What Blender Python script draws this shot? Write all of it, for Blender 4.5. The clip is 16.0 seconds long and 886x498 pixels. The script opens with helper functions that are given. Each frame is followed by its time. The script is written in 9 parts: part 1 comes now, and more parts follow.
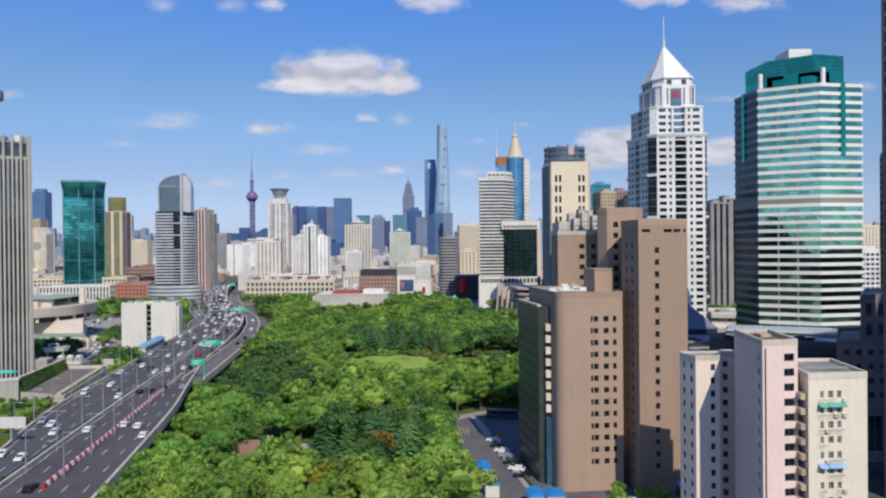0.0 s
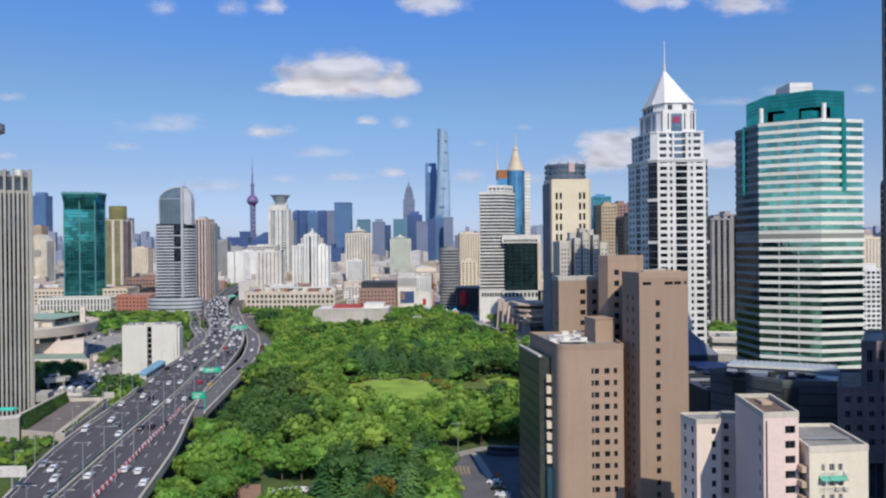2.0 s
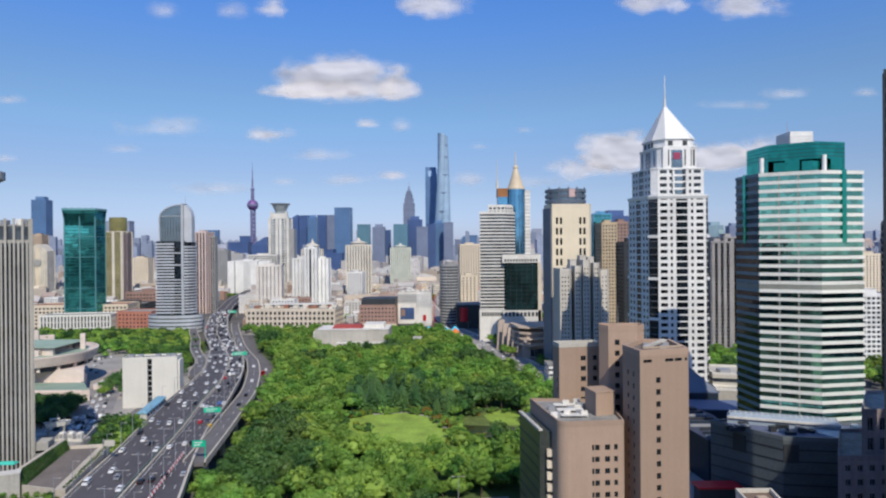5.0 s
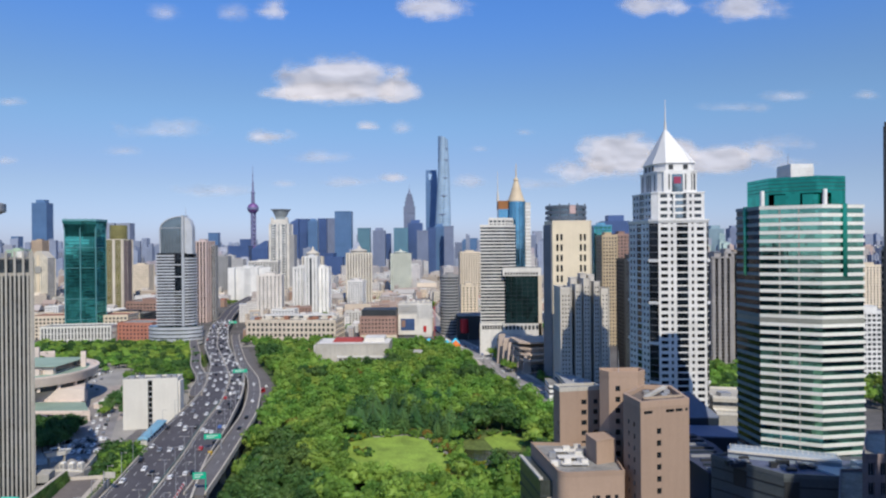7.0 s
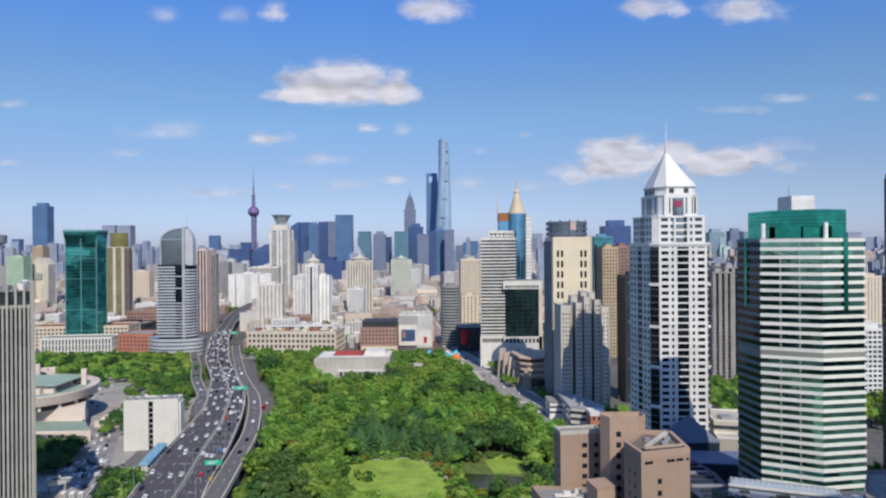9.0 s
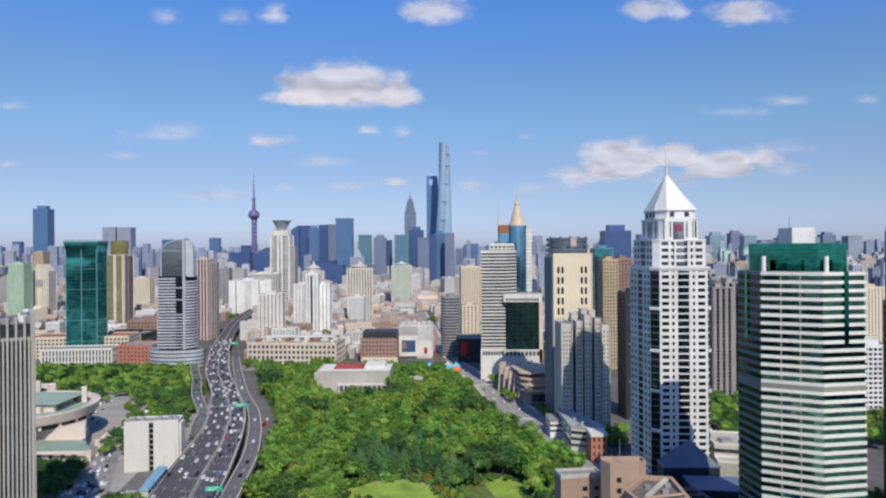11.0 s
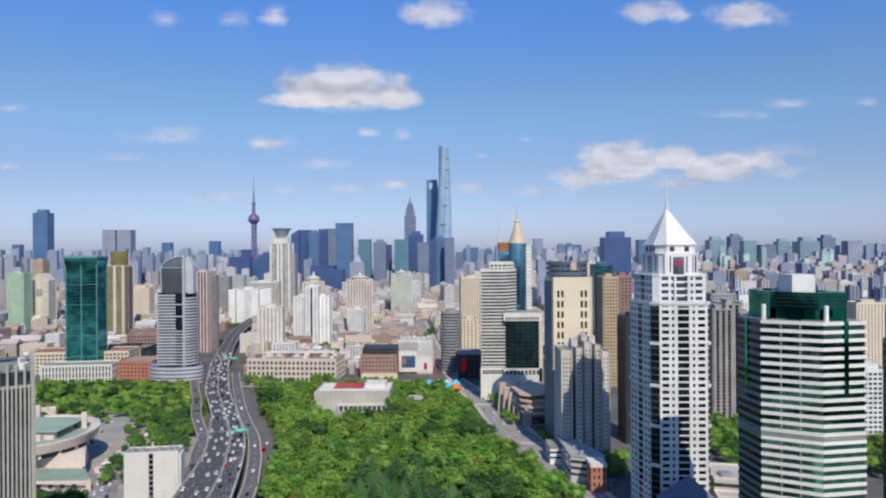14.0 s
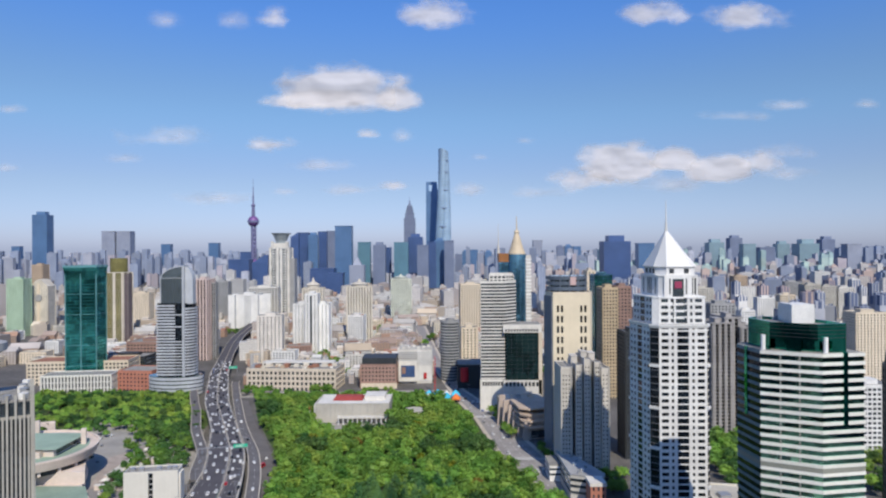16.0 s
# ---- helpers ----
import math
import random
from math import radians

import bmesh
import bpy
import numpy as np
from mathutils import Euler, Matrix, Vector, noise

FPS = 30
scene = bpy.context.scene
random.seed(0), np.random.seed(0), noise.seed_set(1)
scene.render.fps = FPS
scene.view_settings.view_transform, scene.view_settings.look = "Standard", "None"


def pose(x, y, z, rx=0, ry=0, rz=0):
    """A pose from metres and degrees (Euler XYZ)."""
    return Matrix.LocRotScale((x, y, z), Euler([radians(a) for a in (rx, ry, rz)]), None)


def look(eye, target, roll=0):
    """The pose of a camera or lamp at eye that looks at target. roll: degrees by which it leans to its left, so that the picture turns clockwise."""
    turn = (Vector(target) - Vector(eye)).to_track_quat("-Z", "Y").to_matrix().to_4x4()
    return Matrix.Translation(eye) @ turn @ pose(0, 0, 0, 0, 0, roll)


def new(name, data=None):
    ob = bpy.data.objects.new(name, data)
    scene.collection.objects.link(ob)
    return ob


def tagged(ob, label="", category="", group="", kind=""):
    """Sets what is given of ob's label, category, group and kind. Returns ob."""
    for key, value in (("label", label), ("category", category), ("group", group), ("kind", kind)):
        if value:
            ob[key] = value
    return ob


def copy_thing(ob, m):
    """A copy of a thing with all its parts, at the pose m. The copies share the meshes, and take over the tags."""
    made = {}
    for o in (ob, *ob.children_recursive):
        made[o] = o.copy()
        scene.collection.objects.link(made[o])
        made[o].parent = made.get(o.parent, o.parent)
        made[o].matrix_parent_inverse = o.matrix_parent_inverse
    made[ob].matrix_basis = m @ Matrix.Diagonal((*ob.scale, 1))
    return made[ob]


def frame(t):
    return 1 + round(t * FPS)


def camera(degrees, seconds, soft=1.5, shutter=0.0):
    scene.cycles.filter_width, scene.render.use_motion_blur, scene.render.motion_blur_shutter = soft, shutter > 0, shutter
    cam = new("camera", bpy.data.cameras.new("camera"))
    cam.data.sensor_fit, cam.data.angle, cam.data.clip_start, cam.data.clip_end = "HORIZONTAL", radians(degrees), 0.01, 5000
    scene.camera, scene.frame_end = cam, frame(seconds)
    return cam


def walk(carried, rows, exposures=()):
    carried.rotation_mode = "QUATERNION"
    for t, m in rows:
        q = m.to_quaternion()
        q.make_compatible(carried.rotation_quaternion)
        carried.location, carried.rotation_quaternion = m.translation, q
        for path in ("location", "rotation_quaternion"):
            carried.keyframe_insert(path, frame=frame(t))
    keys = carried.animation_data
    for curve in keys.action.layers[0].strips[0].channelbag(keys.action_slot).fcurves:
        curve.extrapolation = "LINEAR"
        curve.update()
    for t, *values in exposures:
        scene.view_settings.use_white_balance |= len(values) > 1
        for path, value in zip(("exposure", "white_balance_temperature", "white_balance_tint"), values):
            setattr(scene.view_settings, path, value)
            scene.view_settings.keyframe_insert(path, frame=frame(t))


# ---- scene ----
cam = camera(67.2, 16.0, soft=2.2)
# seconds, height, yaw, pitch, roll
ROWS = [
    (0, 62.00, -0.079, -0.265, 0.539),
    (0.5, 65.20, -0.065, -0.240, 0.532),
    (1, 68.43, -0.050, -0.214, 0.526),
    (1.5, 71.68, -0.042, -0.192, 0.519),
    (2, 74.88, -0.040, -0.183, 0.512),
    (2.5, 78.10, -0.038, -0.179, 0.506),
    (3, 81.31, -0.039, -0.182, 0.499),
    (3.5, 84.52, -0.040, -0.183, 0.493),
    (4, 87.69, -0.042, -0.179, 0.486),
    (6.5, 103.48, -0.016, -0.124, 0.454),
    (7, 106.59, -0.009, -0.116, 0.447),
    (7.5, 109.67, -0.002, -0.109, 0.441),
    (8, 112.74, 0.004, -0.099, 0.434),
    (8.5, 115.85, 0.014, -0.084, 0.428),
    (9, 118.96, 0.030, -0.070, 0.421),
    (9.5, 122.07, 0.046, -0.060, 0.414),
    (12, 137.78, 0.050, -0.046, 0.382),
    (12.5, 140.90, 0.048, -0.047, 0.375),
    (13, 143.99, 0.045, -0.046, 0.369),
    (13.5, 147.05, 0.043, -0.046, 0.362),
    (14, 150.08, 0.040, -0.045, 0.356),
    (14.5, 153.10, 0.035, -0.043, 0.349),
    (15, 156.09, 0.028, -0.046, 0.343),
    (15.5, 159.05, 0.017, -0.056, 0.336),
    (16, 162.00, 0.002, -0.072, 0.329),
]
walk(cam, [(t, pose(0, 0, z, 90 + pitch, roll, yaw)) for t, z, yaw, pitch, roll in ROWS])

# ---- light ----
SUN_AZ, SUN_EL = radians(15.5), radians(44)
TO_SUN = Vector((math.sin(SUN_AZ) * math.cos(SUN_EL), -math.cos(SUN_AZ) * math.cos(SUN_EL), math.sin(SUN_EL)))
sun = new("sun", bpy.data.lights.new("sun", "SUN"))
sun.data.energy, sun.data.angle, sun.data.color = 4.25, radians(0.5), (1.0, 0.92, 0.78)
sun.matrix_world = look(TO_SUN * 1000, (0, 0, 0))
world = bpy.data.worlds.new("sky")
scene.world = world
world.use_nodes = True
wn, wl = world.node_tree.nodes, world.node_tree.links
sky = wn.new("ShaderNodeTexSky")
sky.sky_type, sky.sun_disc = "NISHITA", False
sky.sun_elevation, sky.sun_rotation = SUN_EL, radians(164.5)
sky.altitude, sky.air_density, sky.dust_density, sky.ozone_density = 0, 1.0, 0.55, 5.0
tint = wn.new("ShaderNodeMix")
tint.data_type, tint.blend_type = "RGBA", "MULTIPLY"
tint.inputs["Factor"].default_value = 1.0
tint.inputs["B"].default_value = (1, 1, 1, 1)
# summer haze: the sky pales to lavender grey towards the horizon
up = wn.new("ShaderNodeSeparateXYZ")
wl.new(wn.new("ShaderNodeTexCoord").outputs["Generated"], up.inputs[0])
haze = wn.new("ShaderNodeValToRGB")
haze.color_ramp.interpolation = "EASE"
haze.color_ramp.elements[0].position, haze.color_ramp.elements[0].color = 0.0, (0.72, 0.77, 1.17, 1)
haze.color_ramp.elements[1].position, haze.color_ramp.elements[1].color = 0.36, (0.62, 0.94, 1.36, 1)
mid = haze.color_ramp.elements.new(0.1)
mid.color = (0.78, 0.745, 0.88, 1)
low = haze.color_ramp.elements.new(0.2)
low.color = (0.80, 0.885, 0.97, 1)
wl.new(up.outputs["Z"], haze.inputs[0])
wl.new(haze.outputs[0], tint.inputs["B"])
wl.new(sky.outputs[0], tint.inputs["A"])
wl.new(tint.outputs["Result"], wn["Background"].inputs[0])
wn["Background"].inputs[1].default_value = 0.12
scene.view_settings.exposure = 0.0


# ---- materials ----
def nodes(name):
    m = bpy.data.materials.new(name)
    m.use_nodes = True
    n, l = m.node_tree.nodes, m.node_tree.links
    return m, n, l, n["Principled BSDF"]


def noise_node(n, l, vec, scale, detail=4, rough=0.6):
    t = n.new("ShaderNodeTexNoise")
    t.inputs["Scale"].default_value, t.inputs["Detail"].default_value, t.inputs["Roughness"].default_value = scale, detail, rough
    l.new(vec, t.inputs["Vector"])
    return t.outputs["Fac"]


def ramp_node(n, l, fac, a, b):
    r = n.new("ShaderNodeMapRange")
    r.inputs["To Min"].default_value, r.inputs["To Max"].default_value = a, b
    r.inputs["From Min"].default_value, r.inputs["From Max"].default_value = 0.25, 0.75
    l.new(fac, r.inputs["Value"])
    return r.outputs[0]


def math_node(n, l, op, a, b):
    m = n.new("ShaderNodeMath")
    m.operation = op
    for i, v in enumerate((a, b)):
        if isinstance(v, (int, float)):
            m.inputs[i].default_value = v
        else:
            l.new(v, m.inputs[i])
    return m.outputs[0]


DEPTH = 0.87  # scales base colours down against a stronger sun, which deepens the shade


def surface(name, col, rough=0.8, metal=0.0, var=0.18, big=0.06, small=1.5, bump=0.15, rand=0.1, spec=0.4, streak=0.0):
    """Paint, stone or metal with stains, grain, a little relief, and a shade of its own for each object."""
    m, n, l, p = nodes(name)
    geo = n.new("ShaderNodeNewGeometry").outputs["Position"]
    a = ramp_node(n, l, noise_node(n, l, geo, big, 5), 1 - var, 1 + var)
    b = ramp_node(n, l, noise_node(n, l, geo, small, 3), 1 - var * 0.7, 1 + var * 0.7)
    v = math_node(n, l, "MULTIPLY", a, b)
    if streak:
        mp = n.new("ShaderNodeMapping")
        mp.inputs["Scale"].default_value = (1, 1, 0.06)
        l.new(geo, mp.inputs["Vector"])
        s = ramp_node(n, l, noise_node(n, l, mp.outputs[0], 0.9, 4), 1 - streak, 1 + streak * 0.5)
        v = math_node(n, l, "MULTIPLY", v, s)
    if rand:
        info = n.new("ShaderNodeObjectInfo").outputs["Random"]
        r = n.new("ShaderNodeMapRange")
        r.inputs["To Min"].default_value, r.inputs["To Max"].default_value = 1 - rand, 1 + rand
        l.new(info, r.inputs["Value"])
        v = math_node(n, l, "MULTIPLY", v, r.outputs[0])
    mix = n.new("ShaderNodeVectorMath")
    mix.operation = "SCALE"
    mix.inputs[0].default_value = [c * DEPTH for c in col]
    l.new(v, mix.inputs["Scale"])
    l.new(mix.outputs[0], p.inputs["Base Color"])
    p.inputs["Roughness"].default_value, p.inputs["Metallic"].default_value = rough, metal
    p.inputs["Specular IOR Level"].default_value = spec
    if bump:
        bn = n.new("ShaderNodeBump")
        bn.inputs["Strength"].default_value, bn.inputs["Distance"].default_value = bump, 0.15
        l.new(noise_node(n, l, geo, small * 2, 4), bn.inputs["Height"])
        l.new(bn.outputs[0], p.inputs["Normal"])
    return m


def glazing(name, col, metal=0.6, rough=0.06, wave=0.04, cell=0.28, var=0.35, spec=0.5, flat_panes=1.0):
    """Tinted facade glass; panes differ a little in tint and tilt, so that the mirror picture breaks up."""
    m, n, l, p = nodes(name)
    geo = n.new("ShaderNodeNewGeometry").outputs["Position"]
    vo = n.new("ShaderNodeTexVoronoi")
    vo.distance = "CHEBYCHEV"
    vo.inputs["Scale"].default_value = cell
    pane = n.new("ShaderNodeMapping")
    pane.inputs["Scale"].default_value = (1, 1, flat_panes)
    l.new(geo, pane.inputs["Vector"])
    l.new(pane.outputs[0], vo.inputs["Vector"])
    bw = n.new("ShaderNodeSeparateColor")
    l.new(vo.outputs["Color"], bw.inputs[0])
    v = ramp_node(n, l, bw.outputs[0], 1 - var, 1 + var)
    v = math_node(n, l, "MULTIPLY", v, ramp_node(n, l, noise_node(n, l, geo, 0.03, 4), 0.8, 1.2))
    mix = n.new("ShaderNodeVectorMath")
    mix.operation = "SCALE"
    mix.inputs[0].default_value = col
    l.new(v, mix.inputs["Scale"])
    l.new(mix.outputs[0], p.inputs["Base Color"])
    p.inputs["Roughness"].default_value, p.inputs["Metallic"].default_value = rough, metal
    p.inputs["Specular IOR Level"].default_value = spec
    bn = n.new("ShaderNodeBump")
    bn.inputs["Strength"].default_value, bn.inputs["Distance"].default_value = wave, 0.6
    l.new(noise_node(n, l, geo, 0.25, 2), bn.inputs["Height"])
    l.new(bn.outputs[0], p.inputs["Normal"])
    return m


def foliage(name, col, col2, patch=0.35):
    """Leaves: hue changes from tree to tree, clump to clump and leaf to leaf."""
    m, n, l, p = nodes(name)
    geo = n.new("ShaderNodeNewGeometry")
    info = n.new("ShaderNodeObjectInfo").outputs["Random"]
    big = noise_node(n, l, geo.outputs["Position"], patch * 0.1, 3)
    f = math_node(n, l, "ADD", math_node(n, l, "MULTIPLY", info, 0.5), math_node(n, l, "MULTIPLY", geo.outputs["Random Per Island"], 0.16))
    cell = n.new("ShaderNodeTexVoronoi")
    cell.voronoi_dimensions = "2D"
    cell.inputs["Scale"].default_value = 0.12
    l.new(geo.outputs["Position"], cell.inputs["Vector"])
    each = n.new("ShaderNodeSeparateColor")
    l.new(cell.outputs["Color"], each.inputs[0])
    f = math_node(n, l, "ADD", f, math_node(n, l, "MULTIPLY", math_node(n, l, "SUBTRACT", each.outputs[0], 0.5), 0.75))
    f = math_node(n, l, "ADD", f, math_node(n, l, "MULTIPLY", ramp_node(n, l, big, 0, 1), 0.3))
    mix = n.new("ShaderNodeMix")
    mix.data_type = "RGBA"
    mix.inputs["A"].default_value, mix.inputs["B"].default_value = (*col, 1), (*col2, 1)
    l.new(f, mix.inputs["Factor"])
    hue = n.new("ShaderNodeMix")
    hue.data_type, hue.blend_type = "RGBA", "MULTIPLY"
    hue.inputs["B"].default_value = (0.58, 0.94, 0.9, 1)
    sort = math_node(n, l, "ADD", math_node(n, l, "MULTIPLY", each.outputs[1], 0.6), math_node(n, l, "MULTIPLY", ramp_node(n, l, noise_node(n, l, geo.outputs["Position"], 0.014, 2), -0.4, 0.9), 0.7))
    l.new(sort, hue.inputs["Factor"])
    l.new(mix.outputs["Result"], hue.inputs["A"])
    mix = hue
    l.new(mix.outputs["Result"], p.inputs["Base Color"])
    p.inputs["Roughness"].default_value, p.inputs["Specular IOR Level"].default_value = 0.55, 0.3
    tr = n.new("ShaderNodeBsdfTranslucent")
    l.new(mix.outputs["Result"], tr.inputs[0])
    ms = n.new("ShaderNodeMixShader")
    ms.inputs[0].default_value = 0.32
    l.new(p.outputs[0], ms.inputs[1])
    l.new(tr.outputs[0], ms.inputs[2])
    l.new(ms.outputs[0], n["Material Output"].inputs[0])
    return m


def far_facade(name, col, win, floor=3.4, bay=4.5, rough=0.6, metal=0.0, frac=0.42, other=None):
    """A distant facade whose storeys and bays are too fine to tell apart."""
    m, n, l, p = nodes(name)
    geo = n.new("ShaderNodeNewGeometry")
    sep = n.new("ShaderNodeSeparateXYZ")
    l.new(geo.outputs["Position"], sep.inputs[0])
    nor = n.new("ShaderNodeSeparateXYZ")
    l.new(geo.outputs["Normal"], nor.inputs[0])
    h = math_node(n, l, "ADD", sep.outputs["X"], math_node(n, l, "MULTIPLY", sep.outputs["Y"], 0.7))
    zf = math_node(n, l, "LESS_THAN", math_node(n, l, "FRACT", math_node(n, l, "DIVIDE", sep.outputs["Z"], floor), 0), frac)
    hf = math_node(n, l, "LESS_THAN", math_node(n, l, "FRACT", math_node(n, l, "DIVIDE", h, bay), 0), 0.62)
    side = math_node(n, l, "LESS_THAN", math_node(n, l, "ABSOLUTE", nor.outputs["Z"], 0), 0.5)
    f = math_node(n, l, "MULTIPLY", math_node(n, l, "MULTIPLY", zf, hf), side)
    var = ramp_node(n, l, noise_node(n, l, geo.outputs["Position"], 0.02, 4), 0.8, 1.2)
    isl = n.new("ShaderNodeMapRange")
    isl.inputs["To Min"].default_value, isl.inputs["To Max"].default_value = 0.72, 1.25
    l.new(geo.outputs["Random Per Island"], isl.inputs["Value"])
    v = math_node(n, l, "MULTIPLY", var, isl.outputs[0])
    base = n.new("ShaderNodeVectorMath")
    base.operation = "SCALE"
    base.inputs[0].default_value = [c * DEPTH for c in col]
    if other:
        pick = math_node(n, l, "FRACT", math_node(n, l, "MULTIPLY", geo.outputs["Random Per Island"], 13.7), 0)
        two = n.new("ShaderNodeMix")
        two.data_type = "RGBA"
        two.inputs["A"].default_value, two.inputs["B"].default_value = (*[c * DEPTH for c in col], 1), (*[c * DEPTH for c in other], 1)
        l.new(pick, two.inputs["Factor"])
        l.new(two.outputs["Result"], base.inputs[0])
    l.new(v, base.inputs["Scale"])
    mix = n.new("ShaderNodeMix")
    mix.data_type = "RGBA"
    l.new(f, mix.inputs["Factor"])
    l.new(base.outputs[0], mix.inputs["A"])
    mix.inputs["B"].default_value = (*win, 1)
    l.new(mix.outputs["Result"], p.inputs["Base Color"])
    p.inputs["Roughness"].default_value, p.inputs["Metallic"].default_value = rough, metal
    return m


BROWN = surface("brown_render", (0.4, 0.285, 0.21), 0.85, var=0.07, bump=0.05, streak=0.08)
BROWN_DARK = surface("dark_stone_cladding", (0.06, 0.065, 0.06), 0.5)
PALECREAM = surface("pale_cream_render", (0.84, 0.76, 0.61), 0.85, var=0.07, streak=0.05)
PINK = surface("pink_render", (0.82, 0.64, 0.58), 0.85, var=0.08, streak=0.06)
CREAM = surface("cream_render", (0.74, 0.63, 0.48), 0.85, var=0.09, streak=0.07)
IVORY = surface("ivory_render", (0.66, 0.6, 0.5), 0.85, streak=0.1)
BANDPANEL = surface("band_panel", (0.8, 0.8, 0.73), 0.65, var=0.1, streak=0.06)
WHITE = surface("white_paint", (0.81, 0.8, 0.77), 0.7, streak=0.06)
OFFWHITE = surface("off_white_render", (0.7, 0.67, 0.61), 0.8, streak=0.1)
GREY = surface("grey_concrete", (0.36, 0.36, 0.36), 0.85, streak=0.12)
PALE = surface("pale_concrete", (0.5, 0.47, 0.41), 0.85, streak=0.12)
TAN = surface("tan_render", (0.5, 0.38, 0.27), 0.85, streak=0.1)
OCHRE = surface("ochre_render", (0.5, 0.39, 0.25), 0.8)
ROSE = surface("rose_brown_cladding", (0.32, 0.2, 0.16), 0.7)
BRICK = surface("red_brick", (0.46, 0.19, 0.13), 0.85)
RED = surface("red_paint", (0.55, 0.02, 0.03), 0.5)
REDROOF = surface("red_roof_sheet", (0.4, 0.07, 0.06), 0.7)
TILE = surface("clay_roof", (0.3, 0.14, 0.09), 0.85)
STONE = surface("museum_stone", (0.71, 0.6, 0.52), 0.8)
GREENROOF = surface("verdigris_roof", (0.3, 0.4, 0.31), 0.8)
STEEL = surface("grey_metal", (0.45, 0.46, 0.48), 0.45, 0.5, var=0.08)
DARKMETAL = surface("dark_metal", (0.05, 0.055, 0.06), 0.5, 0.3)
ROOFING = surface("roof_felt", (0.28, 0.27, 0.25), 0.9, var=0.35, big=0.2)
BLUEROOF = surface("blue_roof_sheet", (0.02, 0.25, 0.62), 0.5, var=0.08)
BLUEWALL = surface("blue_cladding", (0.08, 0.16, 0.42), 0.4)
NAVYWALL = surface("navy_cladding", (0.02, 0.032, 0.05), 0.4)
MASONRY = surface("dark_masonry", (0.31, 0.255, 0.26), 0.85, streak=0.15)
ASPHALT = surface("asphalt", (0.1, 0.092, 0.1), 0.85, var=0.2, big=0.08)
LOT = surface("car_park_asphalt", (0.125, 0.12, 0.125), 0.85, var=0.25, big=0.08)
RAMPWAY = surface("ramp_asphalt", (0.15, 0.14, 0.14), 0.85, var=0.2, big=0.08)
STREET = surface("worn_asphalt", (0.3, 0.28, 0.27), 0.85, var=0.25, big=0.08)
PAVING = surface("paving", (0.33, 0.31, 0.28), 0.9, var=0.2)
KERB = surface("barrier_concrete", (0.52, 0.46, 0.38), 0.85, var=0.2)
LINE = surface("road_paint", (0.75, 0.75, 0.72), 0.7, var=0.1)
GROUND = surface("city_ground", (0.12, 0.112, 0.105), 0.9, var=0.4, big=0.02, small=0.2)
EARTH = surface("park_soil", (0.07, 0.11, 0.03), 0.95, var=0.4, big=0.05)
ROUGHGRASS = surface("rough_grass", (0.12, 0.16, 0.035), 0.95, var=0.45, big=0.15, small=0.6)
LAWN = surface("lawn_grass", (0.25, 0.36, 0.05), 0.9, var=0.38, big=0.08, small=0.8)
PONDWATER = surface("pond_water", (0.05, 0.055, 0.02), 0.12, var=0.1)
SIGN = surface("green_sign_sheet", (0.0, 0.45, 0.26), 0.5, var=0.05)
YELLOW = surface("yellow_paint", (0.8, 0.5, 0.03), 0.5)
ORANGE = surface("orange_plastic", (0.8, 0.2, 0.03), 0.5)
BARK = surface("bark", (0.12, 0.09, 0.06), 0.9)
RUBBER = surface("tyre_rubber", (0.02, 0.02, 0.02), 0.9)
GOLD = surface("gold_cladding", (0.6, 0.49, 0.34), 0.6, 0.0)
COPPER = surface("copper_cladding", (0.4, 0.17, 0.06), 0.5, 0.3)
OLIVE = glazing("olive_glass", (0.27, 0.24, 0.09), 0.5, 0.2, cell=0.1, var=0.1)
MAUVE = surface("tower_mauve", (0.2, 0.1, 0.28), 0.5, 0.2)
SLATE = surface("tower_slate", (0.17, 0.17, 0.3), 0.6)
GLASS = glazing("dark_glass", (0.06, 0.075, 0.09), 0.4)
BLUEGLASS = glazing("blue_glass", (0.06, 0.13, 0.24), 0.6)
SKYGLASS = glazing("pale_blue_glass", (0.14, 0.34, 0.48), 0.9, cell=0.1, var=0.12)
GREENGLASS = glazing("green_glass", (0.04, 0.37, 0.27), 1.0, 0.05, var=0.12)
BANDGLASS = glazing("dark_green_band_glass", (0.2, 0.48, 0.37), 1.0, 0.04, var=0.25)
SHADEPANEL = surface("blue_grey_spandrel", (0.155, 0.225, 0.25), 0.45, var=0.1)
TEALGLASS = glazing("teal_glass", (0.065, 0.35, 0.33), 0.9, 0.06, 0.05, cell=0.12, var=0.42, flat_panes=1.4)
SMOKE = glazing("smoked_glass", (0.2, 0.25, 0.27), 0.8, cell=0.1, var=0.1)
BLACKGLASS = glazing("black_glass", (0.015, 0.022, 0.03), 0.5)
NIGHTGREEN = glazing("dark_green_mirror_glass", (0.02, 0.05, 0.05), 0.6, cell=0.14, var=0.3)
BONE = surface("bone_stone", (0.66, 0.57, 0.46), 0.85, var=0.14, streak=0.12)
CARGLASS = glazing("car_glass", (0.03, 0.035, 0.04), 0.3)
LEAF = foliage("broad_leaves", (0.1, 0.19, 0.03), (0.4, 0.51, 0.09))
LEAFDARK = foliage("dark_leaves", (0.045, 0.1, 0.025), (0.15, 0.24, 0.06))
LEAFYELLOW = foliage("yellow_leaves", (0.2, 0.2, 0.015), (0.38, 0.32, 0.03))
LEAFRED = foliage("russet_leaves", (0.2, 0.1, 0.02), (0.34, 0.2, 0.04))
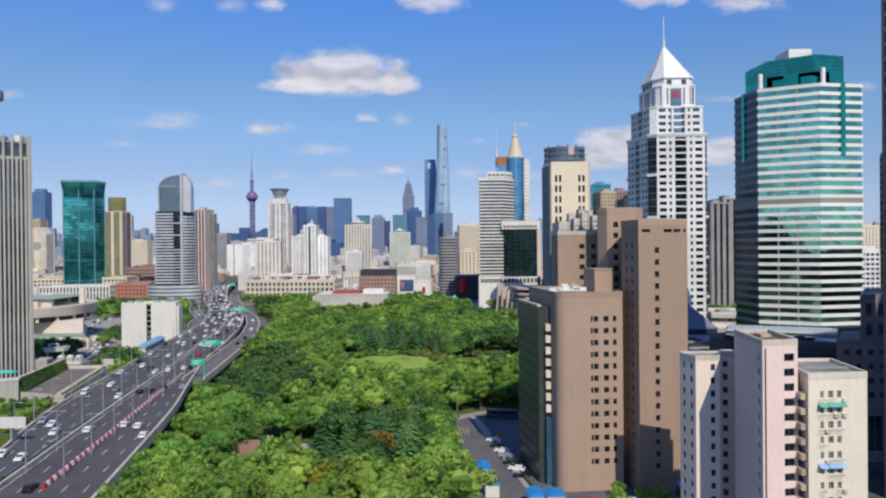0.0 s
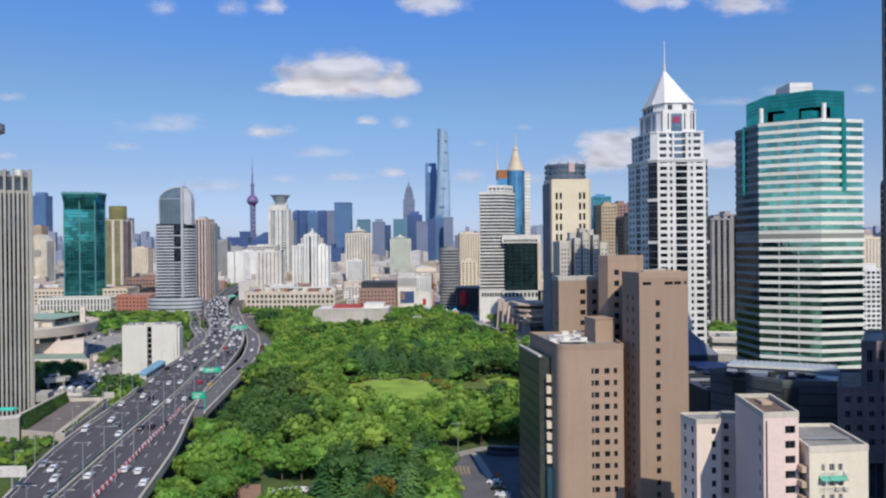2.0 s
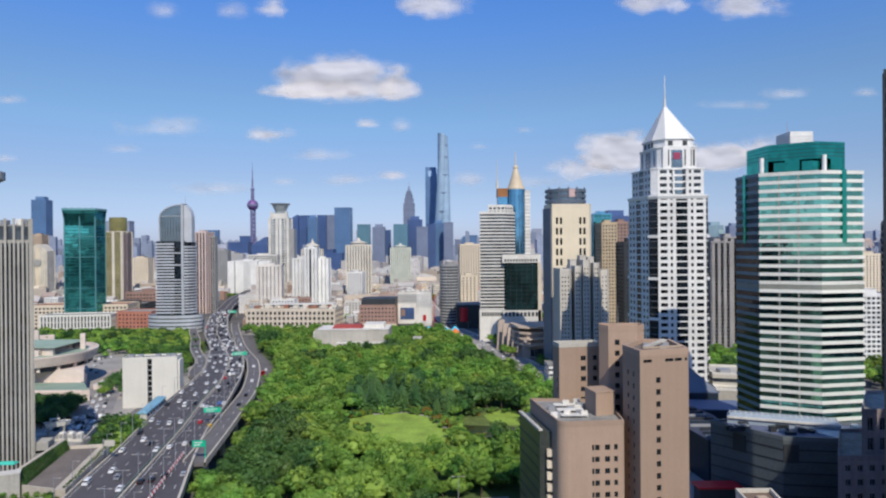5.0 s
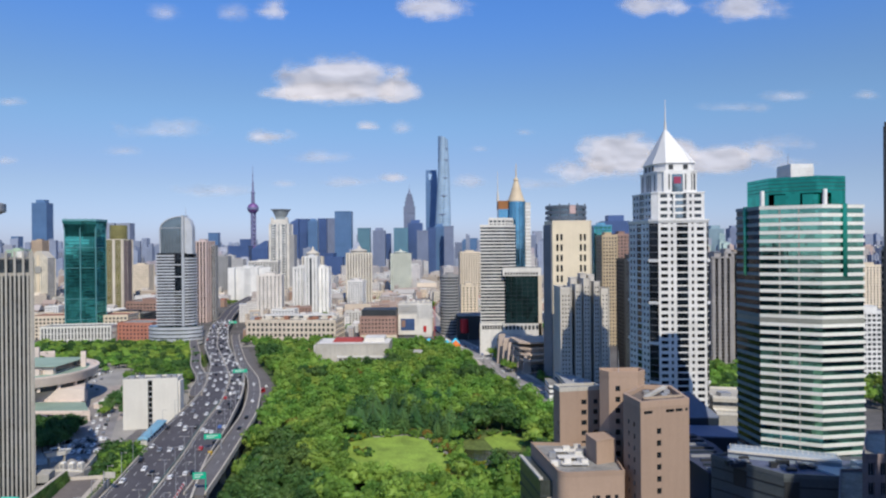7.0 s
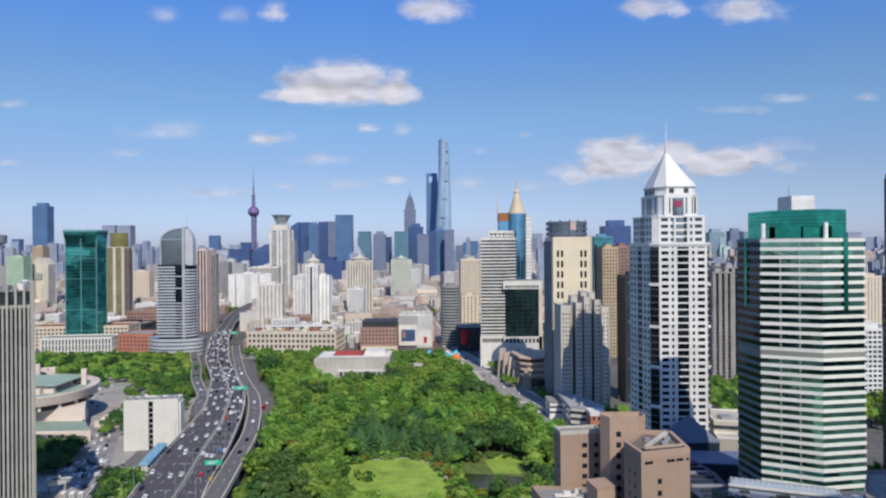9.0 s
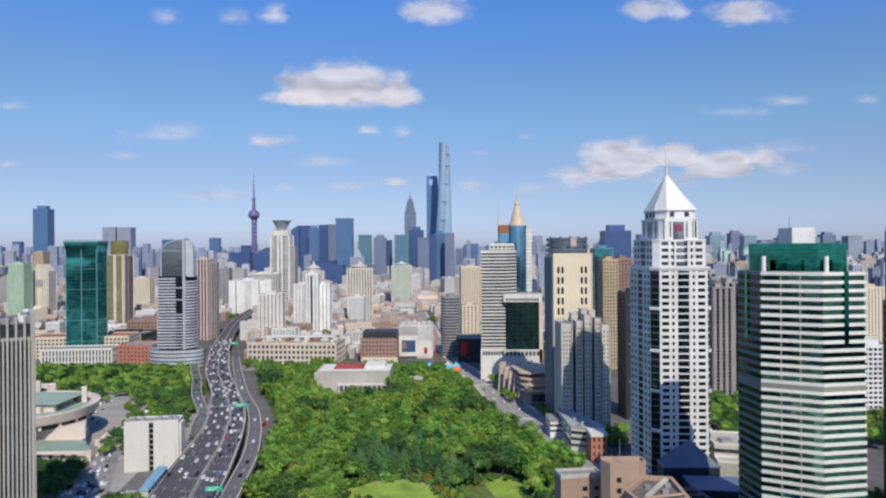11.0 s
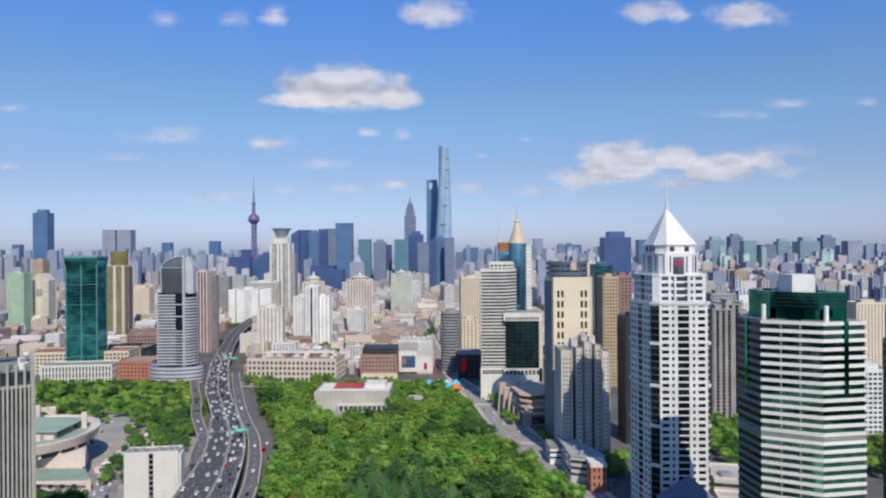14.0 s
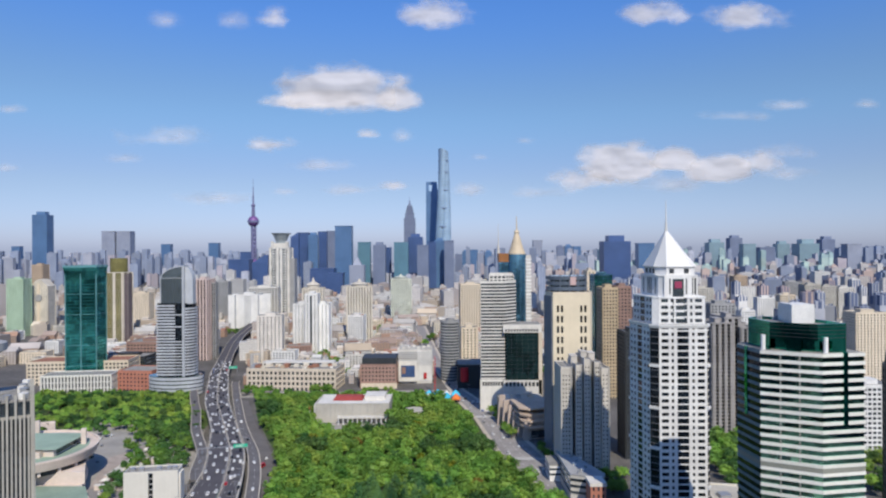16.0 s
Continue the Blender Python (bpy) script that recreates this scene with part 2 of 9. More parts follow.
NEEDLE = foliage("needles", (0.06, 0.135, 0.045), (0.22, 0.35, 0.11))


# ---- building blocks ----
def finish(name, bm, material, smooth=False):
    me = bpy.data.meshes.new(name)
    bmesh.ops.recalc_face_normals(bm, faces=bm.faces)
    bm.to_mesh(me)
    bm.free()
    me.materials.append(material)
    if smooth:
        for p in me.polygons:
            p.use_smooth = True
    return me


def part(name, bm, material, parent, label="", kind="", smooth=False):
    ob = new(name, finish(name, bm, material, smooth))
    ob.parent = parent
    return tagged(ob, label, kind=kind)


def share(name, me, parent, m=None, label=""):
    ob = new(name, me)
    ob.parent = parent
    if m is not None:
        ob.matrix_local = m
    return tagged(ob, label)


def root(name, x, y, z, label, category, group="", rz=0, kind=""):
    ob = new(name)
    ob.empty_display_size = 1
    ob.matrix_world = pose(x, y, z, 0, 0, rz)
    return tagged(ob, label, category, group, kind)


def box(bm, x0, x1, y0, y1, z0, z1):
    v = [bm.verts.new((x, y, z)) for z in (z0, z1) for y in (y0, y1) for x in (x0, x1)]
    for f in ((0, 1, 3, 2), (4, 6, 7, 5), (0, 4, 5, 1), (1, 5, 7, 3), (3, 7, 6, 2), (2, 6, 4, 0)):
        bm.faces.new([v[i] for i in f])


def boxes(*dims):
    bm = bmesh.new()
    for d in dims:
        box(bm, *d)
    return bm


def prism(bm, pts, z0, z1, top=None):
    top = top or pts
    a = [bm.verts.new((x, y, z0)) for x, y in pts]
    b = [bm.verts.new((x, y, z1)) for x, y in top]
    n = len(pts)
    bm.faces.new(a[::-1])
    bm.faces.new(b)
    for i in range(n):
        bm.faces.new((a[i], a[(i + 1) % n], b[(i + 1) % n], b[i]))


def prisms(*items):
    bm = bmesh.new()
    for it in items:
        prism(bm, *it)
    return bm


def ring(bm, outer, inner, z0, z1):
    n = len(outer)
    o0, o1 = ([bm.verts.new((x, y, z)) for x, y in outer] for z in (z0, z1))
    i0, i1 = ([bm.verts.new((x, y, z)) for x, y in inner] for z in (z0, z1))
    for k in range(n):
        j = (k + 1) % n
        for q in ((o0[k], o0[j], o1[j], o1[k]), (i0[j], i0[k], i1[k], i1[j]), (o1[k], o1[j], i1[j], i1[k]), (o0[j], o0[k], i0[k], i0[j])):
            bm.faces.new(q)


def circle(r, n=24, cx=0, cy=0, ry=None):
    return [(cx + r * math.cos(2 * math.pi * i / n), cy + (ry or r) * math.sin(2 * math.pi * i / n)) for i in range(n)]


def rect(w, d, cx=0, cy=0):
    return [(cx - w / 2, cy - d / 2), (cx + w / 2, cy - d / 2), (cx + w / 2, cy + d / 2), (cx - w / 2, cy + d / 2)]


def lathe(profile, n=24):
    bm = bmesh.new()
    rows = [[bm.verts.new((r * math.cos(2 * math.pi * i / n), r * math.sin(2 * math.pi * i / n), z)) for i in range(n)] for r, z in profile]
    for a, b in zip(rows, rows[1:]):
        for i in range(n):
            bm.faces.new((a[i], a[(i + 1) % n], b[(i + 1) % n], b[i]))
    bm.faces.new(rows[0][::-1])
    bm.faces.new(rows[-1])
    return bm


def grow(pts, d):
    """The outline pushed out by d (counter-clockwise points)."""
    out, n = [], len(pts)
    for i in range(n):
        p, q, r = Vector(pts[i - 1]), Vector(pts[i]), Vector(pts[(i + 1) % n])
        a, b = (q - p).normalized(), (r - q).normalized()
        na, nb = Vector((a.y, -a.x)), Vector((b.y, -b.x))
        s = na + nb
        out.append(tuple(q + s * (d / max(0.35, 1 + na.dot(nb)))))
    return out


def local(pts):
    cx, cy = sum(p[0] for p in pts) / len(pts), sum(p[1] for p in pts) / len(pts)
    return cx, cy, [(x - cx, y - cy) for x, y in pts]


def edges(pts):
    for i, p in enumerate(pts):
        q = pts[(i + 1) % len(pts)]
        yield i, Vector(p), Vector(q)


def cap(parent, pts, h, wall, roof=None, parapet=1.1, t=0.35):
    """A flat roof with a parapet round it."""
    part("roof", prisms((grow(pts, -0.05), h - 0.2, h + 0.12)), roof or ROOFING, parent)
    bm = bmesh.new()
    ring(bm, grow(pts, 0.06), grow(pts, -t), h - 0.4, h + parapet)
    part("parapet", bm, wall, parent)


def framed(parent, pts, z0, h, floors, bay, wall, glass, sp=0.45, pw=0.25, out=0.35, split=True, piers=True, skip=()):
    """Storeys of glass behind a frame of floor bands and piers. skip: sides without piers."""
    fh = h / floors
    part("glazing", prisms((grow(pts, -0.02), z0, z0 + h)), glass, parent)
    if split:
        me = finish("floor_band", prisms((grow(pts, out), 0, fh * sp)), wall)
        for i in range(floors):
            share("floor_band", me, parent, pose(0, 0, z0 + i * fh + fh * (1 - sp)))
    bm = bmesh.new()
    if not split:
        for i in range(floors):
            prism(bm, grow(pts, out), z0 + i * fh + fh * (1 - sp), z0 + (i + 1) * fh)
    made_ = {}
    for i, p, q in edges(pts) if piers else ():
        if i in skip:
            continue
        length = (q - p).length
        n = max(1, round(length / bay))
        w = length / n * pw
        for k in range(n + 1):
            c = p.lerp(q, k / n)
            m = Matrix.Translation((c.x, c.y, z0)) @ pose(0, 0, 0, 0, 0, math.degrees(math.atan2((q - p).y, (q - p).x)))
            if split:
                key = round(w, 2)
                if key not in made_:
                    made_[key] = finish("pier", boxes((-w / 2, w / 2, -out * 0.86, 0.1, 0, h)), wall)
                share("pier", made_[key], parent, m)
            else:
                s = len(bm.verts)
                box(bm, -w / 2, w / 2, -out * 0.86, 0.1, 0, h)
                bm.verts.ensure_lookup_table()
                for v in bm.verts[s:]:
                    v.co = m @ v.co
    if split:
        bm.free()
    else:
        part("facade_frame", bm, wall, parent, kind="stuff")


def tower(name, label, pts, h, floors, bay=3.6, wall=WHITE, glass=GLASS, sp=0.45, pw=0.25, out=0.35, split=False, piers=True, plant=True, z=0.0, roof=None, category="tower", group=""):
    cx, cy, lp = local(pts)
    ob = root(name, cx, cy, z, label, category, group)
    framed(ob, lp, 0, h, floors, bay, wall, glass, sp, pw, out, split, piers)
    cap(ob, grow(lp, out), h, wall, roof)
    if plant:
        s = [(x * 0.45, y * 0.45) for x, y in lp]
        part("plant_room", prisms((s, h, h + 3.6), (grow(s, 0.3), h + 3.6, h + 3.9)), wall, ob)
    return ob


def quad(cx, cy, w, d, rz=0):
    c, s = math.cos(radians(rz)), math.sin(radians(rz))
    return [(cx + x * c - y * s, cy + x * s + y * c) for x, y in rect(w, d)]


def pierced(bm, p, q, z0, z1, holes, reveal=0.25):
    """One wall face from p to q with window openings (u0, u1, low, high) cut through, and their reveals."""
    d = q - p
    length = d.length
    d.normalize()
    inn = Vector((-d.y, d.x))
    us = sorted({0.0, length, *(u for h in holes for u in h[:2])})
    zs = sorted({z0, z1, *(u for h in holes for u in h[2:])})
    at = lambda u, z, k=0.0: bm.verts.new((p.x + d.x * u + inn.x * k, p.y + d.y * u + inn.y * k, z))
    solid = set()
    for h in holes:
        solid |= {(i, j) for i in range(len(us) - 1) if h[0] <= us[i] < h[1] for j in range(len(zs) - 1) if h[2] <= zs[j] < h[3]}
        a, b = [at(u, z) for u, z in ((h[0], h[2]), (h[1], h[2]), (h[1], h[3]), (h[0], h[3]))], [at(u, z, reveal) for u, z in ((h[0], h[2]), (h[1], h[2]), (h[1], h[3]), (h[0], h[3]))]
        for i in range(4):
            bm.faces.new((a[i], b[i], b[(i + 1) % 4], a[(i + 1) % 4]))
    for j in range(len(zs) - 1):
        i = 0
        while i < len(us) - 1:
            if (i, j) in solid:
                i += 1
                continue
            k = i
            while k < len(us) - 1 and (k, j) not in solid:
                k += 1
            bm.faces.new((at(us[i], zs[j]), at(us[k], zs[j]), at(us[k], zs[j + 1]), at(us[i], zs[j + 1])))
            i = k


WINDOW_MESH = {}


def window_at(parent, p, q, u0, u1, lo, hi, reveal=0.25, frame_mat=None, glass=None, plain=False):
    """A framed window set in its opening."""
    w, h = round(u1 - u0, 2), round(hi - lo, 2)
    d = (q - p).normalized()
    inn = Vector((-d.y, d.x))
    fm, gm = frame_mat or STEEL, glass or GLASS
    key = (w, h, fm.name, gm.name)
    if key not in WINDOW_MESH:
        f = 0.08
        bm = boxes((0, w, -0.06, 0.06, 0, f), (0, w, -0.06, 0.06, h - f, h), (0, f, -0.06, 0.06, f, h - f), (w - f, w, -0.06, 0.06, f, h - f), (w / 2 - f / 2, w / 2 + f / 2, -0.05, 0.05, f, h - f))
        WINDOW_MESH[key] = finish("window", bm, fm), finish("pane", boxes((f, w / 2 - f / 2, -0.02, 0.02, f, h - f), (w / 2 + f / 2, w - f, -0.02, 0.02, f, h - f)), gm)
    c = p + d * u0 + inn * reveal
    if plain:
        if (w, h, gm.name) not in WINDOW_MESH:
            WINDOW_MESH[w, h, gm.name] = finish("window", boxes((0, w, -0.05, 0.05, 0, h)), gm)
        return share("window", WINDOW_MESH[w, h, gm.name], parent, Matrix.Translation((c.x, c.y, lo)) @ pose(0, 0, 0, 0, 0, math.degrees(math.atan2(d.y, d.x))))
    win = share("window", WINDOW_MESH[key][0], parent, Matrix.Translation((c.x, c.y, lo)) @ pose(0, 0, 0, 0, 0, math.degrees(math.atan2(d.y, d.x))))
    share("pane", WINDOW_MESH[key][1], win)
    return win


def walled(parent, pts, z0, h, wall, sides, name="wall", reveal=0.25, frame_mat=None, glass=None, plain=False):
    """A solid block; sides: for each side by its number, columns (centre, width, sill, head, first floor's z, storey, count)."""
    bm = bmesh.new()
    for i, p, q in edges(pts):
        holes = []
        for c, w, sill, head, first, storey, count in sides.get(i, ()):
            for k in range(count):
                hole = (c - w / 2, c + w / 2, first + k * storey + sill, first + k * storey + head)
                holes.append(hole)
                window_at(parent, p, q, *hole, reveal=reveal, frame_mat=frame_mat, glass=glass, plain=plain)
        pierced(bm, p, q, z0, z0 + h, holes, reveal + 0.08)
    a = [bm.verts.new((x, y, z0 + h)) for x, y in pts]
    bm.faces.new(a)
    me = bpy.data.meshes.new(name)
    bm.to_mesh(me)
    bm.free()
    me.materials.append(wall)
    ob = new(name, me)
    ob.parent = parent
    return ob


# ---- ground and roads ----
def sheet(name, pts, z, material, kind="structure", label="", category=""):
    bm = bmesh.new()
    bm.faces.new([bm.verts.new((x, y, z)) for x, y in pts])
    ob = new(name, finish(name, bm, material))
    return tagged(ob, label, category, kind=kind)


sheet("ground", circle(4990, 96), 0.0, GROUND, label="grey built-up ground reaching the horizon", category="ground")


def lerp_at(table, y):
    ys = [a for a, b in table]
    return float(np.interp(y, ys, [b for a, b in table]))


RIGHT = [(-320, -24), (60, -60), (100, -65), (144, -73.2), (160, -76), (204, -84.3), (220, -87.5), (245, -94.5), (303.3, -108.7), (356.7, -116.6), (425.8, -129.9), (461.4, -138.3), (497.0, -148.2), (560.2, -172.9), (664.9, -214.4), (817.1, -263.8), (972.2, -305.3), (1161.9, -347.8), (1482.0, -395.2)]
LEFT = [(-320, -60), (60, -92), (100, -98), (150, -107.5), (172, -114), (197, -122), (221, -128), (236, -130.4), (270, -135.4), (283, -137.4), (323, -144.8), (346.8, -150.2), (386.3, -155.1), (418.9, -159.1), (462.4, -166.0), (484.1, -172.9), (560.2, -195.6), (664.9, -239.1), (817.1, -286.5), (1060.1, -345.8), (1161.9, -367.5), (1482.0, -416.9)]
MEDIAN = [(-320, -49), (60, -85), (146, -97), (191, -104.2), (222, -108.9), (308, -121.5), (364, -132), (425.8, -141.3), (443.6, -145.7), (498.0, -159.1), (560.2, -183.8), (664.9, -226.3), (817.1, -274.7), (1060.1, -335.9), (1161.9, -356.7), (1482.0, -406.1)]
RAMP_R = [(247, -92.2), (302.3, -98.3), (392.2, -109.7), (446.6, -122.5), (499.9, -138.3), (559.2, -163.0), (600.7, -178.8), (694.6, -211.4), (790.4, -243.0)]
RAMP_L = [(424.8, -161.0), (439.7, -169.9), (488.1, -181.8), (500.9, -185.7), (563.2, -214.4), (645.2, -244.0), (662.0, -251.9), (750.9, -286.5)]
DECK = 10.2


def smooth(table, y, r=14):
    return sum(lerp_at(table, y + d) for d in (-r, -r / 2, 0, r / 2, r)) / 5


def strip(bm, lo, hi, y0, y1, za, zb, step=6.0):
    """A ribbon with thickness between the lines lo(y) and hi(y); za, zb: underside and top at y."""
    ys = [y0 + (y1 - y0) * i / max(1, round((y1 - y0) / step)) for i in range(max(1, round((y1 - y0) / step)) + 1)]
    rows = [[bm.verts.new(c) for c in ((lo(y), y, za(y)), (hi(y), y, za(y)), (hi(y), y, zb(y)), (lo(y), y, zb(y)))] for y in ys]
    for a, b in zip(rows, rows[1:]):
        for i in range(4):
            bm.faces.new((a[i], a[(i + 1) % 4], b[(i + 1) % 4], b[i]))
    bm.faces.new(rows[0])
    bm.faces.new(rows[-1][::-1])


def made(name, parent, material, *strips, **kw):
    bm = bmesh.new()
    for s in strips:
        strip(bm, *s)
    return part(name, bm, material, parent, **kw)


def flat(z):
    return lambda y: z


def viaduct(name, label, lo, hi, y0, y1, top, paving=ASPHALT):
    ob = root(name, 0, 0, 0, label, "viaduct", kind="structure")
    made("deck", ob, paving, (lo, hi, y0, y1, lambda y: top(y) - 1.6, top))
    for s, e in (("lo", lo), ("hi", hi)):
        d = 1 if s == "lo" else -1
        made("parapet_wall", ob, KERB, (lambda y: e(y) - (0.05 if d > 0 else 0.65), lambda y: e(y) + (0.65 if d > 0 else 0.05), y0, y1, lambda y: top(y) - 1.7, lambda y: top(y) + 1.0))
    y = y0 + 10
    while y < y1 - 5:
        c, w = (lo(y) + hi(y)) / 2, (hi(y) - lo(y))
        zt = top(y) - 1.6
        if zt > 1.5:
            part("pier", boxes((c - w * 0.22 - 0.9, c - w * 0.22 + 0.9, y - 0.9, y + 0.9, 0, zt - 1.2), (c + w * 0.22 - 0.9, c + w * 0.22 + 0.9, y - 0.9, y + 0.9, 0, zt - 1.2), (c - w * 0.4, c + w * 0.4, y - 1.1, y + 1.1, zt - 1.2, zt)), KERB, ob)
        y += 32
    return ob


fr, fl, fm = (lambda y: smooth(RIGHT, y)), (lambda y: smooth(LEFT, y)), (lambda y: smooth(MEDIAN, y))
expressway = viaduct("elevated_expressway", "grey asphalt elevated expressway on concrete piers", fl, fr, -300, 1490, flat(DECK))
made("median_barrier", expressway, KERB, (lambda y: fm(y) - 0.35, lambda y: fm(y) + 0.35, -298, 1480, flat(DECK + 0.02), flat(DECK + 0.95)))
made("median_fence", expressway, surface("green_fence", (0.16, 0.24, 0.22), 0.7), (lambda y: fm(y) - 0.9, lambda y: fm(y) - 0.7, 62, 420, flat(DECK + 0.01), flat(DECK + 1.5)))
rr = lambda y: smooth(RAMP_R, y)
rl = lambda y: smooth(RAMP_L, y)
ramp_right = viaduct("slip_ramp", "curved concrete slip ramp leaving the expressway", lambda y: rr(y) - 9.0, rr, 262, 790, lambda y: DECK - 0.05 - max(0, y - 420) * 0.014, RAMPWAY)
ramp_left = viaduct("slip_ramp", "curved concrete slip ramp joining the expressway", rl, lambda y: rl(y) + 9.0, 440, 755, lambda y: DECK - 0.05 - max(0, y - 470) * 0.014, RAMPWAY)


def dashes(parent, line, y0, y1, z, dash=4.0, gap=8.0, w=0.2):
    bm = bmesh.new()
    y = y0
    while y < y1:
        x0, x1 = line(y), line(y + dash)
        v = [bm.verts.new(c) for c in ((x0 - w, y, z), (x0 + w, y, z), (x1 + w, y + dash, z), (x1 - w, y + dash, z))]
        bm.faces.new(v)
        y += dash + gap
    return part("lane_dashes", bm, LINE, parent, kind="stuff")


for f in (0.22, 0.42, 0.62, 0.82):
    dashes(expressway, lambda y: fm(y) + (fr(y) - fm(y)) * f, 90, 430, DECK + 0.03, 4, 9, 0.09)
for f in (0.25, 0.5, 0.75):
    dashes(expressway, lambda y: fm(y) + (fl(y) - fm(y)) * f, 90, 430, DECK + 0.03, 4, 9, 0.09)
for e in (lambda y: fl(y) + 1.1, lambda y: fr(y) - 1.1, lambda y: fm(y) + 0.9, lambda y: fm(y) - 1.3):
    dashes(expressway, e, 70, 900, DECK + 0.03, 6, 0, 0.1)
dashes(ramp_right, lambda y: rr(y) - 4.5, 300, 700, DECK + 0.04 - 0.05, 4, 9, 0.09)

# red and white barrier blocks between the carriageway and the slip lane
barrier = root("traffic_barrier", 0, 0, DECK, "red and white plastic traffic barrier on the asphalt", "barrier")
block = [finish("block", boxes((-0.35, 0.35, 0, 1.5, 0, 0.45), (-0.2, 0.2, 0, 1.5, 0.45, 1.0)), m) for m in (RED, WHITE)]
for i in range(78):
    y = 144 + i * 1.66
    share("block", block[i % 2], barrier, pose(-88.6 - (y - 156) * 0.156, y, 0.02, 0, 0, 9))

# the street on the far side of the park
STREET_L = [(180, 72), (250, 88), (330, 94), (380, 86), (430, 72.5), (476, 58), (529, 44.5), (635, 32), (720, 14), (955, -18), (1400, -60)]
STREET_R = [(180, 90), (250, 106), (330, 112), (380, 104), (430, 91), (476, 84), (528, 74), (604, 57), (705, 37), (762, 20), (955, -4), (1400, -42)]
sl, sr = (lambda y: smooth(STREET_L, y)), (lambda y: smooth(STREET_R, y))
street = root("road", 0, 0, 0, "worn grey city street with white lane marks", "road", kind="structure")
made("carriageway", street, STREET, (sl, sr, 180, 1390, flat(0.005), flat(0.05)))
made("kerb", street, KERB, (lambda y: sl(y) - 3.5, sl, 180, 1390, flat(0.0), flat(0.17)))
made("kerb", street, KERB, (sr, lambda y: sr(y) + 4.0, 180, 1390, flat(0.0), flat(0.17)))
for f in (0.25, 0.5, 0.75):
    dashes(street, lambda y: sl(y) + (sr(y) - sl(y)) * f, 380, 900, 0.07, 4, 5, 0.15)
bm = bmesh.new()
for i in range(16):
    f = (i + 0.5) / 16
    x = sl(512) + (sr(512) - sl(512)) * f
    box(bm, x - 0.35, x + 0.35, 509, 515, 0.06, 0.075)
    x = sl(640) + (sr(640) - sl(640)) * f
    box(bm, x - 0.3, x + 0.3, 637, 643, 0.06, 0.075)
part("zebra_stripes", bm, LINE, street, kind="stuff")

# surface roads beside and below the expressway
side = root("road", 0, 0, 0, "grey surface road beside the slip ramp", "road", kind="structure")
made("carriageway", side, RAMPWAY, (lambda y: smooth([(60, -80), (300, -112), (430, -128), (490, -134), (533, -150), (630, -190), (720, -225)], y), lambda y: smooth([(60, -72), (300, -104), (430, -115), (484, -124), (533, -138), (630, -179), (720, -212)], y), 400, 715, flat(0.005), flat(0.06)))
side2 = root("road", 0, 0, 0, "grey surface road below the expressway's far side", "road", kind="structure")
made("carriageway", side2, RAMPWAY, (lambda y: fl(y) - 26, lambda y: fl(y) - 9, -300, 460, flat(0.005), flat(0.05)))
made("carriageway", side2, STREET, (lambda y: -176 - (y - 300) * 0.43, lambda y: -158 - (y - 300) * 0.40, 300, 452, flat(0.055), flat(0.11)))
sheet("pavement", [(-330, 300), (-165, 300), (-172, 440), (-215, 600), (-330, 640)], 0.02, PAVING, label="pale paved ground round the museum", category="pavement")
yard = [(-2, 140), (22, 150), (70, 150), (76, 215), (60, 232), (28, 246), (0, 240), (6, 205)]
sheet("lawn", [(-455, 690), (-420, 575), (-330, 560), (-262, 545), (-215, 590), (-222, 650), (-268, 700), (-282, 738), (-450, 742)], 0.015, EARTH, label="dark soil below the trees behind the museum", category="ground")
sheet("pavement", [(-232, 728), (-128, 726), (-30, 722), (6, 736), (4, 764), (-120, 756), (-228, 764)], 0.024, PAVING, label="pale paved street in front of the terrace", category="pavement")
sheet("pavement", [(-122, 582), (-48, 582), (-38, 624), (-126, 624)], 0.03, PAVING, label="pale paved forecourt of the concert hall", category="pavement")
sheet("parking_lot", yard, 0.03, LOT, label="grey asphalt car park beside the brown blocks", category="car park")
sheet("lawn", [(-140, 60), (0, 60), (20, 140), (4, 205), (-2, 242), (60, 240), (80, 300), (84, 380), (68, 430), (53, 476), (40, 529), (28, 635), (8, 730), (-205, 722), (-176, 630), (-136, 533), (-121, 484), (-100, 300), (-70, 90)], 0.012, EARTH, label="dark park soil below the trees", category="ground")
GRASS = [(-57, 362), (-54, 335), (-49, 314), (-22, 304), (2, 310), (8, 330), (-2, 352), (-8, 370), (-21, 380), (-40, 376)]
sheet("lawn", [(-60, 366), (-56, 338), (-51, 314), (-34, 300), (0, 299), (12, 312), (40, 312), (46, 345), (46, 372), (30, 386), (6, 362), (-6, 378), (-22, 386), (-44, 382)], 0.03, ROUGHGRASS, label="rough grass between the shrubs of the clearing", category="lawn")
sheet("lawn", GRASS, 0.05, LAWN, label="bright mown lawn in the park clearing", category="lawn")
sheet("lawn", [(22, 372), (26, 352), (40, 350), (44, 368), (34, 384)], 0.05, LAWN, label="small bright lawn beside the pond", category="lawn")
sheet("pond", [(8, 352), (10, 330), (28, 322), (42, 330), (40, 346), (22, 350)], 0.045, PONDWATER, label="still olive-brown park pond", category="pond")
bm = bmesh.new()
for a, b in zip(GRASS[3:9], GRASS[4:10]):
    p, q = Vector(a), Vector(b)
    d = (q - p).normalized()
    nrm = Vector((d.y, -d.x)) * 1.1
    bm.faces.new([bm.verts.new((*c, 0.07)) for c in (p - nrm, q - nrm, q + nrm, p + nrm)])
tagged(new("footpath", finish("footpath", bm, PAVING)), "pale winding footpath round the lawn", "path", kind="structure")


